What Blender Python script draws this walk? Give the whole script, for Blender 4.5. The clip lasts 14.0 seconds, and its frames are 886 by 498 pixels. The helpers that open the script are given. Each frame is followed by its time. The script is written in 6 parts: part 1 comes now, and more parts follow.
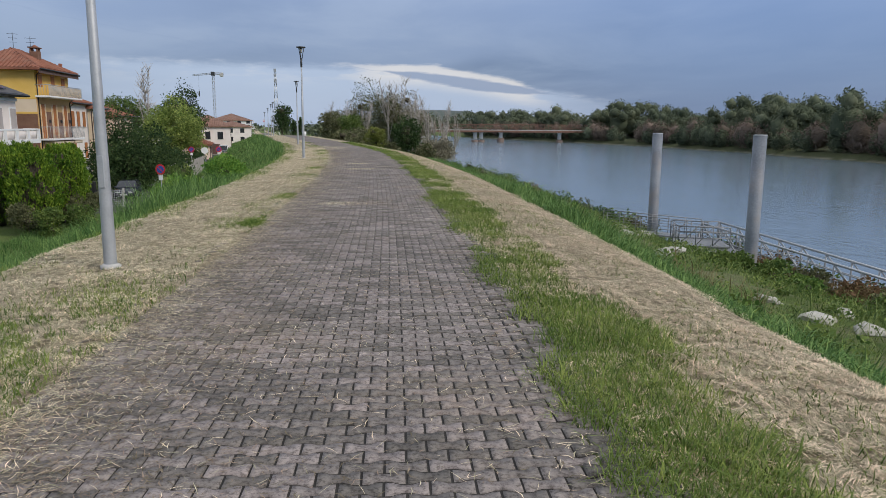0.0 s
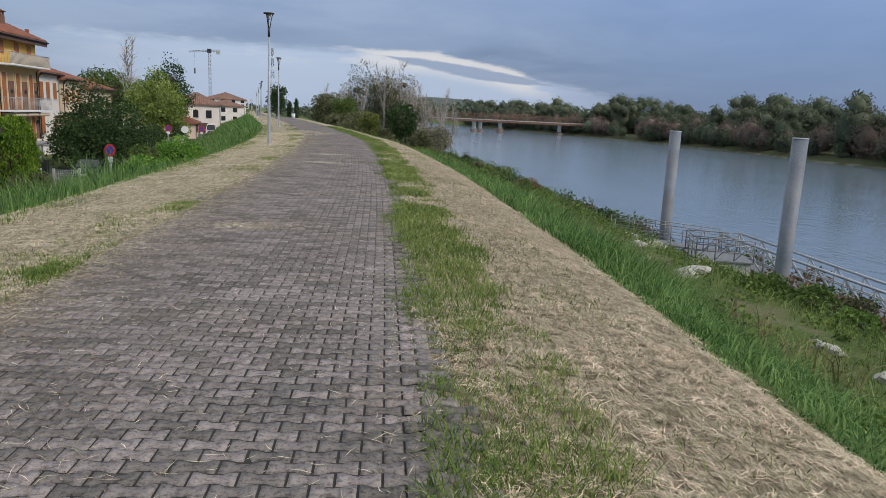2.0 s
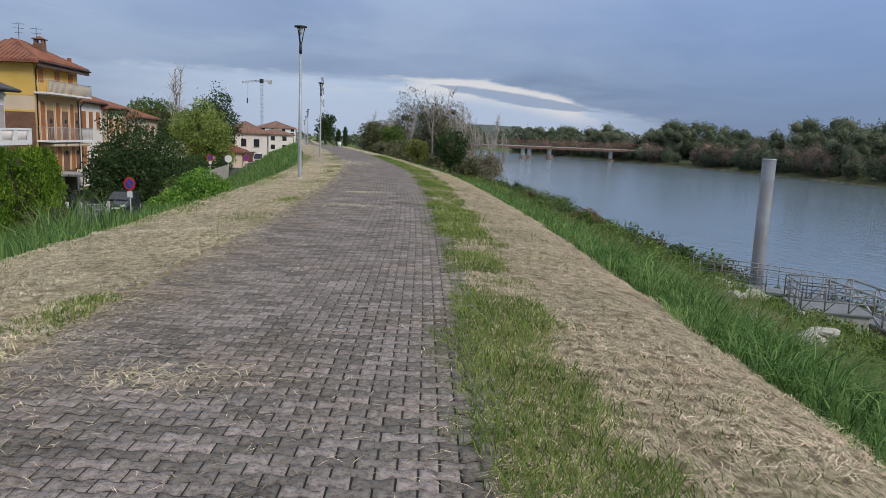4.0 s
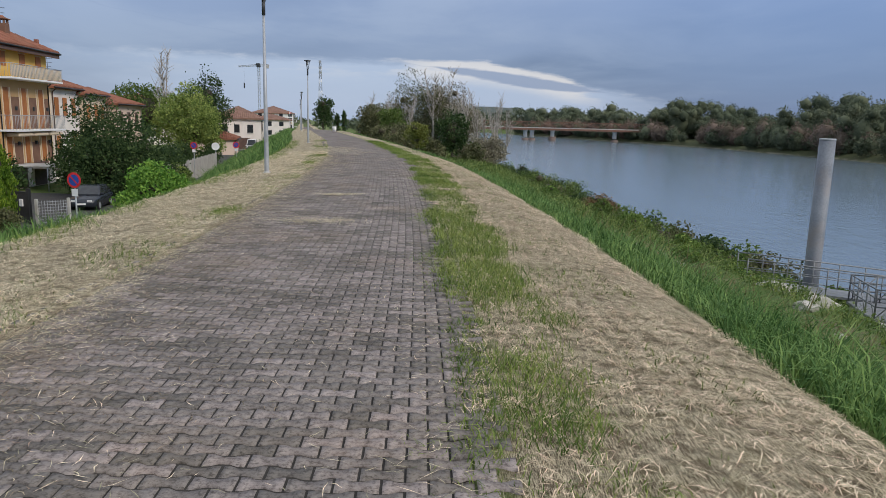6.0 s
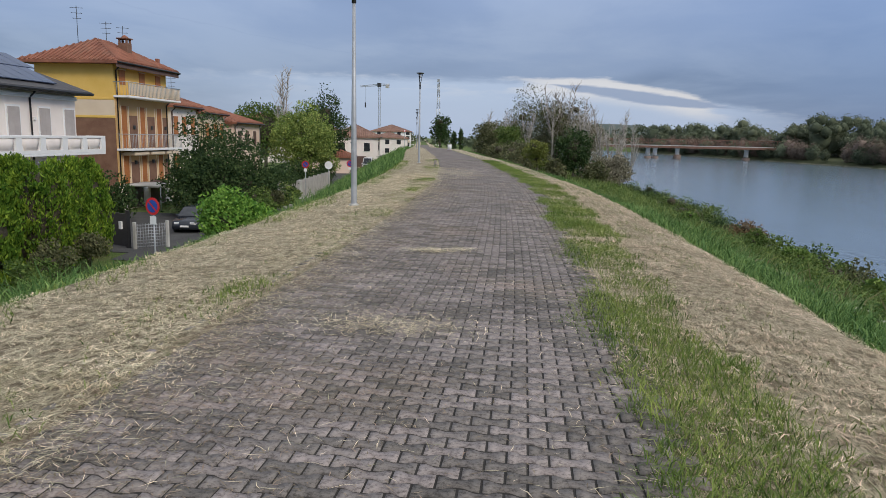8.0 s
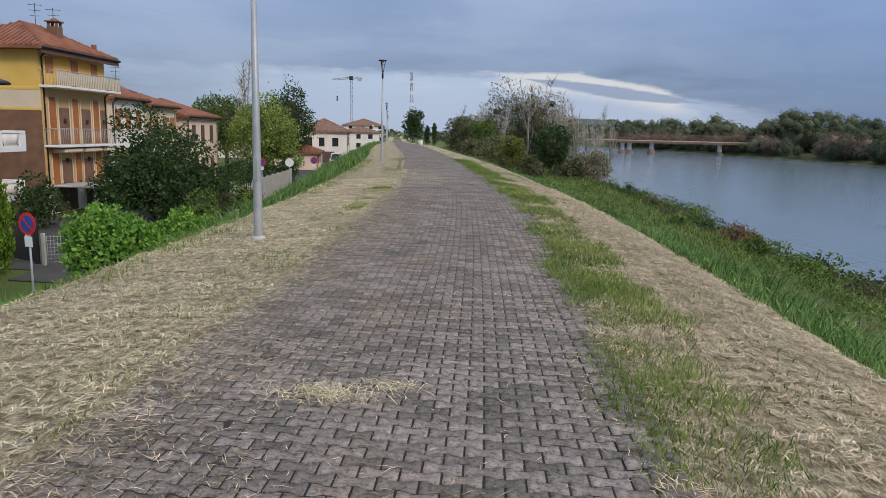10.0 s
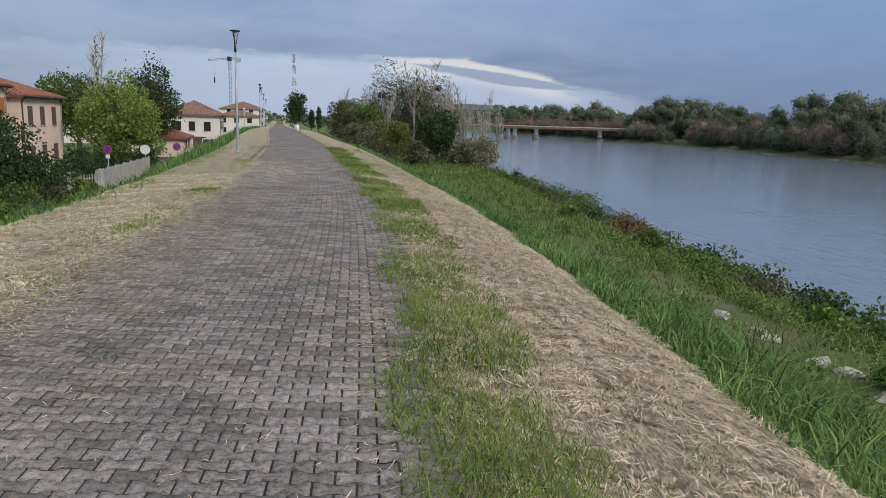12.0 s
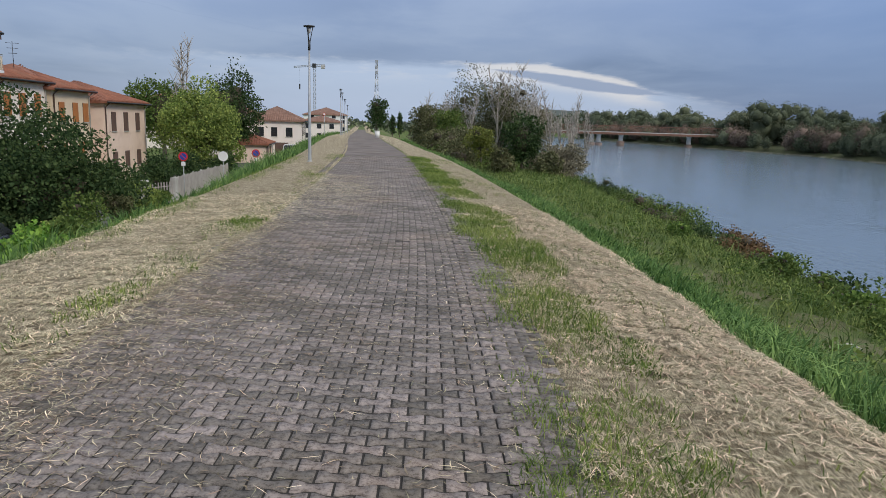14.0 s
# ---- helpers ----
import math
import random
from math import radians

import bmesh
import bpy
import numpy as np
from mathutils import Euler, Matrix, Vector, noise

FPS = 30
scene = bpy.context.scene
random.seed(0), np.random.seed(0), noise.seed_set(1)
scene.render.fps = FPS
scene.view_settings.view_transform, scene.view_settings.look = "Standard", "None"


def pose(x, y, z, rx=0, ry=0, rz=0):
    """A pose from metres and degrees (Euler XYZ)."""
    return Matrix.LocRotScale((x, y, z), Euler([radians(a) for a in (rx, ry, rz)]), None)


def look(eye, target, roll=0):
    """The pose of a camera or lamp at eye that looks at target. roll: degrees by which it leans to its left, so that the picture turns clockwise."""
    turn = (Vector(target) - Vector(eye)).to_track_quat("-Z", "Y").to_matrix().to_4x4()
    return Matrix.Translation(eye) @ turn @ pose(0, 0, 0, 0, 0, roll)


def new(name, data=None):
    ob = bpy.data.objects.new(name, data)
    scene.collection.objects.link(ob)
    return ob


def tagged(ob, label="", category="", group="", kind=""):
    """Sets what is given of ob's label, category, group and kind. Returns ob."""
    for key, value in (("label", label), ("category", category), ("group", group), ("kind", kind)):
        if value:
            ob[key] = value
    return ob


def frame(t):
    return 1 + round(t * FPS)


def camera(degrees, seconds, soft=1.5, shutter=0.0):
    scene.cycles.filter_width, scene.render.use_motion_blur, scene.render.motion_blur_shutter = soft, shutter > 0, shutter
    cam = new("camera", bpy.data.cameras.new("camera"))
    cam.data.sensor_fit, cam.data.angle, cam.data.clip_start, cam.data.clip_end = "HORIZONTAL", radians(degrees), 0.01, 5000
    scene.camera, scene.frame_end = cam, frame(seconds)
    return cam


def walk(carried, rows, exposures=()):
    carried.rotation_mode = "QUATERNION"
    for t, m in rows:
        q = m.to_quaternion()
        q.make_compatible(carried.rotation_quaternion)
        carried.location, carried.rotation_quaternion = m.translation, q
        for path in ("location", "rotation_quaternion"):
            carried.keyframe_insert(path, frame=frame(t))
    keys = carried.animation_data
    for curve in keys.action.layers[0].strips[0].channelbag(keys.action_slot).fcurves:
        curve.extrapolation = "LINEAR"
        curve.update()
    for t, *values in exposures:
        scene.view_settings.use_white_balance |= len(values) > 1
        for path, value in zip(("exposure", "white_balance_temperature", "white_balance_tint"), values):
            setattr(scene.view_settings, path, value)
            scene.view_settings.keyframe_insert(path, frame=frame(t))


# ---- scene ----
cam = camera(64.8, 14.0, soft=0.6)
PATH = [
    (0, (-0.214, -4.371, 1.526), (-0.075, -2.406, 1.18), 0.4),
    (0.5, (-0.006, -3.215, 1.479), (0.138, -1.254, 1.113), 0.4),
    (1, (0.229, -1.994, 1.503), (0.389, -0.039, 1.115), 0.3),
    (1.5, (0.396, -0.815, 1.504), (0.557, 1.14, 1.113), 1.6),
    (2, (0.523, 0.489, 1.522), (0.678, 2.447, 1.143), 2.7),
    (2.5, (0.544, 1.64, 1.515), (0.649, 3.607, 1.168), 2.3),
    (3, (0.496, 2.928, 1.518), (0.548, 4.9, 1.194), 2.4),
    (3.5, (0.439, 4.1, 1.532), (0.461, 6.076, 1.222), 2.5),
    (6, (0.39, 10.311, 1.501), (0.401, 12.279, 1.143), 1.4),
    (6.5, (0.341, 11.543, 1.5), (0.269, 13.504, 1.115), 1.3),
    (7, (0.185, 12.819, 1.499), (-0.049, 14.769, 1.122), 1.1),
    (7.5, (0.027, 14.079, 1.495), (-0.264, 16.029, 1.158), 0.8),
    (8, (-0.14, 15.381, 1.486), (-0.454, 17.33, 1.17), 1.2),
    (10.5, (-0.54, 21.536, 1.624), (-0.712, 23.498, 1.28), 1.5),
    (11, (-0.341, 22.675, 1.608), (-0.223, 24.636, 1.234), 2.9),
    (11.5, (-0.221, 23.7, 1.629), (-0.1, 25.661, 1.256), 2.5),
    (12, (-0.142, 24.751, 1.615), (-0.071, 26.716, 1.251), 1.7),
    (12.5, (-0.219, 25.848, 1.616), (-0.188, 27.815, 1.255), 1.5),
    (13, (-0.364, 27.007, 1.647), (-0.422, 28.974, 1.289), 2.3),
    (13.5, (-0.629, 28.003, 1.604), (-0.753, 29.968, 1.249), 2.0),
    (14, (-0.779, 29.062, 1.623), (-0.929, 31.024, 1.268), 1.7),
]
walk(cam, [(t, look(eye, target, roll)) for t, eye, target, roll in PATH])


# ---- light and sky ----
def make_world():
    w = bpy.data.worlds.new("overcast_sky")
    scene.world = w
    w.use_nodes = True
    nt = w.node_tree
    N, Lk = nt.nodes, nt.links
    N.clear()

    def mth(op, a, b=None, clamp=False):
        n = N.new("ShaderNodeMath")
        n.operation = op
        n.use_clamp = clamp
        for i, v in enumerate((a, b)):
            if v is None:
                continue
            if isinstance(v, (int, float)):
                n.inputs[i].default_value = v
            else:
                Lk.new(v, n.inputs[i])
        return n.outputs[0]

    def mix(f, a, b):
        n = N.new("ShaderNodeMix")
        n.data_type = "RGBA"
        for i, v in ((0, f), (6, a), (7, b)):
            if isinstance(v, (int, float)):
                n.inputs[i].default_value = v
            elif isinstance(v, tuple):
                n.inputs[i].default_value = (*v, 1)
            else:
                Lk.new(v, n.inputs[i])
        return n.outputs[2]

    def ramp01(v, lo, hi):
        n = N.new("ShaderNodeMapRange")
        n.interpolation_type = "SMOOTHSTEP"
        Lk.new(v, n.inputs[0])
        n.inputs[1].default_value, n.inputs[2].default_value = lo, hi
        return n.outputs[0]

    sky = N.new("ShaderNodeTexSky")
    sky.sky_type = "NISHITA"
    sky.sun_disc = False
    sky.sun_elevation, sky.sun_rotation = radians(34), radians(127)
    tc = N.new("ShaderNodeTexCoord")
    sep = N.new("ShaderNodeSeparateXYZ")
    Lk.new(tc.outputs["Generated"], sep.inputs[0])
    x, y, z = sep.outputs
    zz = mth("ADD", mth("MAXIMUM", z, 0.0), 0.09)
    comb = N.new("ShaderNodeCombineXYZ")
    Lk.new(mth("DIVIDE", x, zz), comb.inputs[0])
    Lk.new(mth("DIVIDE", y, zz), comb.inputs[1])

    def cloud(scale, detail, offset, stretch=1.0):
        mp = N.new("ShaderNodeMapping")
        mp.inputs["Location"].default_value = (offset, offset * 0.7, offset * 0.3)
        mp.inputs["Scale"].default_value = (scale, scale * stretch, scale)
        Lk.new(comb.outputs[0], mp.inputs[0])
        n = N.new("ShaderNodeTexNoise")
        n.inputs["Scale"].default_value = 1.0
        n.inputs["Detail"].default_value = detail
        n.inputs["Roughness"].default_value = 0.55
        n.inputs["Distortion"].default_value = 0.35
        Lk.new(mp.outputs[0], n.inputs[0])
        return n.outputs[0]

    big = ramp01(cloud(0.34, 3, 3.1, 0.8), 0.36, 0.66)
    fine = ramp01(cloud(0.95, 6, 9.4, 0.7), 0.38, 0.70)
    body = mix(big, (1.55, 2.25, 3.95), (2.75, 3.65, 5.75))
    body = mix(mth("MULTIPLY", fine, 0.7), body, (3.7, 4.6, 6.5))
    # slightly paler low over the land
    low = ramp01(z, 0.11, 0.01)
    body = mix(mth("MULTIPLY", low, 0.4), body, (3.4, 4.5, 6.8))
    # heavier, bluer cloud over the river side
    body = mix(mth("MULTIPLY", ramp01(x, 0.0, 0.5), 0.72), body, (1.95, 3.1, 5.8))
    # whiter cloud overhead
    body = mix(ramp01(z, 0.22, 0.6), body, (3.55, 3.7, 4.05))
    # an overcast sky is brighter overhead than near the horizon
    sc = N.new("ShaderNodeVectorMath")
    sc.operation = "SCALE"
    Lk.new(body, sc.inputs[0])
    Lk.new(mth("ADD", 0.68, mth("MULTIPLY", mth("MAXIMUM", z, 0.0), 2.2)), sc.inputs["Scale"])
    body = sc.outputs[0]
    # the ragged lower edge of the cloud deck ahead, pale sky under it, brightest over the river
    az = mth("DIVIDE", x, mth("MAXIMUM", y, 0.05))
    comb2 = N.new("ShaderNodeCombineXYZ")
    Lk.new(mth("MULTIPLY", az, 11.0), comb2.inputs[0])
    Lk.new(mth("MULTIPLY", z, 60.0), comb2.inputs[1])
    n3 = N.new("ShaderNodeTexNoise")
    n3.inputs["Scale"].default_value, n3.inputs["Detail"].default_value, n3.inputs["Roughness"].default_value = 1.0, 6, 0.6
    Lk.new(comb2.outputs[0], n3.inputs[0])
    wob = mth("SUBTRACT", n3.outputs[0], 0.5)
    ahead = ramp01(y, 0.0, 0.3)
    drop = mth("MULTIPLY", mth("MAXIMUM", mth("SUBTRACT", az, 0.06), 0.0), 0.19)
    edge = mth("ADD", mth("SUBTRACT", 0.085, drop), mth("MULTIPLY", wob, 0.022))
    under = mth("SUBTRACT", edge, z)
    side = mth("MULTIPLY", ramp01(az, 0.42, 0.16), ramp01(az, -0.75, -0.2))
    pale = mth("MULTIPLY", mth("MULTIPLY", ramp01(under, -0.002, 0.012), side), mth("MULTIPLY", ahead, 0.85))
    body = mix(pale, body, (4.6, 5.6, 7.6))
    river = mth("MULTIPLY", ramp01(az, -0.09, 0.0), ramp01(az, 0.24, 0.17))
    rim = mth("MULTIPLY", ramp01(under, -0.001, 0.005), ramp01(under, 0.04, 0.014))
    patchy = ramp01(mth("ADD", n3.outputs[0], mth("MULTIPLY", river, 0.22)), 0.46, 0.66)
    body = mix(mth("MULTIPLY", mth("MULTIPLY", rim, patchy), mth("MULTIPLY", ahead, mth("ADD", mth("MULTIPLY", river, 0.52), mth("MULTIPLY", side, 0.26)))), body, (7.9, 7.6, 7.6))
    # a dark bar of cloud across the break
    taper = mth("SUBTRACT", 1.0, mth("POWER", mth("ABSOLUTE", mth("DIVIDE", mth("SUBTRACT", az, 0.105), 0.125)), 2.0), clamp=True)
    off = mth("ABSOLUTE", mth("SUBTRACT", mth("ADD", z, mth("MULTIPLY", wob, 0.013)), mth("SUBTRACT", 0.0725, mth("MULTIPLY", az, 0.125))))
    bar = ramp01(mth("SUBTRACT", mth("MULTIPLY", taper, 0.008), off), -0.0015, 0.0025)
    body = mix(mth("MULTIPLY", mth("MULTIPLY", bar, ahead), 0.9), body, (2.5, 3.25, 5.1))
    full = mix(0.86, sky.outputs[0], body)
    # the ground's own darkness below the horizon
    full = mix(ramp01(z, 0.0, -0.05), full, (0.9, 0.9, 0.8))
    bg = N.new("ShaderNodeBackground")
    bg.inputs["Strength"].default_value = 0.1
    Lk.new(full, bg.inputs[0])
    out = N.new("ShaderNodeOutputWorld")
    Lk.new(bg.outputs[0], out.inputs[0])


make_world()
sun = new("sun", bpy.data.lights.new("sun", "SUN"))
sun.data.energy, sun.data.angle, sun.data.color = 1.8, radians(16), (1.0, 0.92, 0.82)
sun.matrix_world = look((0, 0, 38), (-45, 34, 0))


# ---- materials ----
def material(name, c1, c2, scale=3.0, rough=0.8, bump=0.2, fine=40.0, metal=0.0, vary=0.0, island=False, dist=0.02, spec=0.5, trans=0.0, stain=None, worn=False):
    """Two colours mixed by coarse and fine noise at real size, with relief; vary: random change from piece to piece."""
    m = bpy.data.materials.new(name)
    m.use_nodes = True
    N, Lk = m.node_tree.nodes, m.node_tree.links
    b = N["Principled BSDF"]
    geo = N.new("ShaderNodeNewGeometry")
    n1, n2 = N.new("ShaderNodeTexNoise"), N.new("ShaderNodeTexNoise")
    n1.inputs["Scale"].default_value, n1.inputs["Detail"].default_value = scale, 4
    n2.inputs["Scale"].default_value, n2.inputs["Detail"].default_value = fine, 3
    Lk.new(geo.outputs["Position"], n1.inputs[0])
    Lk.new(geo.outputs["Position"], n2.inputs[0])
    add = N.new("ShaderNodeMath")
    add.operation = "MULTIPLY_ADD"
    Lk.new(n2.outputs[0], add.inputs[0])
    add.inputs[1].default_value = 0.5
    Lk.new(n1.outputs[0], add.inputs[2])
    mr = N.new("ShaderNodeMapRange")
    Lk.new(add.outputs[0], mr.inputs[0])
    mr.inputs[1].default_value, mr.inputs[2].default_value = 0.52, 0.98
    mx = N.new("ShaderNodeMix")
    mx.data_type = "RGBA"
    mx.inputs[6].default_value, mx.inputs[7].default_value = (*c1, 1), (*c2, 1)
    Lk.new(mr.outputs[0], mx.inputs[0])
    col = mx.outputs[2]
    if stain:
        n4 = N.new("ShaderNodeTexNoise")
        n4.inputs["Scale"].default_value, n4.inputs["Detail"].default_value = 0.7, 6
        Lk.new(geo.outputs["Position"], n4.inputs[0])
        r4 = N.new("ShaderNodeMapRange")
        Lk.new(n4.outputs[0], r4.inputs[0])
        r4.inputs[1].default_value, r4.inputs[2].default_value = 0.52, 0.72
        mx2 = N.new("ShaderNodeMix")
        mx2.data_type = "RGBA"
        Lk.new(r4.outputs[0], mx2.inputs[0])
        Lk.new(col, mx2.inputs[6])
        mx2.inputs[7].default_value = (*stain, 1)
        col = mx2.outputs[2]
    if worn:
        # edges rubbed pale, and a coarse speckle of wear
        pr = N.new("ShaderNodeMapRange")
        Lk.new(geo.outputs["Pointiness"], pr.inputs[0])
        pr.inputs[1].default_value, pr.inputs[2].default_value, pr.inputs[4].default_value = 0.52, 0.60, 0.35
        n5 = N.new("ShaderNodeTexNoise")
        n5.inputs["Scale"].default_value, n5.inputs["Detail"].default_value, n5.inputs["Roughness"].default_value = 34, 6, 0.75
        Lk.new(geo.outputs["Position"], n5.inputs[0])
        r5 = N.new("ShaderNodeMapRange")
        Lk.new(n5.outputs[0], r5.inputs[0])
        r5.inputs[1].default_value, r5.inputs[2].default_value, r5.inputs[3].default_value, r5.inputs[4].default_value = 0.40, 0.68, -0.1, 0.34
        sm = N.new("ShaderNodeMath")
        sm.use_clamp = True
        Lk.new(pr.outputs[0], sm.inputs[0])
        Lk.new(r5.outputs[0], sm.inputs[1])
        mx5 = N.new("ShaderNodeMix")
        mx5.data_type = "RGBA"
        Lk.new(sm.outputs[0], mx5.inputs[0])
        Lk.new(col, mx5.inputs[6])
        mx5.inputs[7].default_value = (0.36, 0.325, 0.29, 1)
        r6 = N.new("ShaderNodeMapRange")
        Lk.new(n5.outputs[0], r6.inputs[0])
        r6.inputs[1].default_value, r6.inputs[2].default_value, r6.inputs[3].default_value, r6.inputs[4].default_value = 0.5, 0.34, 0.0, 0.75
        mx6 = N.new("ShaderNodeMix")
        mx6.data_type = "RGBA"
        Lk.new(r6.outputs[0], mx6.inputs[0])
        Lk.new(mx5.outputs[2], mx6.inputs[6])
        mx6.inputs[7].default_value = (0.05, 0.042, 0.035, 1)
        col = mx6.outputs[2]
    if vary:
        if island:
            rnd = geo.outputs["Random Per Island"]
        else:
            rnd = N.new("ShaderNodeObjectInfo").outputs["Random"]
        mr2 = N.new("ShaderNodeMapRange")
        Lk.new(rnd, mr2.inputs[0])
        mr2.inputs[3].default_value, mr2.inputs[4].default_value = 1 - vary, 1 + vary
        hs = N.new("ShaderNodeHueSaturation")
        Lk.new(mr2.outputs[0], hs.inputs["Value"])
        mr3 = N.new("ShaderNodeMapRange")
        Lk.new(rnd, mr3.inputs[0])
        mr3.inputs[3].default_value, mr3.inputs[4].default_value = 0.5 + vary * 0.05, 0.5 - vary * 0.05
        Lk.new(mr3.outputs[0], hs.inputs["Hue"])
        Lk.new(col, hs.inputs["Color"])
        col = hs.outputs[0]
    Lk.new(col, b.inputs["Base Color"])
    b.inputs["Roughness"].default_value, b.inputs["Metallic"].default_value = rough, metal
    b.inputs["Specular IOR Level"].default_value = spec
    if bump:
        bp = N.new("ShaderNodeBump")
        bp.inputs["Strength"].default_value, bp.inputs["Distance"].default_value = bump, dist
        Lk.new(n2.outputs[0], bp.inputs["Height"])
        Lk.new(bp.outputs[0], b.inputs["Normal"])
    if trans:
        tr = N.new("ShaderNodeBsdfTranslucent")
        Lk.new(col, tr.inputs[0])
        ms = N.new("ShaderNodeMixShader")
        ms.inputs[0].default_value = trans
        out = N["Material Output"]
        Lk.new(b.outputs[0], ms.inputs[1])
        Lk.new(tr.outputs[0], ms.inputs[2])
        Lk.new(ms.outputs[0], out.inputs[0])
    return m


def leafy(name, c1, c2, vary=0.4, scale=0.8):
    return material(name, c1, c2, scale=scale, fine=6, rough=0.65, bump=0, vary=vary, island=True, spec=0.12, trans=0.25)


PAVER = dict(scale=1.1, fine=110, rough=0.9, bump=0.7, dist=0.006, vary=0.36, stain=(0.2, 0.155, 0.118), spec=0.25, worn=True)
M_paver = material("concrete_paver", (0.082, 0.071, 0.067), (0.238, 0.208, 0.193), **PAVER)
M_paver_joined = material("concrete_paver_joined", (0.082, 0.071, 0.067), (0.238, 0.208, 0.193), island=True, **PAVER)
M_joint = material("joint_sand", (0.014, 0.012, 0.010), (0.04, 0.034, 0.027), scale=2, fine=90)
M_straw = material("cut_straw", (0.50, 0.42, 0.25), (0.82, 0.74, 0.51), scale=2.2, fine=9, rough=0.7, bump=0, vary=0.6, island=True, spec=0.3)
M_straw_brown = material("cut_straw_brown", (0.40, 0.315, 0.20), (0.74, 0.64, 0.45), scale=3.0, fine=14, rough=0.75, bump=0, vary=0.62, island=True, spec=0.25)
M_chaff = material("trodden_chaff", (0.15, 0.115, 0.08), (0.36, 0.29, 0.20), scale=3.0, fine=14, rough=0.9, bump=0, vary=0.5, island=True, spec=0.2)
M_grass = leafy("short_grass", (0.10, 0.18, 0.032), (0.28, 0.35, 0.10), vary=0.5)
M_tall = leafy("tall_grass", (0.06, 0.14, 0.035), (0.21, 0.34, 0.11), vary=0.5)
M_bank = leafy("bank_grass", (0.085, 0.15, 0.04), (0.26, 0.32, 0.11), vary=0.55)
M_dryreed = leafy("dry_reed", (0.19, 0.17, 0.075), (0.30, 0.25, 0.13), vary=0.4)
M_weed = leafy("weeds", (0.075, 0.15, 0.032), (0.23, 0.30, 0.085), vary=0.55)
M_galv = material("galvanised_steel", (0.36, 0.38, 0.40), (0.47, 0.49, 0.51), scale=4, fine=60, rough=0.55, metal=0.35, bump=0.05)
M_lampdark = material("dark_lamp_metal", (0.03, 0.033, 0.036), (0.05, 0.052, 0.055), rough=0.5, bump=0.05)
M_glass_lamp = material("frosted_lamp_glass", (0.5, 0.52, 0.52), (0.6, 0.6, 0.6), rough=0.3, bump=0)
M_bark = material("bark", (0.10, 0.085, 0.065), (0.2, 0.175, 0.14), scale=3, fine=25, rough=0.95, bump=0.6, dist=0.03)
# brown inner twigs, with the shade inside the crowns put into the colour
M_twigshade = material("twig_core_shade", (0.035, 0.03, 0.02), (0.085, 0.07, 0.045), scale=2.5, fine=12, rough=0.95, bump=0.8, dist=0.08)
M_palebark = material("pale_bark", (0.33, 0.30, 0.26), (0.5, 0.46, 0.42), scale=3, fine=25, rough=0.9, bump=0.3)
M_white = material("white_plaster", (0.83, 0.75, 0.69), (0.89, 0.82, 0.76), scale=0.8, fine=30, bump=0.1, stain=(0.77, 0.69, 0.63))
M_whitetrim = material("white_trim", (0.78, 0.78, 0.77), (0.85, 0.85, 0.84), scale=0.8, fine=30, bump=0.08)
M_yellow = material("yellow_plaster", (0.72, 0.46, 0.10), (0.80, 0.54, 0.15), scale=0.7, fine=30, bump=0.1)
M_ochre = material("ochre_plaster", (0.56, 0.35, 0.16), (0.62, 0.41, 0.2), scale=0.7, fine=30, bump=0.1)
M_brownwall = material("brown_brick_wall", (0.17, 0.085, 0.055), (0.25, 0.14, 0.09), scale=1.2, fine=14, bump=0.4)
M_beige = material("beige_plaster", (0.68, 0.55, 0.40), (0.76, 0.63, 0.47), scale=0.7, fine=30, bump=0.1)
M_pink = material("pink_plaster", (0.78, 0.60, 0.49), (0.85, 0.67, 0.56), scale=0.6, fine=30, bump=0.1, stain=(0.72, 0.55, 0.45))
M_shutterwood = material("brown_shutter", (0.36, 0.125, 0.035), (0.46, 0.18, 0.05), scale=2, fine=20, rough=0.6, bump=0.2)
M_shuttergrey = material("grey_shutter", (0.40, 0.36, 0.34), (0.47, 0.43, 0.41), scale=2, fine=20, rough=0.7, bump=0.2)
M_shutterdark = material("dark_shutter", (0.10, 0.06, 0.05), (0.15, 0.09, 0.07), scale=2, fine=20, rough=0.7, bump=0.2)
M_darkroof = material("dark_roof", (0.05, 0.05, 0.055), (0.09, 0.085, 0.085), scale=2, fine=20, rough=0.7, bump=0.3)
M_solar = material("solar_panel", (0.03, 0.04, 0.07), (0.05, 0.06, 0.10), scale=1, fine=5, rough=0.15, bump=0)
M_concrete = material("concrete", (0.42, 0.41, 0.39), (0.58, 0.57, 0.54), scale=1.5, fine=35, bump=0.25, stain=(0.3, 0.29, 0.26))
M_asphalt = material("asphalt", (0.045, 0.045, 0.046), (0.075, 0.073, 0.07), scale=0.8, fine=70, rough=0.9, bump=0.4, dist=0.01)
M_rock = material("pale_rock", (0.34, 0.325, 0.28), (0.54, 0.52, 0.46), scale=2, fine=18, rough=0.9, bump=0.5, dist=0.05)
M_glass = material("dark_window_glass", (0.02, 0.023, 0.028), (0.04, 0.045, 0.05), rough=0.08, bump=0)
M_black = material("black_paint", (0.012, 0.012, 0.014), (0.025, 0.025, 0.028), rough=0.45, bump=0.05)
M_rust = material("rusty_steel", (0.16, 0.085, 0.06), (0.24, 0.13, 0.09), scale=0.5, fine=6, rough=0.8, bump=0.1)
M_footing = material("stained_pier_foot", (0.16, 0.12, 0.10), (0.26, 0.20, 0.17), scale=0.6, fine=6, rough=0.9, bump=0.3)
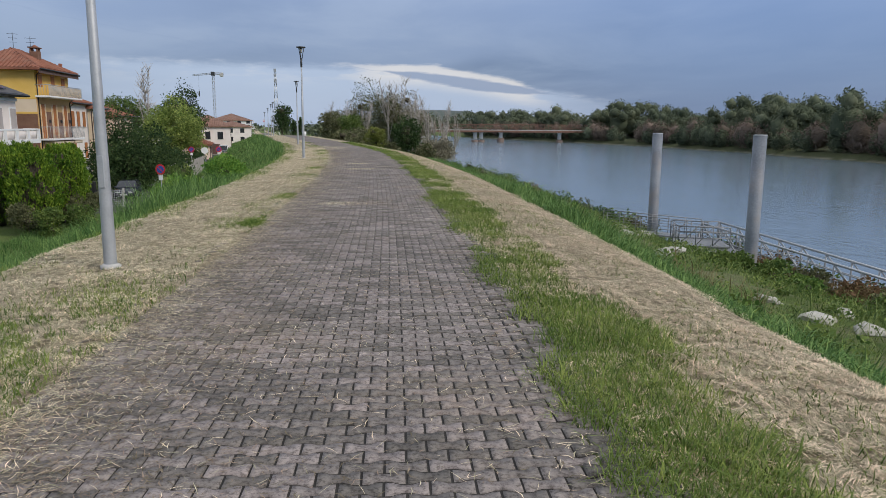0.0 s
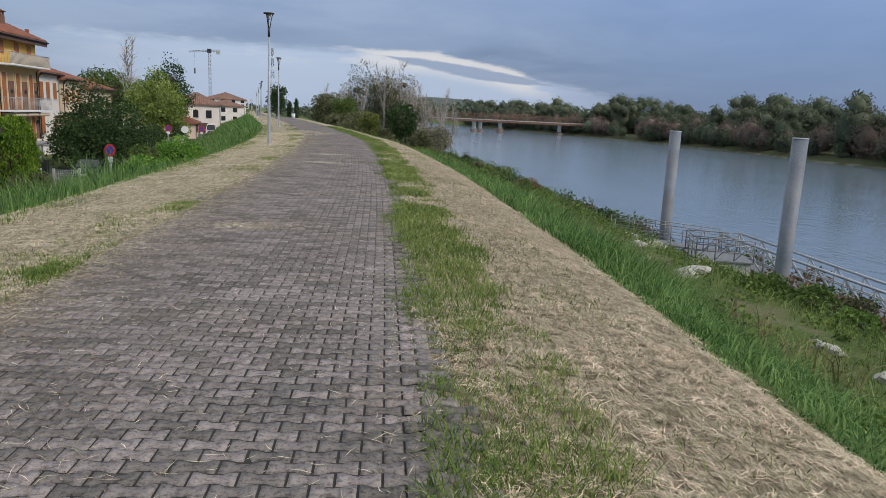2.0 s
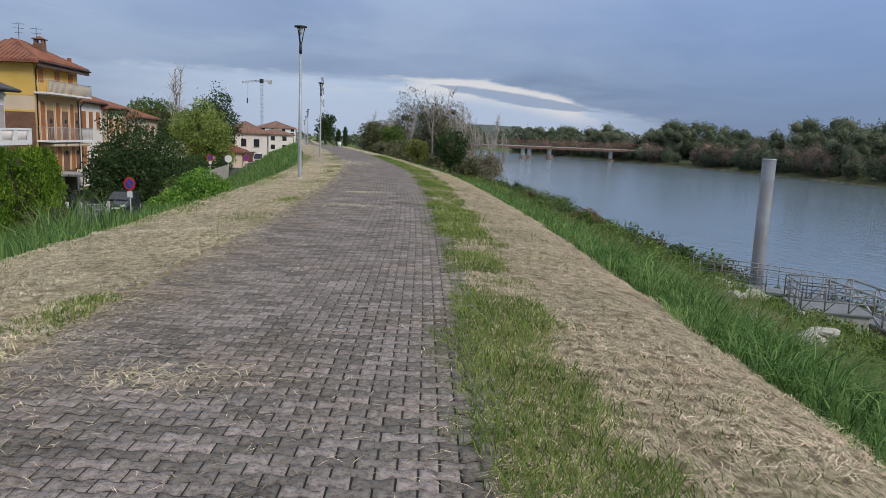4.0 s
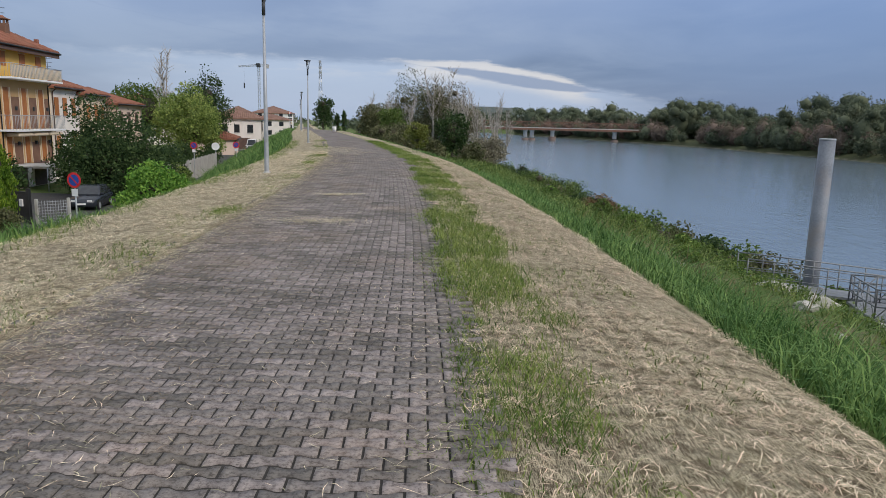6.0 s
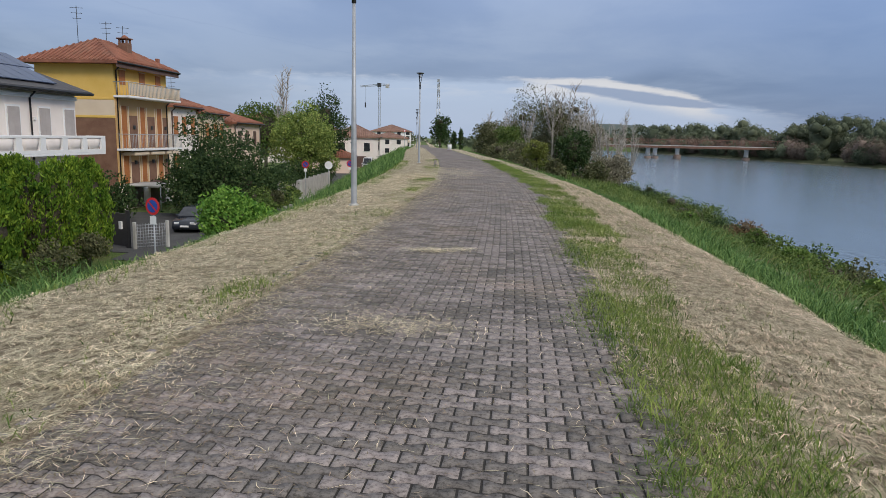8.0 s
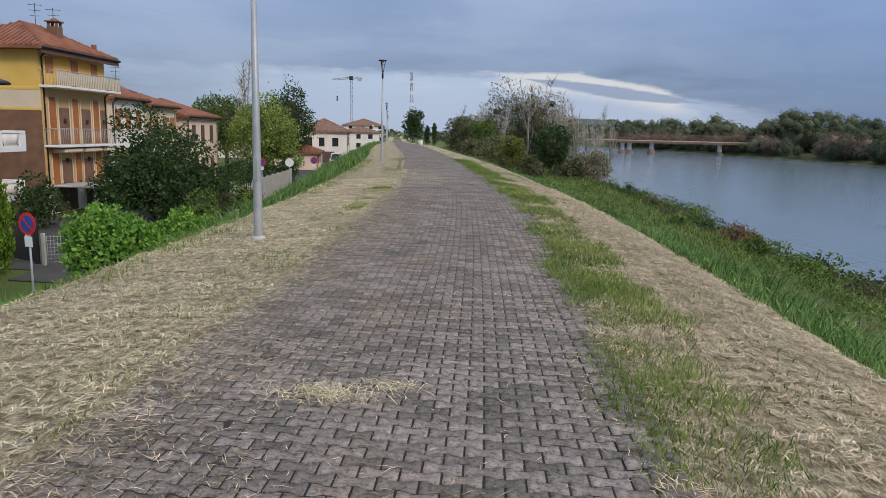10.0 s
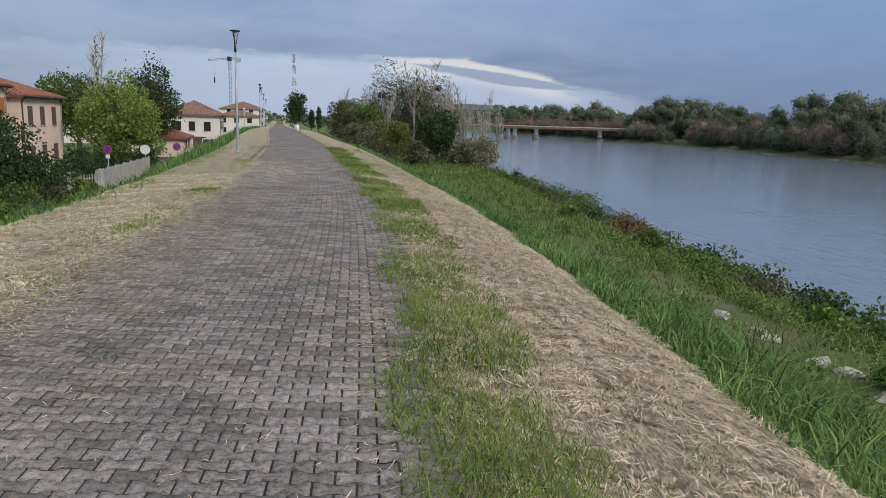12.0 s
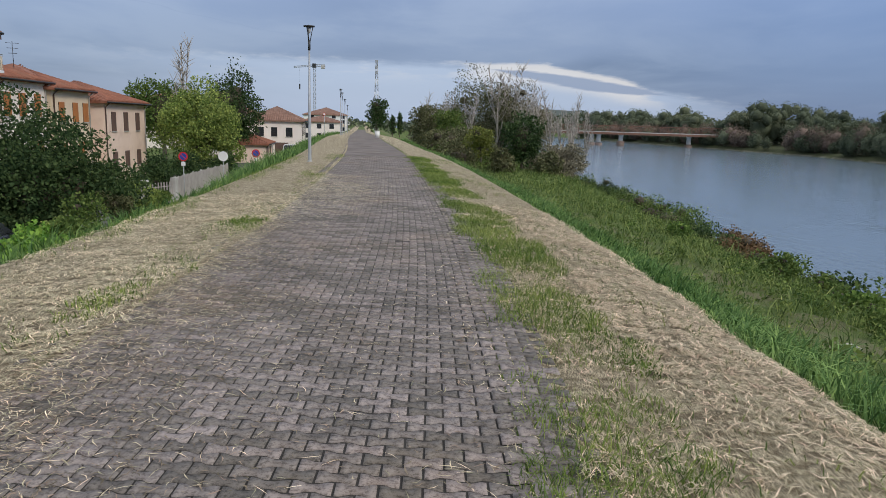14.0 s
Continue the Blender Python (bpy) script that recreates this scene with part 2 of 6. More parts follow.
M_carpaint = material("dark_car_paint", (0.025, 0.03, 0.04), (0.035, 0.04, 0.05), rough=0.2, bump=0)
M_carwhite = material("white_car_paint", (0.72, 0.72, 0.72), (0.78, 0.78, 0.78), rough=0.25, bump=0)
M_carsilver = material("silver_car_paint", (0.34, 0.35, 0.36), (0.4, 0.41, 0.42), rough=0.3, metal=0.4, bump=0)
M_carred = material("red_car_paint", (0.4, 0.03, 0.03), (0.45, 0.04, 0.04), rough=0.25, bump=0)
M_rubber = material("rubber", (0.015, 0.015, 0.015), (0.03, 0.03, 0.03), rough=0.9, bump=0.1)
M_signred = material("sign_red", (0.62, 0.025, 0.03), (0.68, 0.03, 0.035), rough=0.4, bump=0)
M_signblue = material("sign_blue", (0.02, 0.07, 0.36), (0.03, 0.09, 0.42), rough=0.4, bump=0)
M_redpaint = material("mast_red", (0.42, 0.08, 0.06), (0.48, 0.11, 0.08), rough=0.6, bump=0)
M_piling = material("steel_piling", (0.15, 0.168, 0.195), (0.26, 0.285, 0.32), scale=0.8, fine=12, rough=0.6, bump=0.15, stain=(0.24, 0.22, 0.21))
M_steel = material("grey_steel", (0.19, 0.2, 0.21), (0.28, 0.29, 0.3), scale=3, fine=30, rough=0.6, metal=0.3, bump=0.05)
M_plank = material("weathered_boards", (0.36, 0.33, 0.31), (0.48, 0.45, 0.42), scale=1.5, fine=20, rough=0.85, bump=0.3)


def tile_material():
    m = material("terracotta_roof", (0.19, 0.07, 0.042), (0.35, 0.145, 0.09), scale=1.3, fine=9, rough=0.85, bump=0.4, dist=0.05, stain=(0.24, 0.12, 0.08))
    return m


M_tile = tile_material()
M_tilefar = material("weathered_roof", (0.20, 0.11, 0.08), (0.32, 0.19, 0.14), scale=1.3, fine=9, rough=0.85, bump=0.3, dist=0.05)


# ---- the plan ----
_ys = np.array([-400, -60, -20, 0, 8, 18, 25, 36, 41, 50, 60, 70, 85, 100, 215, 5000.0])
_cs = np.array([-1.5, -1.1, -0.9, -0.74, -0.8, -1.05, -1.45, -2.4, -3.05, -4.5, -6.2, -8.2, -11.5, -14.6, -38.0, -980.0])
_fine = np.arange(-100, 400, 0.5)
_c0 = np.interp(_fine, _ys, _cs)
_k = np.ones(17) / 17
_c1 = np.convolve(np.convolve(np.pad(_c0, 16, mode="reflect", reflect_type="odd"), _k, mode="same"), _k, mode="same")[16:-16]
_c1[:40], _c1[-40:] = _c0[:40], _c0[-40:]


def cx(y):
    """The centre line of the paved way on top of the embankment."""
    y = np.asarray(y, float)
    return np.where((y > -90) & (y < 390), np.interp(y, _fine, _c1), np.interp(y, _ys, _cs))


WATER = -7.4
_D = np.array([-60, -18, -12.6, -11.6, -4.5, -3.9, -1.52, -1.4, 1.4, 1.52, 3.1, 3.75, 4.6, 10.4, 11.5, 14.5, 17.0, 22.0, 25.5, 32.0])
_Z = np.array([-4.6, -4.6, -4.6, -4.25, -0.42, -0.14, 0.008, -0.05, -0.05, 0.008, -0.06, -0.2, -0.62, -3.65, -4.0, -4.15, -4.9, -6.6, -7.7, -9.8])


def bank_far(y):
    """The water line of the far bank."""
    return np.interp(y, [-100, 60, 190, 260, 330, 405, 500, 700, 4000], [108.0, 120, 131, 130, 122, 103, 82, 40, -700]) + 2.0 * np.sin(y * 0.021) + 1.2 * np.sin(y * 0.083)


def shore(y):
    """How much wider the low bank grows further on."""
    return np.interp(y, [50, 70, 90, 123, 162, 220, 400], [0, 2.0, 4.5, 9.5, 15.5, 19, 19])


def sag(y):
    """How far the top of the embankment sinks towards its far end."""
    return np.interp(y, [105, 240], [0.0, -1.8])


def ground_z(x, y):
    x, y = np.asarray(x, float), np.asarray(y, float)
    d = x - cx(y)
    e = np.where(d > 14.5, np.maximum(14.5, d - shore(y)), d)
    z = np.interp(e, _D, _Z)
    rough = np.clip((np.abs(d) - 4.0) / 3.0, 0, 1) * np.clip((d + 12.8) / 1.5, 0, 1) * np.clip((140 - np.abs(d)) / 50, 0.2, 1)
    z = z + rough * (0.07 * np.sin(1.3 * x + 0.4 * y) * np.sin(0.9 * y) + 0.06 * np.sin(2.3 * y + 1.7 * x))
    verge = np.clip((np.abs(d) - 1.6) / 0.4, 0, 1) * np.clip((4.5 - np.abs(d)) / 0.5, 0, 1)
    z = z + verge * (0.007 * np.sin(3.1 * x + 1.2 * y) * np.sin(0.7 * y + 2.3 * x) + 0.008 * np.sin(1.9 * y - 4.7 * x) * np.sin(3.7 * x + 0.43 * y) + 0.006 * np.sin(9.3 * x + 2.1 * y) * np.sin(5.9 * y - 3.3 * x))
    z = z + sag(y) * np.clip((z + 4.6) / 4.6, 0, 1)
    f = x - bank_far(y)
    far = np.interp(f, [-12, 0, 1.5, 5, 60], [-9.8, -7.42, -6.75, -5.4, -3.8])
    return np.where(f > -12, far, z)


# ---- mesh helpers ----
def part(name, bm, mat, parent=None, label=""):
    """Links a bmesh as one mesh object under a thing or a part."""
    me = bpy.data.meshes.new(name)
    bmesh.ops.recalc_face_normals(bm, faces=bm.faces)
    bm.to_mesh(me)
    bm.free()
    me.materials.append(mat)
    ob = new(name, me)
    if parent is not None:
        ob.parent = parent
    if label:
        ob["label"] = label
    return ob


def thing(name, x, y, z=None, turn=0.0, label="", category="", group=""):
    ob = new(name)
    ob.empty_display_size = 0.2
    ob.matrix_basis = pose(x, y, float(ground_z(x, y)) if z is None else z, 0, 0, turn)
    return tagged(ob, label, category, group)


def raw_mesh(name, verts, faces, mat, parent=None, smooth=False):
    """A mesh from arrays: verts (n, 3) and faces (m, 3 or 4)."""
    verts, faces = np.asarray(verts, np.float32), np.asarray(faces, np.int32)
    me = bpy.data.meshes.new(name)
    k = faces.shape[1]
    me.vertices.add(len(verts))
    me.vertices.foreach_set("co", verts.ravel())
    me.loops.add(faces.size)
    me.loops.foreach_set("vertex_index", faces.ravel())
    me.polygons.add(len(faces))
    me.polygons.foreach_set("loop_start", np.arange(0, faces.size, k, dtype=np.int32))
    me.polygons.foreach_set("loop_total", np.full(len(faces), k, np.int32))
    if smooth:
        me.polygons.foreach_set("use_smooth", np.ones(len(faces), bool))
    me.update(calc_edges=True)
    me.materials.append(mat)
    ob = new(name, me)
    if parent is not None:
        ob.parent = parent
    return ob


def box(bm, x0, y0, z0, x1, y1, z1, bevel=0.0):
    m = Matrix.Translation(((x0 + x1) / 2, (y0 + y1) / 2, (z0 + z1) / 2)) @ Matrix.Diagonal((abs(x1 - x0), abs(y1 - y0), abs(z1 - z0), 1))
    g = bmesh.ops.create_cube(bm, size=1.0, matrix=m)
    if bevel:
        edges = list({e for v in g["verts"] for e in v.link_edges})
        bmesh.ops.bevel(bm, geom=edges, offset=bevel, segments=1, affect="EDGES")
    return bm


def boxed(*a, bevel=0.0):
    return box(bmesh.new(), *a, bevel=bevel)


def tube(bm, pts, radii, sides=8, cap=True):
    """A tapered tube along points."""
    pts = [Vector(p) for p in pts]
    rings = []
    for i, p in enumerate(pts):
        d = (pts[min(i + 1, len(pts) - 1)] - pts[max(i - 1, 0)]).normalized()
        q = d.to_track_quat("Z", "Y")
        rings.append([bm.verts.new(p + q @ Vector((math.cos(a) * radii[i], math.sin(a) * radii[i], 0))) for a in [2 * math.pi * k / sides for k in range(sides)]])
    for a, b in zip(rings, rings[1:]):
        for k in range(sides):
            f = bm.faces.new((a[k], a[(k + 1) % sides], b[(k + 1) % sides], b[k]))
            f.smooth = True
    if cap:
        bm.faces.new(rings[0][::-1])
        bm.faces.new(rings[-1])
    return bm


def rod(a, b, r, sides=6):
    return tube(bmesh.new(), (a, b), (r, r), sides)


def leaves(rng, centres, size, flat=0.0):
    """Diamond leaves round the given centres: verts and faces."""
    n = len(centres)
    a = rng.normal(size=(n, 3))
    a[:, 2] *= 1 - flat
    a /= np.linalg.norm(a, axis=1)[:, None]
    b = np.cross(a, rng.normal(size=(n, 3)))
    b /= np.linalg.norm(b, axis=1)[:, None] + 1e-9
    s = size * rng.uniform(0.6, 1.3, (n, 1))
    c = np.asarray(centres)
    v = np.stack([c - a * s * 0.5, c + b * s * 0.3, c + a * s * 0.5, c - b * s * 0.3], 1).reshape(-1, 3)
    f = np.arange(4 * n).reshape(-1, 4)
    return v, f


def blob_points(rng, n, blobs, shell=0.5):
    """Points in the shells of ellipsoid blobs, with a ragged outline."""
    w = np.array([r[0] * r[1] + r[1] * r[2] for _, r in blobs])
    pick = rng.choice(len(blobs), n, p=w / w.sum())
    c = np.array([b[0] for b in blobs], float)[pick]
    r = np.array([b[1] for b in blobs], float)[pick]
    u = rng.normal(size=(n, 3))
    u /= np.linalg.norm(u, axis=1)[:, None]
    ph = pick * 1.7
    lump = 1 + 0.14 * np.sin(5 * u[:, 0] + ph) * np.sin(5 * u[:, 1] + 2 * ph) + 0.12 * np.sin(9 * u[:, 2] + ph + 4 * u[:, 0])
    rad = (shell + (1 - shell) * rng.uniform(0, 1, n) ** 0.5) * lump
    rad *= np.where(rng.uniform(size=n) < 0.08, rng.uniform(1.0, 1.22, n), 1.0)
    return c + u * r * rad[:, None]


def lumpy(rng, c, r, sub=2):
    """A lumpy closed clump of foliage: verts and triangles."""
    b = bmesh.new()
    bmesh.ops.create_icosphere(b, subdivisions=sub, radius=1)
    p = np.array([q.co[:] for q in b.verts])
    f = np.array([[w.index for w in g.verts] for g in b.faces])
    b.free()
    k = rng.uniform(0, 6, 6)
    q = 1 + 0.13 * np.sin(5 * p[:, 0] + k[0]) * np.sin(5 * p[:, 1] + k[1]) + 0.11 * np.sin(8 * p[:, 2] + k[2] + 3 * p[:, 0]) + 0.09 * np.sin(11 * p[:, 1] + k[3]) * np.sin(10 * p[:, 0] + k[4])
    q += rng.normal(size=len(p)) * 0.05
    return np.asarray(c) + p * q[:, None] * np.asarray(r), f


# ---- ground, water, way ----
def ground_material():
    """Cut straw on the verges, green on the slopes, pale stones along the far water line, by the distance across the embankment."""
    m = bpy.data.materials.new("embankment_ground")
    m.use_nodes = True
    N, Lk = m.node_tree.nodes, m.node_tree.links
    b = N["Principled BSDF"]
    b.inputs["Roughness"].default_value = 0.95
    b.inputs["Specular IOR Level"].default_value = 0.2
    geo = N.new("ShaderNodeNewGeometry")
    at = N.new("ShaderNodeAttribute")
    at.attribute_name = "across"

    def noise_(scale, detail=4, rough=0.6):
        n = N.new("ShaderNodeTexNoise")
        n.inputs["Scale"].default_value, n.inputs["Detail"].default_value, n.inputs["Roughness"].default_value = scale, detail, rough
        Lk.new(geo.outputs["Position"], n.inputs[0])
        return n.outputs[0]

    def mr(v, a, c, lo=0.0, hi=1.0):
        n = N.new("ShaderNodeMapRange")
        Lk.new(v, n.inputs[0])
        for i, q in enumerate((a, c, lo, hi)):
            n.inputs[i + 1].default_value = q
        return n.outputs[0]

    def mx(f, a, c):
        n = N.new("ShaderNodeMix")
        n.data_type = "RGBA"
        Lk.new(f, n.inputs[0])
        for i, v in ((6, a), (7, c)):
            if isinstance(v, tuple):
                n.inputs[i].default_value = (*v, 1)
            else:
                Lk.new(v, n.inputs[i])
        return n.outputs[2]

    def ma(op, a, c):
        n = N.new("ShaderNodeMath")
        n.operation = op
        for i, v in enumerate((a, c)):
            if isinstance(v, (int, float)):
                n.inputs[i].default_value = v
            else:
                Lk.new(v, n.inputs[i])
        return n.outputs[0]

    nf, nm, nb = noise_(38, 5, 0.7), noise_(3.0), noise_(0.45)
    fib = None
    for turn, off in ((20, 0.0), (75, 3.3), (130, 7.1), (165, 11.9)):
        mp = N.new("ShaderNodeMapping")
        mp.inputs["Location"].default_value = (off, off, 0)
        mp.inputs["Rotation"].default_value = (0, 0, radians(turn))
        mp.inputs["Scale"].default_value = (210.0, 17.0, 17.0)
        Lk.new(geo.outputs["Position"], mp.inputs[0])
        n = N.new("ShaderNodeTexNoise")
        n.inputs["Scale"].default_value, n.inputs["Detail"].default_value, n.inputs["Distortion"].default_value = 1.0, 2, 0.5
        Lk.new(mp.outputs[0], n.inputs[0])
        fib = n.outputs[0] if fib is None else ma("MAXIMUM", fib, n.outputs[0])
    clump = noise_(9, 5, 0.65)
    straw = mx(mr(fib, 0.50, 0.66), (0.115, 0.088, 0.054), (0.76, 0.66, 0.455))
    straw = mx(mr(clump, 0.40, 0.53, 0.72, 0.0), straw, (0.16, 0.122, 0.076))
    straw = mx(mr(nm, 0.52, 0.74, 0, 0.4), straw, (0.27, 0.24, 0.12))
    green = mx(mr(nf, 0.3, 0.7), (0.06, 0.11, 0.025), (0.16, 0.215, 0.06))
    green = mx(mr(nb, 0.5, 0.7, 0, 0.7), green, (0.20, 0.18, 0.09))
    dd = ma("ADD", at.outputs["Fac"], ma("MULTIPLY", ma("SUBTRACT", nm, 0.5), 0.9))
    left = ma("MULTIPLY", mr(dd, -4.15, -3.95), mr(dd, -1.3, -1.5))
    right = ma("MULTIPLY", mr(dd, 1.45, 1.75), mr(dd, 4.1, 3.9))
    berm = ma("MULTIPLY", ma("MULTIPLY", mr(dd, 11.0, 12.0), mr(dd, 15.0, 14.0)), mr(nb, 0.42, 0.6))
    col = mx(ma("MULTIPLY", berm, 0.6), green, (0.24, 0.215, 0.14))
    col = mx(ma("MAXIMUM", left, right), col, straw)
    sep = N.new("ShaderNodeSeparateXYZ")
    Lk.new(geo.outputs["Position"], sep.inputs[0])
    stones = ma("MULTIPLY", ma("MULTIPLY", mr(sep.outputs[0], 60, 70), mr(sep.outputs[2], -6.75, -7.05)), mr(noise_(0.25, 5), 0.4, 0.55))
    scrub = mx(noise_(0.6, 5), (0.035, 0.05, 0.022), (0.12, 0.125, 0.06))
    col = mx(mr(sep.outputs[0], 58, 66), col, scrub)
    col = mx(ma("MULTIPLY", stones, 0.6), col, (0.26, 0.24, 0.19))
    Lk.new(col, b.inputs["Base Color"])
    bp = N.new("ShaderNodeBump")
    bp.inputs["Strength"].default_value, bp.inputs["Distance"].default_value = 0.8, 0.05
    Lk.new(ma("ADD", ma("ADD", nf, fib), ma("MULTIPLY", clump, 2.5)), bp.inputs["Height"])
    Lk.new(bp.outputs[0], b.inputs["Normal"])
    return m


def build_ground():
    ys = np.concatenate([[-400, -200, -100, -50, -25], np.arange(-14, 62, 0.5), np.arange(62, 150, 2.0), np.arange(150, 460, 8.0), [480, 520, 600, 750, 1000, 1500, 2400, 4200]])
    ds = np.concatenate([[-2500, -1200, -600, -300, -150, -90, -60, -40, -28, -22, -18, -15, -13.5, -12.6, -12.1, -11.6], np.arange(-11, -4.5, 0.65), [-4.5, -4.2, -3.9], np.arange(-3.6, -1.6, 0.3), [-1.52, -1.4, -0.7, 0, 0.7, 1.4, 1.52], np.arange(1.9, 3.7, 0.26), [3.75, 4.2, 4.6], np.arange(5.0, 20, 0.6), np.arange(20, 48, 1.0), [50, 60, 70, 80]])
    fs = np.array([-12, -6, -2, 0, 2, 4, 8, 12, 18, 30, 60, 120, 250, 600, 1200, 2500.0])
    rows, across = [], []
    for y in ys:
        c = float(cx(y))
        bf = float(bank_far(y))
        near = c + ds
        near = np.minimum(near, bf - 13 - 0.01 * (len(ds) - np.arange(len(ds))))
        x = np.concatenate([near, bf + fs])
        rows.append(np.stack([x, np.full_like(x, y), ground_z(x, np.full_like(x, y))], 1))
        across.append(x - c)
    n, k = len(ys), len(ds) + len(fs)
    v = np.concatenate(rows)
    i = (np.arange(n - 1)[:, None] * k + np.arange(k - 1)[None, :]).ravel()
    f = np.stack([i, i + 1, i + k + 1, i + k], 1)
    ob = raw_mesh("ground", v, f, ground_material(), smooth=True)
    a = ob.data.attributes.new("across", "FLOAT", "POINT")
    a.data.foreach_set("value", np.concatenate(across).astype(np.float32))
    return tagged(ob, "grassy embankment with strips of cut straw, sloping to street and river", "ground", kind="structure")


build_ground()


def water_material():
    m = bpy.data.materials.new("river_water")
    m.use_nodes = True
    N, Lk = m.node_tree.nodes, m.node_tree.links
    b = N["Principled BSDF"]
    b.inputs["Base Color"].default_value = (0.15, 0.195, 0.225, 1)
    b.inputs["Roughness"].default_value = 0.16
    b.inputs["IOR"].default_value = 1.33
    geo = N.new("ShaderNodeNewGeometry")
    hs = []
    for s, sc in ((0.9, (1, 0.45, 1)), (0.09, (1, 0.35, 1))):
        mp = N.new("ShaderNodeMapping")
        mp.inputs["Scale"].default_value = tuple(s * q for q in sc)
        mp.inputs["Rotation"].default_value = (0, 0, radians(14))
        Lk.new(geo.outputs["Position"], mp.inputs[0])
        n = N.new("ShaderNodeTexNoise")
        n.inputs["Scale"].default_value, n.inputs["Detail"].default_value = 1.0, 5
        n.inputs["Distortion"].default_value = 0.6
        Lk.new(mp.outputs[0], n.inputs[0])
        hs.append(n.outputs[0])
    mr = N.new("ShaderNodeMapRange")
    Lk.new(hs[1], mr.inputs[0])
    mr.inputs[1].default_value, mr.inputs[2].default_value, mr.inputs[3].default_value, mr.inputs[4].default_value = 0.4, 0.68, 0.10, 0.5
    bp = N.new("ShaderNodeBump")
    bp.inputs["Distance"].default_value = 0.25
    Lk.new(mr.outputs[0], bp.inputs["Strength"])
    Lk.new(hs[0], bp.inputs["Height"])
    Lk.new(bp.outputs[0], b.inputs["Normal"])
    return m


def build_water():
    ys = np.concatenate([np.arange(-400, 500, 20.0), [600, 800, 1200, 2000, 4000]])
    v = []
    for y in ys:
        v += [(float(cx(y)) + 21.0 + float(shore(y)) * 0.9, y, WATER), (float(bank_far(y)) + 3, y, WATER)]
    n = len(ys)
    i = np.arange(n - 1) * 2
    ob = raw_mesh("water", v, np.stack([i, i + 1, i + 3, i + 2], 1), water_material())
    tagged(ob, "wide calm blue-grey river with faint ripples", "river", kind="structure")


build_water()

PAVED_TO = 62.0
L_PAVER, W_PAVER = 0.2, 0.1


def build_way():
    ys = np.concatenate([np.arange(-14, PAVED_TO, 0.5), [PAVED_TO]])
    ob = None
    for name, yy, z, mat, label in (("pavement", ys, -0.0065, M_joint, "dark sand bed under the paving blocks"), ("road", np.concatenate([np.arange(PAVED_TO, 230, 2.0), [260, 300]]), 0.002, far_paving(), "grey paved way along the top of the embankment")):
        v = []
        for y in yy:
            c, w = float(cx(y)), 1.5 + 0.15 * min(1.0, max(0.0, (y - 30) / 30))
            v += [(c + s * w, y, z + float(sag(y))) for s in (-1, -0.33, 0.33, 1)]
        i = (np.arange(len(yy) - 1)[:, None] * 4 + np.arange(3)[None, :]).ravel()
        ob = raw_mesh(name, v, np.stack([i, i + 1, i + 5, i + 4], 1), mat)
        tagged(ob, label, "pavement", kind="structure")


def far_paving():
    return material("far_paving", (0.125, 0.11, 0.102), (0.26, 0.23, 0.212), scale=0.8, fine=14, rough=0.95, bump=0.6, dist=0.03, stain=(0.21, 0.175, 0.145), spec=0.12)


build_way()


def street():
    v = []
    ys = np.arange(45.0, 240, 4.0)
    for y in ys:
        c = float(cx(y))
        v += [(c + s, y, -4.56) for s in (-17.2, -15, -13.0)]
    i = (np.arange(len(ys) - 1)[:, None] * 3 + np.arange(2)[None, :]).ravel()
    ob = raw_mesh("road", v, np.stack([i, i + 1, i + 4, i + 3], 1), M_asphalt)
    tagged(ob, "narrow asphalt street at the foot of the embankment", "road", kind="structure")


street()
_yard = part("pavement", boxed(-32.6, 47.0, -4.8, -21.2, 63.4, -4.555), M_asphalt)
tagged(_yard, "grey asphalt yard before the yellow house garages", "pavement", kind="structure")


# ---- lamps ----
LAMP_X = {3.54: -3.385, 30.45: -4.61, 56.92: -8.41}


def street_lamp(y, h=5.3, group="embankment lamps"):
    x = LAMP_X.get(y, float(cx(y)) - 2.68)
    t = thing("street_lamp", x, y, label="slim galvanised lamp post with flat dark head on the verge", category="street lamp", group=group)
    bm = bmesh.new()
    tube(bm, [(0, 0, -0.3), (0, 0, 0.0), (0, 0, 1.6), (0, 0, h - 0.75)], (0.07, 0.07, 0.058, 0.033), 14)
    part("pole", bm, M_galv, t)
    part("base_collar", tube(bmesh.new(), [(0, 0, -0.02), (0, 0, 0.03), (0, 0, 0.05)], (0.11, 0.11, 0.08), 14), M_concrete, t)
    part("inspection_door", boxed(-0.035, -0.078, 0.9, 0.035, -0.06, 1.25, bevel=0.006), M_galv, t)
    part("sleeve", tube(bmesh.new(), [(0, 0, h - 0.95), (0, 0, h - 0.55)], (0.05, 0.05), 12), M_lampdark, t)
    for k in range(3):
        a = 2 * math.pi * k / 3 + 0.4
        c, s = math.cos(a), math.sin(a)
        part("arm", tube(bmesh.new(), [(c * 0.04, s * 0.04, h - 0.6), (c * 0.09, s * 0.09, h - 0.3), (c * 0.15, s * 0.15, h - 0.06)], (0.018, 0.018, 0.018), 6), M_lampdark, t)
    part("diffuser", tube(bmesh.new(), [(0, 0, h - 0.30), (0, 0, h - 0.05)], (0.045, 0.085), 12), M_glass_lamp, t)
    part("head", tube(bmesh.new(), [(0, 0, h - 0.075), (0, 0, h - 0.06), (0, 0, h - 0.02), (0, 0, h)], (0.14, 0.22, 0.22, 0.09), 20), M_lampdark, t)
    return t


LAMPS = [3.54, 30.45, 56.92, 110.3, 118.5, 137.0, 163.7]
for _y in [-23.3] + LAMPS:
    street_lamp(_y)


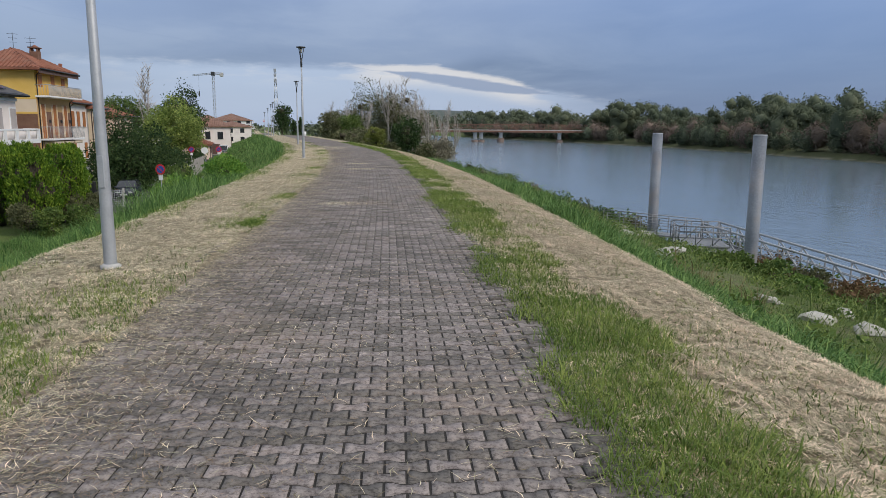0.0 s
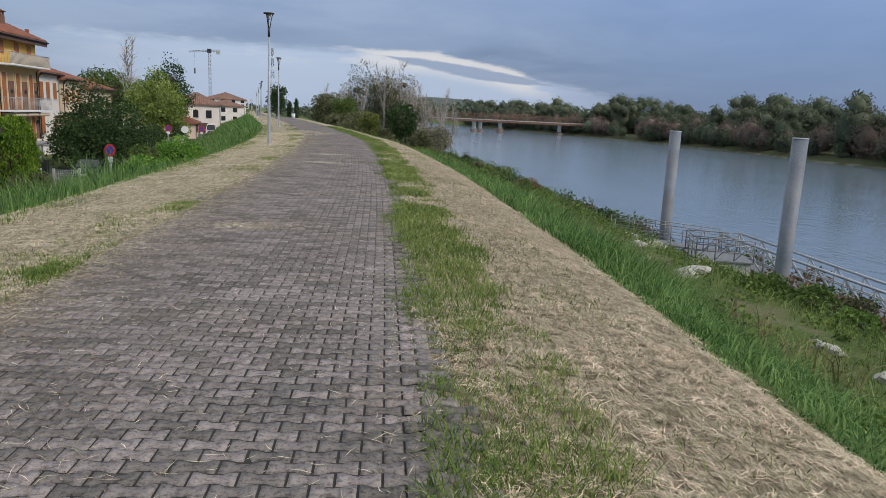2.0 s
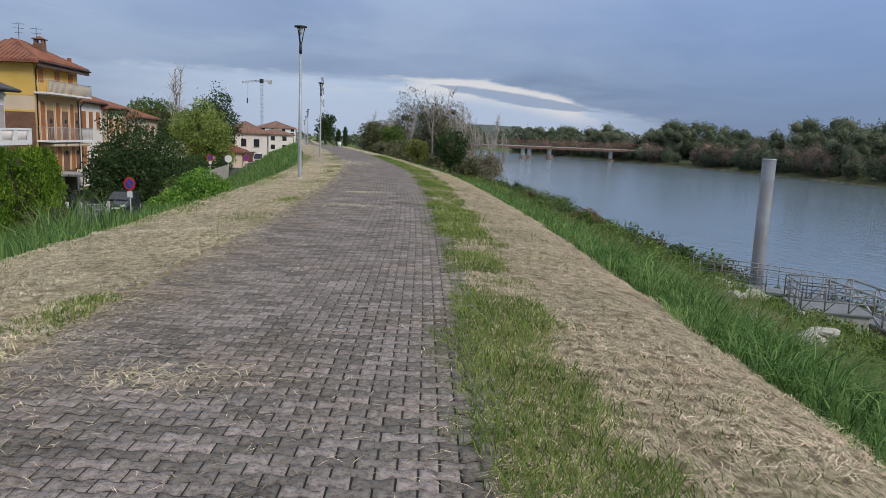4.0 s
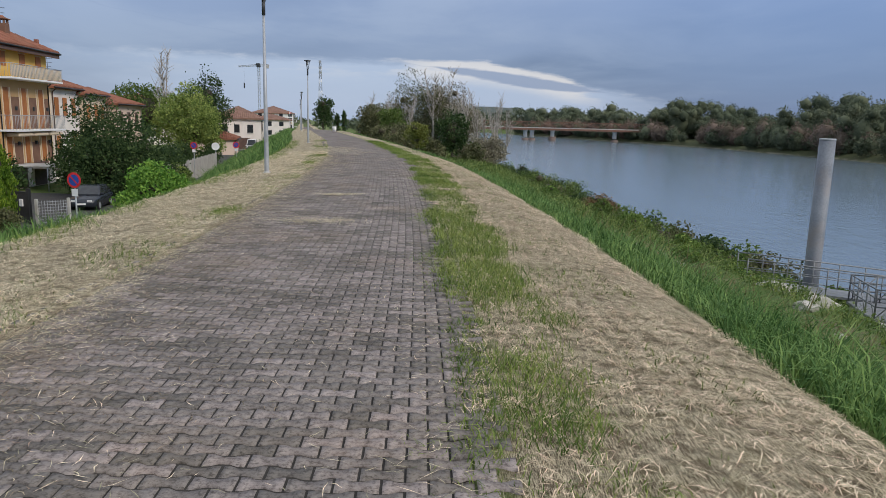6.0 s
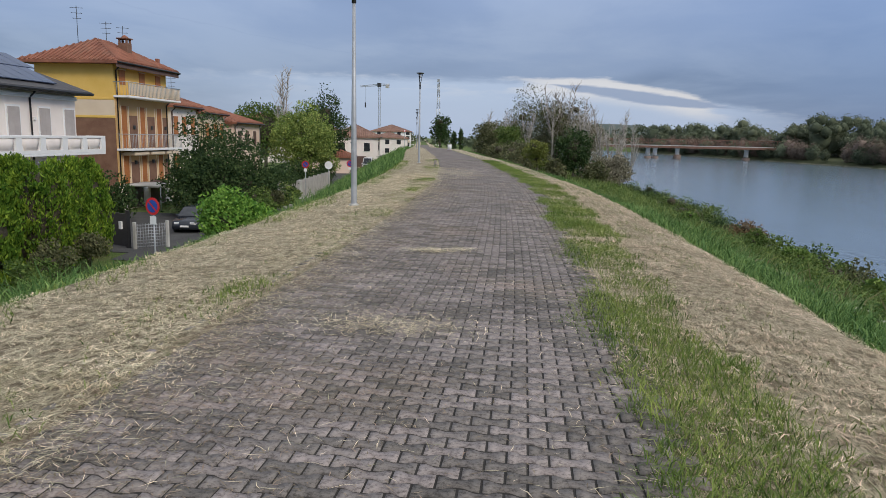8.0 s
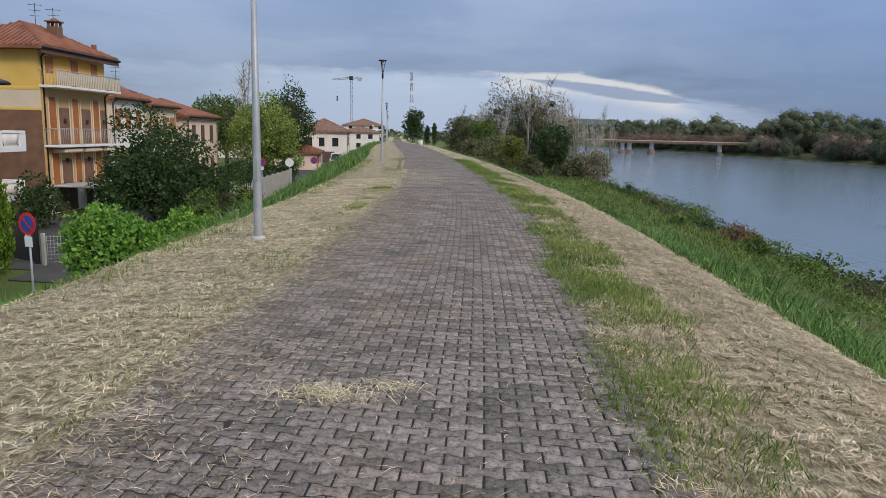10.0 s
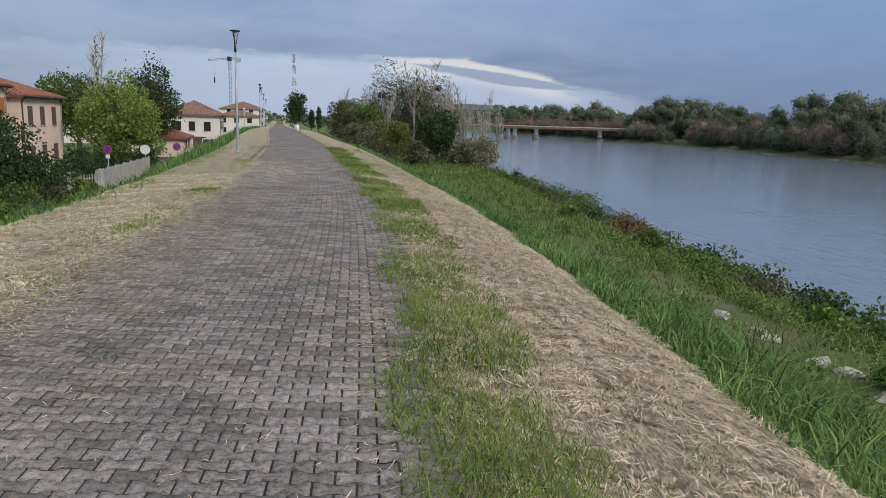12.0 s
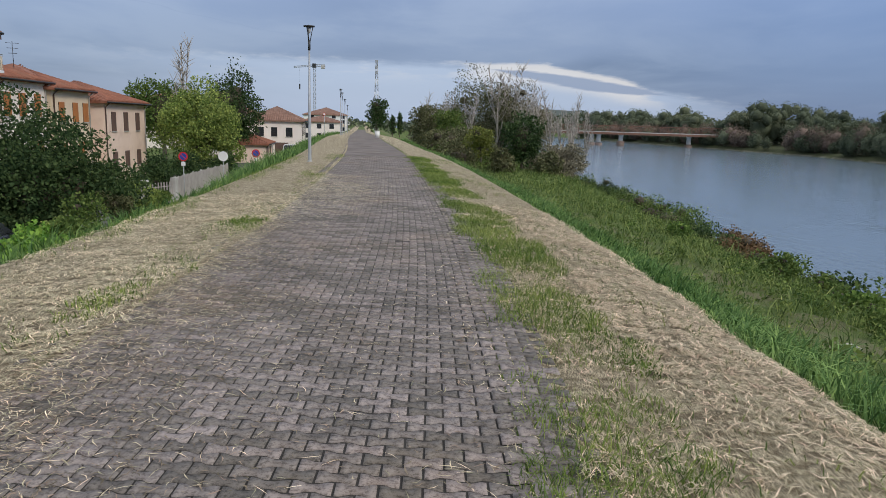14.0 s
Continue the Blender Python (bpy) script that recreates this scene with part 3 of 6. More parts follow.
# ---- the landing stage ----
def mooring_post(x, y, top):
    t = thing("mooring_post", x, y, -8.2, label="tall grey steel mooring pile on the river bank", category="mooring post", group="mooring posts")
    r = 0.325
    part("shaft", tube(bmesh.new(), [(0, 0, 0), (0, 0, 3), (0, 0, top + 8.2 - 0.03)], (r, r, r), 24), M_piling, t)
    part("cap", tube(bmesh.new(), [(0, 0, top + 8.17), (0, 0, top + 8.2), (0, 0, top + 8.23)], (r + 0.012, r + 0.012, r - 0.03), 24), M_galv, t, "pale steel cap plate")
    part("collar", tube(bmesh.new(), [(0, 0, 1.5), (0, 0, 2.0)], (r + 0.12, r + 0.12), 24), M_whitetrim, t, "white ring round the foot")


mooring_post(16.9, 40.5, 1.17)
mooring_post(18.05, 29.75, 1.2)


# ---- trees and bushes ----
def tree(name, x, y, blobs, leaf, n, mat, trunk=0.2, trunk_mat=None, label="", category="tree", z=None, seed=1, group="", core=0.48):
    """A trunk with limbs into every clump of the crown; blobs are (centre, radii) above the foot."""
    rng = np.random.default_rng(seed)
    t = thing(name, x, y, z, label=label, category=category, group=group)
    low = min(c[2] - r[2] for c, r in blobs)
    fork = max(0.4, low + 0.3)
    bm = bmesh.new()
    tube(bm, [(0, 0, -0.25), (0.03, 0, fork * 0.5), (0, 0.04, fork)], (trunk * 1.25, trunk, trunk * 0.85), 8)
    part("trunk", bm, trunk_mat or M_bark, t)
    for c, r in blobs[:9]:
        mid = (c[0] * 0.4, c[1] * 0.4, fork + (c[2] - fork) * 0.55)
        part("limb", tube(bmesh.new(), [(0, 0, fork - 0.1), mid, tuple(c)], (trunk * 0.6, trunk * 0.4, trunk * 0.12), 6), trunk_mat or M_bark, t)
    v, f = leaves(rng, blob_points(rng, n, blobs), leaf)
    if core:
        # dark solid cores that stand in for the shade deep in the crown
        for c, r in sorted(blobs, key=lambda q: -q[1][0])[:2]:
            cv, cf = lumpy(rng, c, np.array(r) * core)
            raw_mesh("core", cv, cf, M_twigshade, t)
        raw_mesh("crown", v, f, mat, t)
    else:
        raw_mesh("crown", v, f, mat, t)
    return t


def lumps(rng, n, cz, rx, rz, size):
    """Clumps over an ellipsoid crown."""
    out = []
    for k in range(n):
        u = rng.normal(size=3)
        u /= np.linalg.norm(u)
        q = rng.uniform(0.35, 0.75)
        s = size * rng.uniform(0.75, 1.25)
        out.append(((u[0] * rx * q, u[1] * rx * q, cz + u[2] * rz * q), (s, s, s * 0.85)))
    return out


def bare_tree(name, x, y, height, mat, label, seed, spread=0.35, leaf_mat=None, n_leaves=0, z=None, sprigs=26, group=""):
    """A thin, nearly leafless tree: a trunk, limbs and twigs."""
    rng = random.Random(seed)
    t = thing(name, x, y, z, label=label, category="tree", group=group)
    part("trunk", tube(bmesh.new(), [(0, 0, -0.25), (0.1, 0, height * 0.3), (0.05, 0.1, height * 0.6)], (height * 0.016, height * 0.012, height * 0.008), 7), mat, t)
    tips = []
    for k in range(7):
        a = rng.uniform(0, 6.28)
        h0 = height * rng.uniform(0.15, 0.6)
        h1 = min(height, h0 + height * rng.uniform(0.3, 0.5))
        r = height * spread * rng.uniform(0.35, 0.9)
        end = (math.cos(a) * r, math.sin(a) * r, h1)
        mid = (end[0] * 0.5, end[1] * 0.5, h0 + (h1 - h0) * 0.4)
        bm = bmesh.new()
        tube(bm, [(0.05, 0.03, h0), mid, end], (height * 0.007, height * 0.005, height * 0.0015), 5)
        for j in range(sprigs // 4):
            q = rng.uniform(0.25, 1.0)
            s = Vector((0.05, 0.03, h0)).lerp(Vector(end), q)
            e = s + Vector((rng.uniform(-1, 1), rng.uniform(-1, 1), rng.uniform(0.5, 1.6))) * height * 0.075
            tube(bm, [s, e], (height * 0.003, height * 0.0008), 4)
            tips.append(e)
        part("limb", bm, mat, t)
    if n_leaves:
        g = np.random.default_rng(seed)
        c = np.array([tuple(e) for e in tips])[g.integers(0, len(tips), n_leaves)] + g.normal(size=(n_leaves, 3)) * height * 0.035
        v, f = leaves(g, c, height * 0.017)
        raw_mesh("crown", v, f, leaf_mat, t)
    return t


L_dark = leafy("dark_foliage", (0.028, 0.058, 0.022), (0.078, 0.125, 0.044), 0.5)
L_light = leafy("light_foliage", (0.14, 0.22, 0.05), (0.34, 0.41, 0.12), 0.45)
L_mid = leafy("mid_foliage", (0.08, 0.14, 0.035), (0.16, 0.22, 0.06), 0.4)
L_conifer = leafy("bright_conifer", (0.055, 0.13, 0.016), (0.20, 0.31, 0.036), 0.5)
L_bright = leafy("bright_shrub", (0.09, 0.22, 0.03), (0.22, 0.39, 0.075), 0.4)
L_weedy = leafy("weedy_foliage", (0.085, 0.17, 0.035), (0.20, 0.29, 0.075), 0.45)
L_olive = leafy("olive_foliage", (0.085, 0.095, 0.045), (0.185, 0.19, 0.095), 0.45)
L_grey = leafy("grey_foliage", (0.19, 0.175, 0.12), (0.29, 0.27, 0.19), 0.4)
L_yellow = leafy("yellowing_foliage", (0.13, 0.16, 0.04), (0.26, 0.28, 0.075), 0.45)
L_rust = leafy("rust_foliage", (0.15, 0.095, 0.05), (0.23, 0.155, 0.08), 0.4)
L_far = leafy("far_wood", (0.085, 0.112, 0.07), (0.185, 0.21, 0.13), 0.35, scale=0.07)
L_farbrown = leafy("far_brown_wood", (0.16, 0.125, 0.098), (0.26, 0.205, 0.16), 0.3, scale=0.1)
_r = np.random.default_rng(5)

# the street side
tree("dark_shrub_tree", -24.6, 64, lumps(_r, 16, 3.6, 5.2, 3.6, 1.9) + [((0, 0, 2.0), (4.6, 4.6, 2.2)), ((-1, -1, 6.3), (1.8, 1.8, 1.3)), ((3.4, 1.5, 2.2), (1.6, 1.6, 1.5)), ((2.2, 0, 4.6), (1.4, 1.4, 1.1))], 0.22, 26000, L_dark, 0.2, label="large dark green leafy shrub tree beside the yellow house", seed=11)
tree("broadleaf_tree", -32.0, 101, lumps(_r, 30, 5.0, 5.6, 5.6, 1.55) + [((0, 0, 4.4), (3.2, 3.2, 3.4)), ((0.3, 0, 9.0), (1.7, 1.7, 1.4)), ((-1.2, 0.5, 7.6), (1.8, 1.8, 1.3))], 0.27, 22000, L_light, 0.22, label="light green leafy tree behind the board fence", seed=12)
tree("broadleaf_tree", -37.3, 124, lumps(_r, 14, 7.4, 3.8, 6.0, 2.2) + [((0, 0, 7.5), (3.4, 3.4, 5.6))], 0.36, 10000, L_dark, 0.3, label="tall dark green leafy tree among the houses", seed=13)
tree("broadleaf_tree", -45.5, 120, lumps(_r, 12, 7.4, 5.0, 4.6, 2.4) + [((0, 0, 6.5), (4.6, 4.6, 4.4))], 0.36, 10000, L_mid, 0.3, label="mid green leafy tree behind the pink house", seed=14)
bare_tree("bare_tree", -41.0, 117, 15.3, M_palebark, "thin tree with nearly bare upright branches", 4, 0.15, L_mid, 0, sprigs=120)


def conifer_hedge(x, y, r, h, seed):
    """A columnar conifer of upright sprays round a brown core, coloured darker for the shade within."""
    rng = np.random.default_rng(seed)
    t = thing("conifer_hedge", x, y, -4.6, label="dense bright green upright conifer at the foot of the slope", category="hedge", group="conifers by the street")
    part("trunk", tube(bmesh.new(), [(0, 0, -0.3), (0, 0, h * 0.5), (0, 0, h * 0.9)], (0.13, 0.09, 0.03), 7), M_bark, t)
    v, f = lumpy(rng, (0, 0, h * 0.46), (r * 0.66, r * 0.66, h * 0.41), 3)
    raw_mesh("core", v, f, M_twigshade, t)
    n, m = 460, 24
    zc = h * rng.uniform(0.04, 0.97, n) ** 0.9
    a = rng.uniform(0, 2 * np.pi, n)
    q = np.clip(1 - np.abs(zc / h - 0.42) ** 2.4 * 4.2, 0.12, 1) ** 0.5 * rng.uniform(0.72, 1.08, n)
    c = np.stack([np.cos(a) * q * r * 0.88, np.sin(a) * q * r * 0.88, zc], 1)
    up = np.stack([np.cos(a) * 0.3, np.sin(a) * 0.3, np.ones(n)], 1)
    s_ = rng.uniform(-0.5, 1, (n, m, 1))
    p = c[:, None] + up[:, None] * s_ * 0.3 + rng.normal(size=(n, m, 3)) * 0.1 * (1.1 - 0.8 * np.abs(s_))
    p = p.reshape(-1, 3)
    d = np.repeat(up, m, 0) + rng.normal(size=p.shape) * 0.45
    d /= np.linalg.norm(d, axis=1)[:, None]
    b = np.cross(d, rng.normal(size=p.shape))
    b /= np.linalg.norm(b, axis=1)[:, None]
    ln = rng.uniform(0.12, 0.24, (len(p), 1))
    v = np.stack([p - d * ln * 0.5, p + b * ln * 0.2, p + d * ln * 0.6, p - b * ln * 0.2], 1).reshape(-1, 3)
    raw_mesh("crown", v, np.arange(len(v)).reshape(-1, 4), L_conifer, t)


conifer_hedge(-20.9, 37.4, 1.45, 4.75, 21)
conifer_hedge(-20.9, 40.6, 1.5, 4.7, 22)
conifer_hedge(-21.9, 43.4, 1.35, 4.75, 23)
conifer_hedge(-24.0, 39.6, 1.6, 4.9, 24)
conifer_hedge(-24.2, 43.0, 1.5, 4.8, 25)
conifer_hedge(-22.5, 45.6, 1.25, 4.6, 26)
for _k, (_x, _y, _s) in enumerate([(-19.0, 38.9, 1.1), (-18.2, 36.6, 1.0), (-19.4, 41.6, 1.0), (-18.6, 34.2, 1.0), (-20.4, 35.4, 1.2)]):
    tree("bramble", _x, _y, lumps(_r, 9, _s * 0.9, _s, _s, _s * 0.42), 0.13, 2600, (L_olive, L_mid)[_k % 2], 0.03, label="tangled olive green bramble under the conifers", category="bush", seed=450 + _k, core=0.25, group="brambles")
tree("roadside_bush", -9.0, 33.4, lumps(_r, 10, 1.0, 1.0, 0.7, 0.5) + [((0, 0, 0.8), (0.9, 0.9, 0.75))], 0.11, 6500, L_bright, 0.03, label="bright green leafy bush on the embankment slope", category="bush", seed=31, core=0.5)
tree("roadside_bush", -9.9, 35.4, lumps(_r, 8, 0.9, 0.9, 0.6, 0.45), 0.11, 3800, L_bright, 0.03, label="bright green leafy bush on the embankment slope", category="bush", seed=32, core=0.5)

# the clump ahead on the river side
tree("round_bush", 2.0, 117, lumps(_r, 12, 3.6, 2.3, 3.4, 1.5) + [((0, 0, 3.4), (2.6, 2.6, 3.5))], 0.35, 5000, L_dark, 0.2, label="dense dark green rounded bush on the river bank", category="bush", z=-3.4, seed=41)
tree("leafy_bush", -3.0, 113, lumps(_r, 8, 2.6, 2.4, 1.8, 1.1), 0.3, 2600, L_yellow, 0.1, label="yellow-green straggling bush on the bank", category="bush", seed=42, z=-2.6)
for _k, (_x, _y, _h, _m, _z) in enumerate([(-5.0, 160, 17.2, L_olive, -4.5), (-1.0, 156, 15.0, L_olive, -4.5), (2.0, 157, 14.5, L_grey, -4.5), (-9.5, 162, 12, L_grey, -4.5), (-13.5, 166, 10.5, L_olive, -4.5), (-8.5, 140, 8.5, L_mid, -3.5), (-13.0, 146, 8.5, L_olive, -3.5), (5.0, 150, 11.5, L_grey, -5)]):
    tree("river_tree", _x, _y, lumps(_r, 15, _h * 0.54, _h * 0.36, _h * 0.46, _h * 0.16) + [((0, 0, _h * 0.28), (_h * 0.27, _h * 0.27, _h * 0.28)), ((0.5, -0.8, _h * 0.55), (_h * 0.17, _h * 0.17, _h * 0.25))], 0.32, 7000, _m, 0.25, label="grey-green willow in the clump on the river bank", z=_z, seed=50 + _k, group="river bank trees", core=0.22)
for _k, (_x, _y, _h) in enumerate([(6.5, 135, 12.0), (9.5, 134, 10.0), (12.0, 138, 9.5), (3.5, 140, 13.0), (-1.5, 152, 17.0), (1.2, 154, 17.8), (-11.0, 156, 13), (-15.5, 164, 12), (7.5, 128, 8.0), (10.5, 141, 11.5), (4.5, 146, 14), (-13.0, 150, 10), (-6.0, 150, 12)]):
    bare_tree("bare_tree", _x, _y, _h, M_palebark, "pale leafless tree in the clump on the bank", 60 + _k, 0.17, L_grey, 0, z=-5.0, sprigs=72, group="bare river trees")
for _k, (_x, _y, _s) in enumerate([(6.5, 126, 2.6), (9.0, 129, 2.8), (7.0, 119, 2.0), (8.2, 123, 2.6), (4.5, 121, 2.2), (-6.0, 127, 2.8), (-10.5, 134, 3.0), (-7.0, 120, 2.2), (-0.5, 114, 1.8), (5.0, 113, 1.6)]):
    tree("leafy_bush", _x, _y, lumps(_r, 9, _s * 0.8, _s, _s * 0.9, _s * 0.45) + [((0, 0, _s * 0.5), (_s, _s, _s * 0.6))], 0.36, 1900, L_grey if _k < 5 else L_olive, 0.1, label="grey-brown twiggy bush on the river bank", category="bush", z=None if _k > 6 else (-5.0 if _k < 5 else -3.6), seed=70 + _k, core=0.4, group="bank bushes")

for _k in range(16):
    _y = 118 + 2.9 * _k
    _x = float(cx(_y)) + _r.uniform(9.5, 13) + 0.35 * (_y - 118) * _r.uniform(0, 1)
    _s = float(_r.uniform(2.0, 3.2))
    tree("leafy_bush", _x, _y, lumps(_r, 9, _s * 0.8, _s, _s * 0.9, _s * 0.45) + [((0, 0, _s * 0.5), (_s, _s, _s * 0.6))], 0.38, 1700, (L_olive, L_mid, L_grey, L_olive)[_k % 4], 0.1, label="olive green bush at the foot of the tree clump", category="bush", seed=400 + _k, core=0.4, group="bank bushes")
for _k, (_x, _y, _s) in enumerate([(-27.0, 73, 1.9), (-26.5, 79, 1.7), (-28.5, 84, 1.9), (-29.5, 90, 1.8), (-27.8, 95, 1.7), (-29.8, 58, 1.8), (-22.6, 67, 1.1), (-15.8, 50.6, 1.0), (-17.2, 54.4, 1.1), (-18.4, 53.0, 1.2), (-17.6, 60.5, 0.6)]):
    tree("garden_bush", _x, _y, lumps(_r, 9, _s * 0.9, _s, _s, _s * 0.5) + [((0, 0, _s * 0.6), (_s, _s, _s * 0.7))], 0.22, 3000, L_dark if _k < 6 else (L_mid, L_bright)[_k % 2], 0.08, label="dark green garden bush by the street fence" if _k < 6 else "mid green leafy bush low on the grassy slope", category="bush", seed=430 + _k, core=0.3, group="garden bushes")

for _k, (_x, _y, _s, _m) in enumerate([(-20.4, 60.4, 1.5, L_mid), (-19.6, 57.2, 1.1, L_light), (-20.9, 64.0, 1.3, L_olive), (-21.4, 68.5, 1.2, L_light), (-22.2, 71.6, 1.0, L_mid)]):
    tree("slope_shrub", _x, _y, lumps(_r, 10, _s * 0.9, _s * 0.9, _s, _s * 0.4), 0.15, 2400, _m, 0.04, label="loose green shrub at the foot of the town slope", category="bush", seed=470 + _k, core=0.25, group="garden bushes")

# bushes along the water's edge
_br = random.Random(8)
for _k in range(52):
    _y = 20 + 108 * (_k + _br.uniform(-0.4, 0.4)) / 52
    _d = (23.2 if _y > 44 else 25.0) + _br.uniform(-1.6, 1.3) + float(shore(_y)) - 0.5
    _s = _br.uniform(0.8, 1.6) * (1.25 if 82 < _y < 108 else 1.0)
    _m = L_rust if (abs(_y - 73) < 2.5 or (_y < 36 and _k % 2)) else (L_dark, L_mid, L_dark, L_olive, L_mid)[_k % 5]
    _x = float(cx(_y)) + _d
    tree("bank_bush", _x, _y, lumps(_r, 8, _s * 0.45, _s * 1.5, _s * 0.75, _s * 0.55) + [((0, 0, _s * 0.2), (_s * 1.2, _s * 1.2, _s * 0.6))], 0.21, 1100, _m, 0.03, label={L_rust: "rust-brown bush at the water's edge", L_dark: "dark green bush at the water's edge"}.get(_m, "green leafy bush on the river bank"), category="bush", seed=90 + _k, core=0.4, group="bank bushes", z=max(float(ground_z(_x, _y)), -7.35))
for _k, (_y, _d, _s, _m) in enumerate([(48, 19, 0.9, L_mid), (27.6, 18.0, 0.8, L_mid), (26.2, 19.0, 0.9, L_mid), (55, 18, 0.8, L_weedy), (62, 19.0, 0.9, L_mid), (46, 17.0, 0.7, L_weedy), (24.5, 15.5, 0.6, L_mid), (39, 13.5, 0.5, L_weedy), (51, 16.0, 0.6, L_mid), (22, 17.5, 0.8, L_weedy), (18, 18.5, 0.9, L_mid), (70, 18, 0.8, L_weedy), (25.6, 20.6, 1.0, L_olive), (24.0, 21.4, 1.15, L_rust), (22.4, 21.6, 1.0, L_olive), (26.6, 22.6, 1.0, L_rust), (84.5, 29.5, 1.5, L_rust), (82.0, 28.5, 1.2, L_rust)]):
    _x = float(cx(_y)) + _d
    tree("bank_bush", _x, _y, lumps(_r, 8, _s * 0.6, _s * 1.1, _s * 0.6, _s * 0.5), 0.18, 1500, _m, 0.03, label="rust-brown bush among the bank weeds" if _m is L_rust else "green leafy bush among the bank weeds", category="bush", seed=190 + _k, core=0.35, group="bank bushes")


# woods on the far bank
def far_woods():
    """Rounded crowns of many sizes behind a line of twiggy scrub at the water."""
    rng = np.random.default_rng(77)
    for name, mat, n_trees, lo, hi, off, scrub in (("far_wood", L_far, 170, 15.0, 24.0, (7, 55), False), ("far_scrub", L_farbrown, 120, 7.0, 14.0, (3.0, 9), True), ("far_scrub", L_far, 150, 4.0, 11.0, (1.5, 7), True)):
        vs, fs, k = [], [], 0
        for j in range(n_trees):
            y = rng.uniform(-20, 620)
            h = rng.uniform(lo, hi)
            if not scrub:
                h *= 0.86 + 0.16 * math.sin(y * 0.045 + 1.0) + 0.12 * math.sin(y * 0.13)
            x = float(bank_far(y)) + rng.uniform(*off)
            g = -5.6
            r = h * rng.uniform(0.26, 0.36)
            if scrub:
                bl = [((x, y, g + h * 0.42), (r * 1.1, r * 1.3, h * 0.45))]
            else:
                bl = [((x, y, g + h * 0.42), (r * 0.95, r * 0.95, h * 0.4))] + [((x + rng.normal() * r * 0.5, y + rng.normal() * r * 0.6, g + h * rng.uniform(0.5, 0.84)), (r * 0.55, r * 0.6, h * 0.17)) for _ in range(4)]
            for c, rr in bl:
                v, f = lumpy(rng, c, np.array(rr) * 0.7, 2 if rr[2] > 4 else 1)
                vs.append(v)
                fs.append(f + k)
                k += len(v)
            v, f = leaves(rng, blob_points(rng, 1150 if not scrub else 560, bl, 0.62), 1.25 if not scrub else 1.0)
            v = v.reshape(-1, 4, 3)[:, :3].reshape(-1, 3)
            vs.append(v)
            fs.append(np.arange(len(v)).reshape(-1, 3) + k)
            k += len(v)
        ob = raw_mesh(name, np.concatenate(vs), np.concatenate(fs), mat)
        tagged(ob, "dense mixed woodland along the far river bank" if not scrub else "low scrub at the edge of the far bank wood", "woodland", kind="stuff")


far_woods()


# ---- houses ----
def frame_on(t, u0, z0, u1, z1, mat, depth=0.05, side="front", name="shutter", w=0.0):
    """A flat part on a house wall; front faces +x local, the end wall faces -y local."""
    if side == "front":
        return part(name, boxed(-0.02, u0, z0, depth, u1, z1, bevel=0.008), mat, t)
    return part(name, boxed(u0, -depth, z0, u1, 0.02, z1, bevel=0.008), mat, t)


def hip_roof(depth, length, eave, ridge, over, thick=0.22, gable=False):
    bm = bmesh.new()
    x0, x1, y0, y1 = -depth - over, over, -over, length + over
    h = (x1 - x0) / 2
    xm = (x0 + x1) / 2
    inset = 0.0 if gable else min(h, (y1 - y0) / 2 - 0.1)
    base = [bm.verts.new((x, y, eave - thick)) for x, y in ((x0, y0), (x1, y0), (x1, y1), (x0, y1))]
    top = [bm.verts.new((x, y, eave)) for x, y in ((x0, y0), (x1, y0), (x1, y1), (x0, y1))]
    r0, r1 = bm.verts.new((xm, y0 + inset, ridge)), bm.verts.new((xm, y1 - inset, ridge))
    bm.faces.new(base[::-1])
    for i in range(4):
        bm.faces.new((base[i], base[(i + 1) % 4], top[(i + 1) % 4], top[i]))
    bm.faces.new((top[1], top[2], r1, r0))
    bm.faces.new((top[3], top[0], r0, r1))
    bm.faces.new((top[0], top[1], r0))
    bm.faces.new((top[2], top[3], r1))
    return bm


def tile_rows(depth, length, eave, ridge, over, step=0.36):
    """Raised courses of roof tiles on the front and near slopes."""
    bm = bmesh.new()
    x0, x1, y0, y1 = -depth - over, over, -over, length + over
    h = (x1 - x0) / 2
    rise = ridge - eave
    n = int((y1 - y0) / step)
    for k in range(n + 1):
        y = y0 + k * step
        q = min(1.0, min(y - y0, y1 - y) / h)
        if q < 0.06:
            continue
        tube(bm, [(x1 + 0.02, y, eave + 0.02), (x1 - h * q, y, eave + rise * q + 0.02)], (0.075, 0.075), 4)
    m = int(2 * h / step)
    for k in range(m + 1):
        x = x0 + k * step
        q = min(1.0, min(x - x0, x1 - x) / h)
        if q < 0.06:
            continue
        tube(bm, [(x, y0 - 0.02, eave + 0.02), (x, y0 + h * q, eave + rise * q + 0.02)], (0.075, 0.075), 4)
    return bm


def gutter(t, depth, length, eave, over):
    part("gutter", tube(bmesh.new(), [(over + 0.05, -over, eave - 0.12), (over + 0.05, length + over, eave - 0.12)], (0.08, 0.08), 6), M_black, t)


def downpipe(t, u, top, bottom, x=0.08, mat=None):
    part("downpipe", tube(bmesh.new(), [(0.45, u, top), (x, u, top - 0.35), (x, u, bottom)], (0.06, 0.06, 0.06), 6), mat or M_black, t)


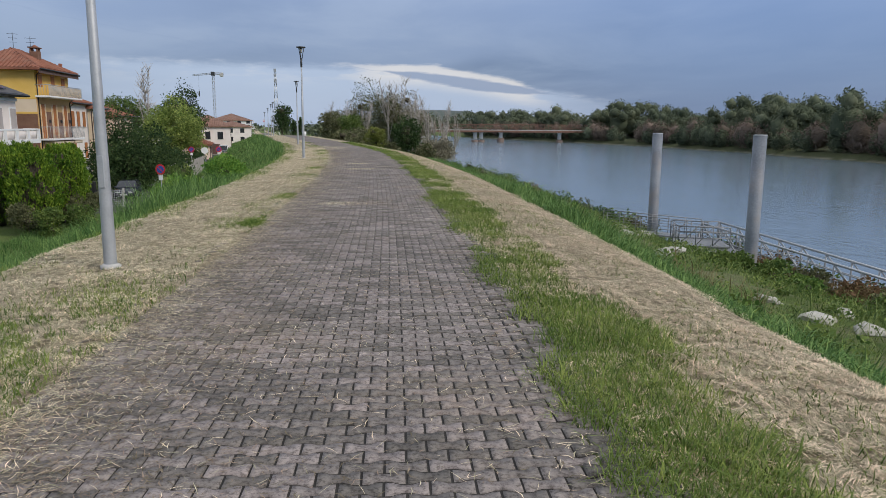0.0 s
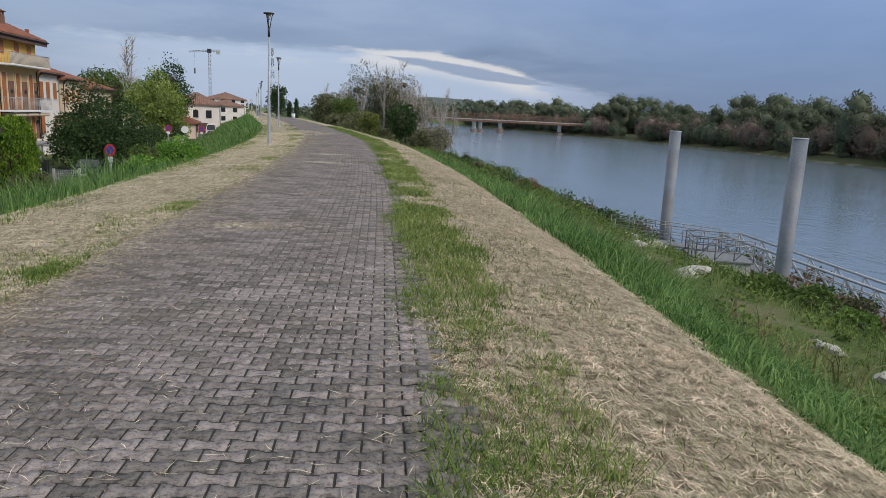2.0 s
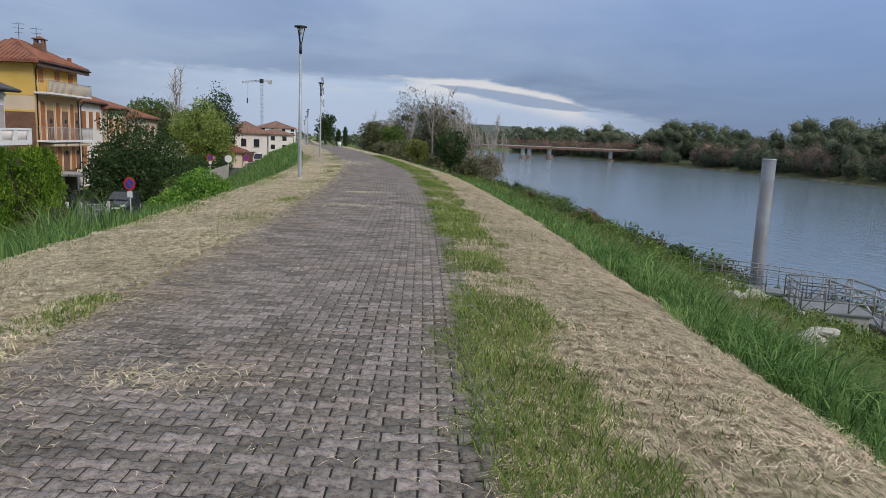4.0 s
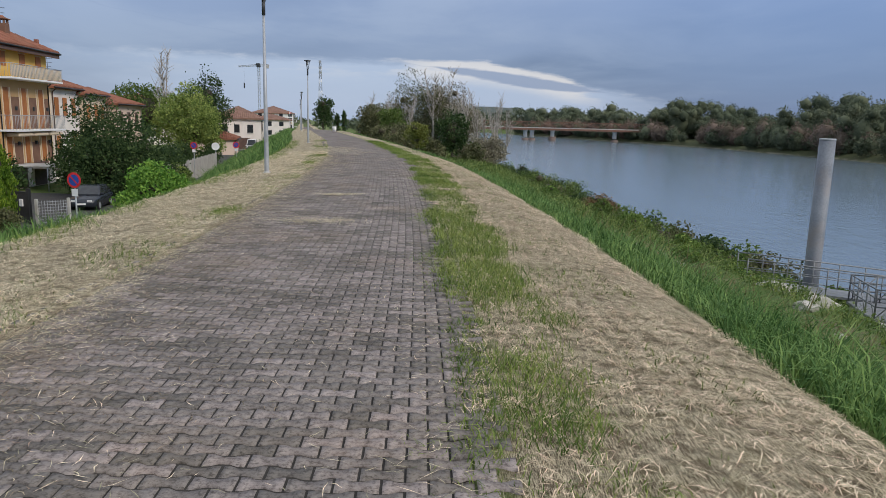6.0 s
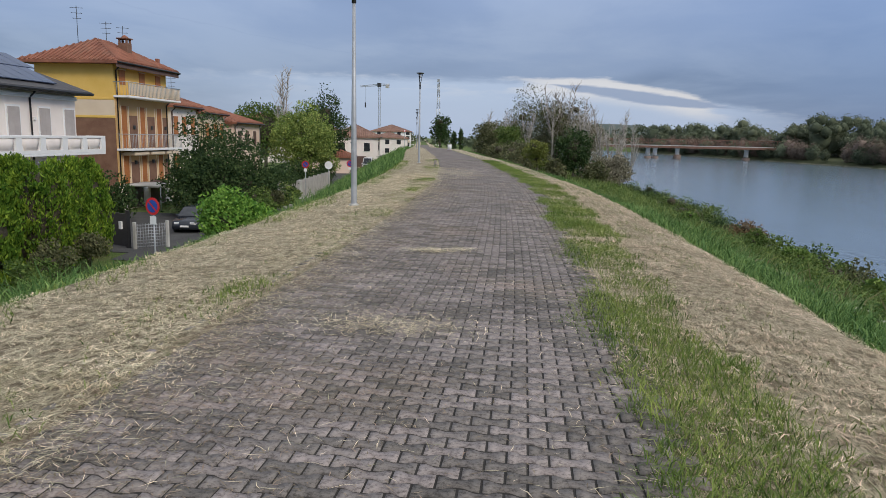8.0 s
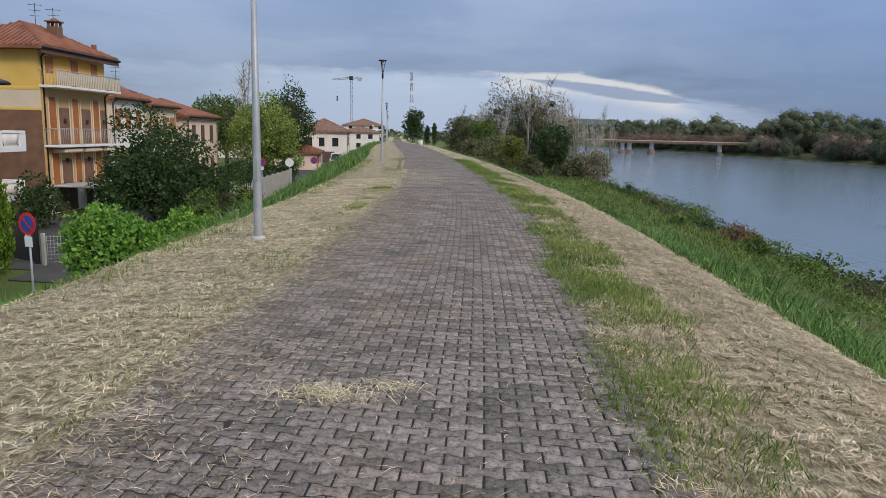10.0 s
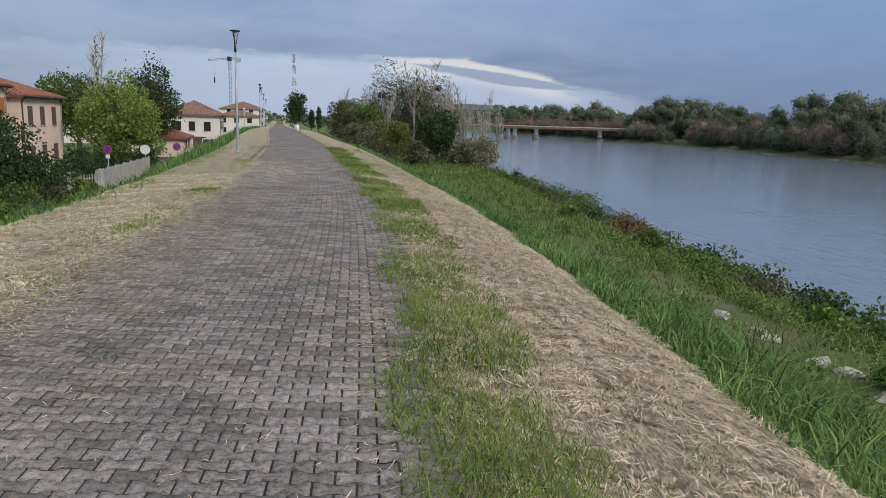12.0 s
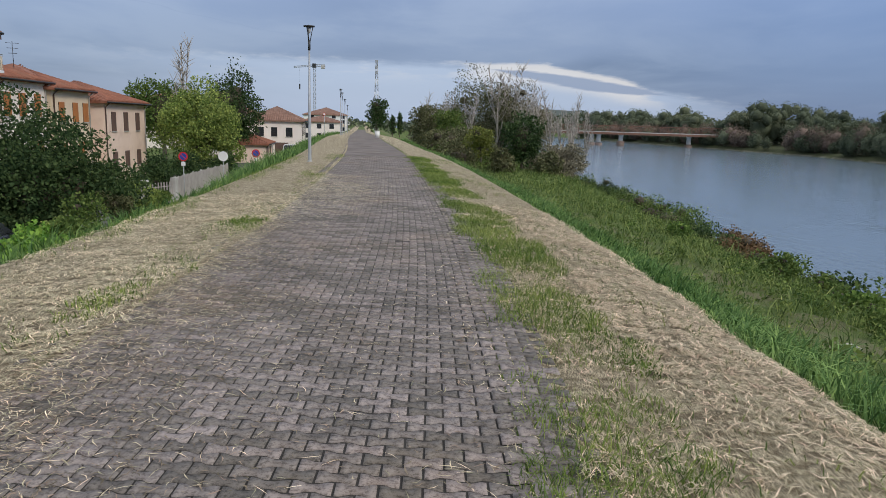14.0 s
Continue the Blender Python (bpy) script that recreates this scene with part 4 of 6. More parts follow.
def balcony(t, u0, u1, z, out, rail, mat_slab, mat_rail, solid=False):
    b = part("balcony", boxed(-0.02, u0, z - 0.16, out, u1, z, bevel=0.02), mat_slab, t)
    if solid:
        part("top_rail", boxed(out - 0.16, u0, z + rail - 0.16, out + 0.02, u1, z + rail, bevel=0.02), mat_rail, b)
        part("top_rail", boxed(0.0, u1 - 0.17, z + rail - 0.16, out - 0.162, u1, z + rail, bevel=0.02), mat_rail, b)
        part("bottom_rail", boxed(out - 0.14, u0, z + 0.002, out, u1, z + 0.2), mat_rail, b)
        n = max(2, int((u1 - u0) / 2.0))
        for k in range(n + 1):
            u = u0 + (u1 - u0 - 0.5) * k / n
            part("pier", boxed(out - 0.145, u, z + 0.2, out + 0.005, u + 0.5, z + rail - 0.16), mat_rail, b)
        for k in range(n):
            u = u0 + (u1 - u0 - 0.5) * k / n + 0.5
            w = (u1 - u0 - 0.5) / n - 0.5
            bm = bmesh.new()
            tube(bm, [(out - 0.07, u + w / 2, z + 0.19), (out - 0.07, u + w / 2, z + 0.55), (out - 0.07, u + w / 2, z + rail - 0.17)], (w * 0.36, w * 0.46, w * 0.5), 10)
            for v in bm.verts:
                v.co.x = out - 0.07 + (v.co.x - out + 0.07) * 0.05
            part("panel", bm, M_white, b)
    else:
        for a, c in (((out - 0.04, u0, z + rail), (out - 0.04, u1, z + rail)), ((0, u0 + 0.03, z + rail), (out - 0.04, u0 + 0.03, z + rail)), ((0, u1 - 0.03, z + rail), (out - 0.04, u1 - 0.03, z + rail))):
            part("handrail", rod(a, c, 0.03), mat_rail, b)
        n = int((u1 - u0) / 0.22)
        for k in range(n + 1):
            u = u0 + 0.03 + (u1 - u0 - 0.06) * k / n
            part("baluster", rod((out - 0.04, u, z), (out - 0.04, u, z + rail), 0.016, 4), mat_rail, b)
        for k in range(1, 5):
            part("baluster", rod((out * k / 5, u0 + 0.03, z), (out * k / 5, u0 + 0.03, z + rail), 0.016, 4), mat_rail, b)
    return b


def chimney(t, x, y, z0, z1, mat):
    c = part("chimney", boxed(x - 0.4, y - 0.35, z0, x + 0.4, y + 0.35, z1, bevel=0.02), mat, t)
    for a in (-0.3, 0.3):
        for b in (-0.25, 0.25):
            part("cap_leg", boxed(x + a - 0.07, y + b - 0.07, z1, x + a + 0.07, y + b + 0.07, z1 + 0.3), mat, c)
    part("cap", boxed(x - 0.5, y - 0.45, z1 + 0.3, x + 0.5, y + 0.45, z1 + 0.4, bevel=0.03), mat, c)
    bm = bmesh.new()
    tube(bm, [(x, y, z1 + 0.4), (x, y, z1 + 0.62)], (0.42, 0.1), 4)
    part("cowl", bm, M_tile, c)


def aerial(t, x, y, z0, h, seed):
    rng = random.Random(seed)
    a = part("tv_aerial", rod((x, y, z0), (x, y, z0 + h), 0.025, 5), M_lampdark, t)
    for k in range(3):
        z = z0 + h - 0.15 - 0.4 * k
        w = 0.45 - 0.08 * k
        part("boom", rod((x - w, y - w * 0.4, z), (x + w, y + w * 0.4, z), 0.016, 4), M_lampdark, a)
        for j in range(3):
            q = -0.8 + 0.8 * j
            part("element", rod((x + w * q - 0.1, y + 0.22 + w * 0.4 * q, z), (x + w * q + 0.1, y - 0.22 + w * 0.4 * q, z), 0.01, 4), M_lampdark, a)


def house(x, y, turn, depth, length, eave, ridge, wall_mat, roof_mat, label, over=0.7, tiles=True, base=-4.6, group=""):
    t = thing("house", x, y, base, turn, label=label, category="house", group=group)
    e = eave - base
    part("wall", boxed(-depth, 0, -0.3, 0, length, e - 0.1), wall_mat, t)
    r = part("roof", hip_roof(depth, length, e, ridge - base, over), roof_mat, t)
    if tiles:
        part("tile_relief", tile_rows(depth, length, e, ridge - base, over), roof_mat, r)
    gutter(t, depth, length, e, over)
    return t


def yellow_house():
    B = -4.6
    D, L = 6.2, 8.3
    t = house(-33.3, 64.3, 4.5, D, L, 6.6, 8.6, M_yellow, M_tile, "three-storey yellow and brown house with shuttered windows and balconies", over=0.85)
    z = lambda q: q - B
    part("lower_front", boxed(0.002, 0.03, z(-2.7), 0.05, L, z(4.0)), M_ochre, t, "ochre plaster front of the lower floors")
    part("lower_end_wall", boxed(-D - 0.03, -0.05, -0.2, 0.0, -0.002, z(2.4)), M_brownwall, t, "brown brick end wall")
    part("band", boxed(-D - 0.06, -0.08, z(2.4), 0.002, -0.002, z(2.6), bevel=0.02), M_yellow, t)
    part("band", boxed(-D - 0.04, -0.06, z(2.6), 0.001, -0.001, z(3.75)), M_beige, t)
    part("band", boxed(-D - 0.06, -0.08, z(3.75), 0.002, -0.002, z(3.95), bevel=0.02), M_yellow, t)
    part("garage_front", boxed(0.0, 0, -0.2, 0.12, L, z(-2.7)), M_white, t, "white ground floor with garages")
    for u in (0.9, 4.6):
        part("garage_door", boxed(0.1, u, 0.05, 0.16, u + 2.5, 2.0, bevel=0.01), M_shutterdark, t)
    for u, w, z0 in ((0.75, 0.85, 4.95), (3.75, 0.85, 4.2), (6.4, 0.85, 4.95)):
        frame_on(t, u, z(z0), u + w, z(6.05), M_shutterwood)
        frame_on(t, u - 0.1, z(6.05), u + w + 0.1, z(6.14), M_beige, 0.07, name="lintel")
    for z0, z1 in ((0.15, 3.35), (-2.6, -0.25)):
        for u, w, m in ((0.75, 0.75, M_shutterwood), (1.85, 1.25, M_brownwall), (3.55, 0.7, M_shutterwood), (4.65, 1.25, M_brownwall), (6.3, 0.75, M_shutterwood), (7.25, 0.8, M_brownwall)):
            panel = m is M_brownwall
            frame_on(t, u, z(z0), u + w, z(z1 - (0.7 if panel else 0)), m, 0.07 if panel else 0.10, name="infill_panel" if panel else "shutter")
            if panel:
                frame_on(t, u + w / 2 - 0.1, z(z0 + 1.45), u + w / 2 + 0.1, z(z0 + 1.75), M_lampdark, 0.2, name="wall_lantern")
            else:
                for q in range(7):
                    zz = z(z0) + 0.15 + (z1 - z0 - 0.4) * q / 7
                    frame_on(t, u + 0.08, zz, u + w - 0.08, zz + (z1 - z0 - 0.4) / 7 - 0.05, M_shutterwood, 0.115, name="louvre")
            frame_on(t, u - 0.1, z(z0), u - 0.01, z(z1), M_beige, 0.085, name="window_jamb")
            frame_on(t, u + w + 0.01, z(z0), u + w + 0.1, z(z1), M_beige, 0.085, name="window_jamb")
    balcony(t, -0.1, L + 0.1, z(4.1), 1.25, 1.0, M_whitetrim, M_galv)
    part("parapet_sheet", boxed(1.16, -0.05, z(4.15), 1.18, L + 0.05, z(5.02)), M_beige, t, "tan cloth screen tied to the upper railing")
    balcony(t, 0.0, L, z(0.12), 1.25, 1.1, M_whitetrim, M_galv)
    for u in (0.7, 3.3, 5.9):
        part("awning", boxed(0.05, u, z(-0.42), 1.1, u + 2.2, z(-0.14), bevel=0.08), M_beige, t, "rolled cream awning")
    downpipe(t, 0.25, z(6.3), z(-2.6))
    downpipe(t, L - 0.25, z(4.0), z(-2.6))
    part("soffit_beam", boxed(0.72, -0.8, z(6.1), 0.8, L + 0.8, z(6.36)), M_shutterdark, t)
    chimney(t, -1.5, 4.6, z(7.3), z(8.45), M_brownwall)
    part("chimney", boxed(-0.6, L - 0.6, z(6.9), -0.3, L - 0.3, z(7.6), bevel=0.02), M_tile, t)
    part("carport", boxed(0.12, 0.3, z(-2.75), 3.2, 3.8, z(-2.62), bevel=0.03), M_concrete, t, "flat grey car shelter roof")
    part("carport", boxed(0.12, 4.2, z(-3.15), 2.6, 7.4, z(-3.02), bevel=0.03), M_concrete, t, "flat grey car shelter roof")
    for a, b in ((3.1, 0.4), (3.1, 3.7), (2.5, 4.3), (2.5, 7.3)):
        part("carport_post", rod((a, b, 0), (a, b, z(-2.74 if a > 3 else -3.14)), 0.06), M_galv, t)
    for k, (a, b, h) in enumerate([(-4.2, 2.6, 3.2), (-2.4, 6.0, 2.2), (-4.4, 7.0, 2.7)]):
        aerial(t, a, b, z(7.8), h, k)


yellow_house()


def white_house():
    B = -4.6
    z = lambda q: q - B
    t = house(-30.9, 44.3, 5.0, 9.5, 14.0, 3.95, 6.7, M_white, M_darkroof, "white two-storey villa with grey shutters, long balcony and dark roof", over=0.8, tiles=False)
    part("cornice", boxed(0.002, -0.05, z(3.35), 0.14, 14.05, z(3.62), bevel=0.03), M_whitetrim, t)
    for k, u in enumerate((1.4, 4.4, 7.35, 10.2, 12.75)):
        for zz0, zz1 in ((0.15, 2.75), (-2.7, -0.5)):
            frame_on(t, u - 0.12, z(zz0), u + 1.12, z(zz1 + 0.12), M_whitetrim, 0.04, name="window_surround")
            frame_on(t, u, z(zz0), u + 0.495, z(zz1), M_shuttergrey, 0.09)
            frame_on(t, u + 0.505, z(zz0), u + 1.0, z(zz1), M_shuttergrey, 0.09)
    balcony(t, -0.3, 15.2, z(0.02), 1.3, 1.08, M_whitetrim, M_whitetrim, solid=True)
    balcony(t, 5.0, 14.8, z(-2.9), 1.3, 1.08, M_whitetrim, M_whitetrim, solid=True)
    downpipe(t, 9.35, z(3.7), z(-4.4))
    for a, c in ((9.6, 2.0),):
        part("wall_lamp", boxed(0.0, a, z(c), 0.14, a + 0.2, z(c + 0.2), bevel=0.03), M_whitetrim, t)
    # solar panels on the front slope
    rise, half = 6.7 - 3.95, (9.5 + 1.6) / 2
    for i in range(2):
        for k in range(8):
            u0 = 2.6 + k * 1.15 + i * 0.9
            x0, x1 = 0.3 - 2.0 * i, 0.3 - 2.0 * i - 1.85
            bm = bmesh.new()
            q = [bm.verts.new((x, u, z(3.95) + (0.8 - x) / half * rise + dz)) for dz in (0.10, 0.15) for x, u in ((x0, u0), (x1, u0), (x1, u0 + 1.1), (x0, u0 + 1.1))]
            for f in ((3, 2, 1, 0), (4, 5, 6, 7), (0, 1, 5, 4), (1, 2, 6, 5), (2, 3, 7, 6), (3, 0, 4, 7)):
                bm.faces.new([q[j] for j in f])
            part("solar_panel", bm, M_solar, t)


white_house()


def row_house(x, y, turn, depth, length, eave, ridge, wall, label, windows, shutter, roof=None, base=-4.6, group="", tiles=True):
    t = house(x, y, turn, depth, length, eave, ridge, wall, roof or M_tile, label, over=0.5, base=base, group=group, tiles=tiles)
    for u, z0, z1, w in windows:
        frame_on(t, u - 0.08, z0 - base - 0.1, u + w + 0.08, z0 - base - 0.02, M_concrete, 0.10, name="window_sill")
        g = frame_on(t, u, z0 - base, u + w, z1 - base, M_glass, 0.03, name="window")
        part("shutter", boxed(0.03, u, z0 - base, 0.08, u + w * 0.495, z1 - base, bevel=0.008), shutter, g)
        part("shutter", boxed(0.03, u + w * 0.505, z0 - base, 0.08, u + w, z1 - base, bevel=0.008), shutter, g)
    downpipe(t, 0.15, eave - base - 0.2, 0.2, mat=M_shutterdark)
    downpipe(t, length - 0.15, eave - base - 0.2, 0.2, mat=M_concrete)
    return t


row_house(-35.4, 75.6, 8, 9, 6.6, 3.9, 5.9, M_white, "white house with terracotta roof beside the yellow house", [(0.6, 1.2, 2.9, 0.9), (2.6, 1.2, 2.9, 0.9), (4.8, 1.2, 2.9, 0.9), (0.6, -2.4, -0.6, 0.9), (4.8, -2.4, -0.6, 0.9)], M_shutterwood)
_t = row_house(-36.0, 82.4, 8, 9, 6.6, 3.5, 5.4, M_beige, "beige house with terracotta roof and brown shutters", [(1.0, 0.8, 2.4, 0.9), (3.4, 0.8, 2.4, 0.9), (5.3, 0.8, 2.4, 0.9), (1.0, -2.6, -0.9, 0.9), (4.2, -2.6, -0.9, 0.9)], M_shutterwood)
aerial(_t, -4.0, 2.5, 9.4, 2.3, 8)
row_house(-36.2, 90.0, 8, 9, 10.0, 2.7, 4.5, M_pink, "pale pink house with terracotta roof and dark shutters", [(1.5, 0.0, 1.75, 0.95), (4.4, 0.0, 1.75, 0.95), (7.4, 0.0, 1.75, 0.95), (1.5, -3.4, -1.9, 0.95), (4.4, -3.4, -1.9, 0.95), (7.4, -3.4, -1.9, 0.95)], M_shutterdark)
row_house(-33.0, 124, 12, 6, 8, -1.9, -0.6, M_pink, "low pink outbuilding with terracotta roof", [(2, -3.6, -2.4, 1.0), (5, -3.6, -2.4, 1.0)], M_shutterdark)
_t = row_house(-34.2, 146, 13, 9, 12, 1.3, 3.6, M_white, "white house with brown tiled roof along the street", [(1.5, -1.2, 0.3, 1.1), (4.5, -1.2, 0.3, 1.1), (8.0, -1.2, 0.3, 1.1)], M_glass, roof=M_tilefar)
for _u, _w in ((-7.8, 1.6), (-5.0, 1.0), (-2.6, 1.1)):
    frame_on(_t, _u, 3.2, _u + _w, 4.7, M_glass, 0.04, side="end", name="window")
    frame_on(_t, _u - 0.1, 3.08, _u + _w + 0.1, 3.18, M_concrete, 0.1, side="end", name="window_sill")
for _u, _w in ((-7.4, 1.2), (-4.4, 2.2)):
    frame_on(_t, _u, 0.1, _u + _w, 2.2, M_shutterdark, 0.04, side="end", name="door")
row_house(-40.0, 137, 13, 8, 9, 2.4, 4.4, M_white, "white house with brown tiled roof", [(1.5, 0.0, 1.5, 1.1), (5, 0.0, 1.5, 1.1)], M_glass, roof=M_tilefar)
_t = row_house(-58.6, 292, 12, 16, 18, 3.4, 6.2, M_whitetrim, "pale apartment building with balconies", [(2 + 3.4 * k, zz, zz + 1.4, 1.2) for k in range(4) for zz in (-2.6, 0.2, 2.2)], M_glass, roof=M_tilefar)
for _u in (-13.5, -9.5, -5.5, -2.0):
    for _z in (2.2, 4.9, 6.7):
        frame_on(_t, _u, _z, _u + 1.4, _z + 1.3, M_glass, 0.04, side="end", name="window")
for _z in (4.7,):
    part("balcony", boxed(-14.5, -1.2, _z - 0.9, -0.5, -0.02, _z - 0.05, bevel=0.03), M_beige, _t)
for _z in (2.0, 4.7, 7.2):
    balcony(_t, 1.0, 15.0, _z, 1.2, 0.9, M_whitetrim, M_whitetrim, solid=True)
_t = row_house(-47, 232, 13, 12, 18, 1.0, 2.8, M_white, "distant white house with tiled roof", [(3 + 4 * k, -0.9, 0.4, 1.2) for k in range(4)], M_glass, roof=M_tilefar)
for _u in (-10.5, -7.0, -3.4):
    for _z in (0.9, 3.6):
        frame_on(_t, _u, _z, _u + 1.3, _z + 1.4, M_glass, 0.04, side="end", name="window")
row_house(-58, 158, 12, 12, 16, 4.0, 6.0, M_white, "white house behind the street", [(3 + 4 * k, 1.0, 2.4, 1.2) for k in range(3)], M_shutterdark)
row_house(-58, 100, 10, 10, 14, 3.8, 6.6, M_beige, "beige house behind the street", [(3 + 4 * k, 1.0, 2.4, 1.2) for k in range(3)], M_shutterdark)


# ---- landing stage, stones ----
def truss_side(t, a, b, h, n, r=0.045):
    """One side of a lattice ramp from a to b: chords, posts and diagonals."""
    a, b = Vector(a), Vector(b)
    up = Vector((0, 0, h))
    part("top_chord", rod(a + up, b + up, r), M_galv, t)
    part("bottom_chord", rod(a, b, r * 1.3), M_steel, t)
    part("mid_rail", rod(a + up * 0.72, b + up * 0.72, r * 0.5), M_galv, t)
    part("mid_rail", rod(a + up * 0.45, b + up * 0.45, r * 0.5), M_galv, t)
    for k in range(n + 1):
        p = a.lerp(b, k / n)
        part("post", rod(p, p + up, r * 0.8), M_galv, t)
        if k < n:
            q = a.lerp(b, (k + 1) / n)
            part("diagonal", rod(p + up, q, r * 0.65), M_galv, t)


def plank_deck(t, a, b, half, thick=0.1):
    a, b = Vector(a), Vector(b)
    d = (b - a).normalized()
    s = Vector((-d.y, d.x, 0)).normalized() * half
    bm = bmesh.new()
    v = [bm.verts.new(p + q + Vector((0, 0, z))) for z in (-thick, 0) for p, q in ((a, -s), (a, s), (b, s), (b, -s))]
    for f in ((3, 2, 1, 0), (4, 5, 6, 7), (0, 1, 5, 4), (1, 2, 6, 5), (2, 3, 7, 6), (3, 0, 4, 7)):
        bm.faces.new([v[j] for j in f])
    part("deck", bm, M_steel, t)
    return s


def landing_stage():
    t = thing("gangway", 19.7, 38.3, -5.75, label="galvanised lattice gangway sloping down to the river", category="gangway")
    a, b = (0.2, 0.2, 0.0), (4.9, -10.8, -1.35)
    s = plank_deck(t, a, b, 0.75)
    for q in (-1, 1):
        o = s * q
        truss_side(t, Vector(a) + o, Vector(b) + o, 1.35, 8, 0.07)
        part("side_girder", rod(Vector(a) + o * 1.02 + Vector((0, 0, -0.12)), Vector(b) + o * 1.02 + Vector((0, 0, -0.12)), 0.13), M_lampdark, t)
    w = thing("walkway", 13.4, 39.6, -4.9, label="grey steel footbridge with thin railings on the bank", category="walkway")
    a, b = (0, 0, 0), (6.2, -1.0, -0.5)
    s = plank_deck(w, a, b, 0.8)
    for q in (-1, 1):
        o = s * q
        aa, bb = Vector(a) + o, Vector(b) + o
        for h in (1.1, 0.75, 0.4):
            part("rail", rod(aa + Vector((0, 0, h)), bb + Vector((0, 0, h)), 0.03 if h > 1 else 0.018), M_steel, w)
        for k in range(7):
            p = aa.lerp(bb, k / 6)
            part("post", rod(p, p + Vector((0, 0, 1.1)), 0.028), M_steel, w)
    for p in ((0.2, 0.0), (3.2, -0.5), (5.9, -0.9)):
        part("leg", rod((p[0], p[1], -1.6), (p[0], p[1], -0.1), 0.09), M_steel, w)
    p = thing("landing_platform", 17.9, 36.2, -6.6, turn=-12, label="pale concrete landing platform with steel railings on the bank", category="platform")
    part("block", boxed(-1.1, -1.2, -0.3, 1.7, 1.4, 1.2, bevel=0.04), M_concrete, p)
    part("slab", boxed(-1.2, -1.3, 1.202, 1.8, 1.5, 1.32, bevel=0.02), M_steel, p)
    for a, b in (((-1.15, -1.25), (1.75, -1.25)), ((-1.15, -1.25), (-1.15, 1.45)), ((-1.15, 1.45), (1.75, 1.45))):
        for h in (1.1, 0.78, 0.45):
            part("rail", rod((*a, 1.32 + h), (*b, 1.32 + h), 0.03), M_steel, p)
        for k in range(4):
            q = Vector((*a, 1.32)).lerp(Vector((*b, 1.32)), k / 3)
            part("post", rod(q, q + Vector((0, 0, 1.1)), 0.032), M_steel, p)
            if k < 3:
                e = Vector((*a, 1.32)).lerp(Vector((*b, 1.32)), (k + 1) / 3)
                part("brace", rod(q, e + Vector((0, 0, 1.1)), 0.022), M_steel, p)
    f = thing("pontoon", 25.0, 26.2, -7.9, turn=-66, label="grey steel floating pontoon at the end of the gangway", category="pontoon")
    part("hull", boxed(-1.0, -1.5, 0.0, 5, 1.5, 0.95, bevel=0.12), M_piling, f)
    part("deck", boxed(-0.98, -1.48, 0.95, 4.98, 1.48, 1.0, bevel=0.01), M_galv, f)


landing_stage()


def rock(x, y, s, seed):
    rng = np.random.default_rng(seed)
    bm = bmesh.new()
    bmesh.ops.create_icosphere(bm, subdivisions=2, radius=1)
    k = rng.uniform(0, 6, 4)
    ax = (s * rng.uniform(0.8, 1.3), s * rng.uniform(0.6, 1.0), s * rng.uniform(0.35, 0.5))
    for v in bm.verts:
        c = v.co
        q = 1 + 0.22 * math.sin(3 * c.x + k[0]) * math.sin(3.3 * c.y + k[1]) + 0.12 * math.sin(6 * c.z + k[2] + 4 * c.x) + 0.05 * rng.normal()
        v.co = Vector((c.x * ax[0] * q, c.y * ax[1] * q, c.z * ax[2] * q))
    ob = part("rock", bm, M_rock)
    ob.matrix_basis = pose(x, y, float(ground_z(x, y)) + s * 0.12, 0, 0, float(k[3]) * 57)
    tagged(ob, "pale limestone boulder half sunk in the bank grass", "rock", "bank stones")


_rr = random.Random(3)
for _k, (_x, _y, _s) in enumerate([(12.0, 26.0, 0.62), (12.9, 26.9, 0.45), (11.3, 28.5, 0.3), (12.4, 15.0, 0.5), (13.0, 13.6, 0.6), (13.6, 12.4, 0.45), (12.0, 17.2, 0.4), (14.0, 34.5, 0.6), (13.2, 36.3, 0.55), (15.3, 32.9, 0.5), (14.9, 36.8, 0.6), (13.7, 11.0, 0.5), (12.8, 9.4, 0.4), (12.2, 32.0, 0.4), (9.2, 45.2, 0.3), (8.9, 48.0, 0.28), (14.5, 9.0, 0.5), (14.2, 16.5, 0.4), (9.9, 41.0, 0.35), (10.2, 38.6, 0.4), (10.0, 40.0, 0.3), (9.6, 42.8, 0.3), (10.6, 39.4, 0.25), (9.8, 44.0, 0.3)]):
    rock(_x, _y, _s, 200 + _k)


# ---- street things ----
def disc(name, r, y0, y1, mat, parent, cx_=0.0, cz=0.0, sides=28):
    bm = bmesh.new()
    tube(bm, [(cx_, y0, cz), (cx_, y1, cz)], (r, r), sides)
    return part(name, bm, mat, parent)


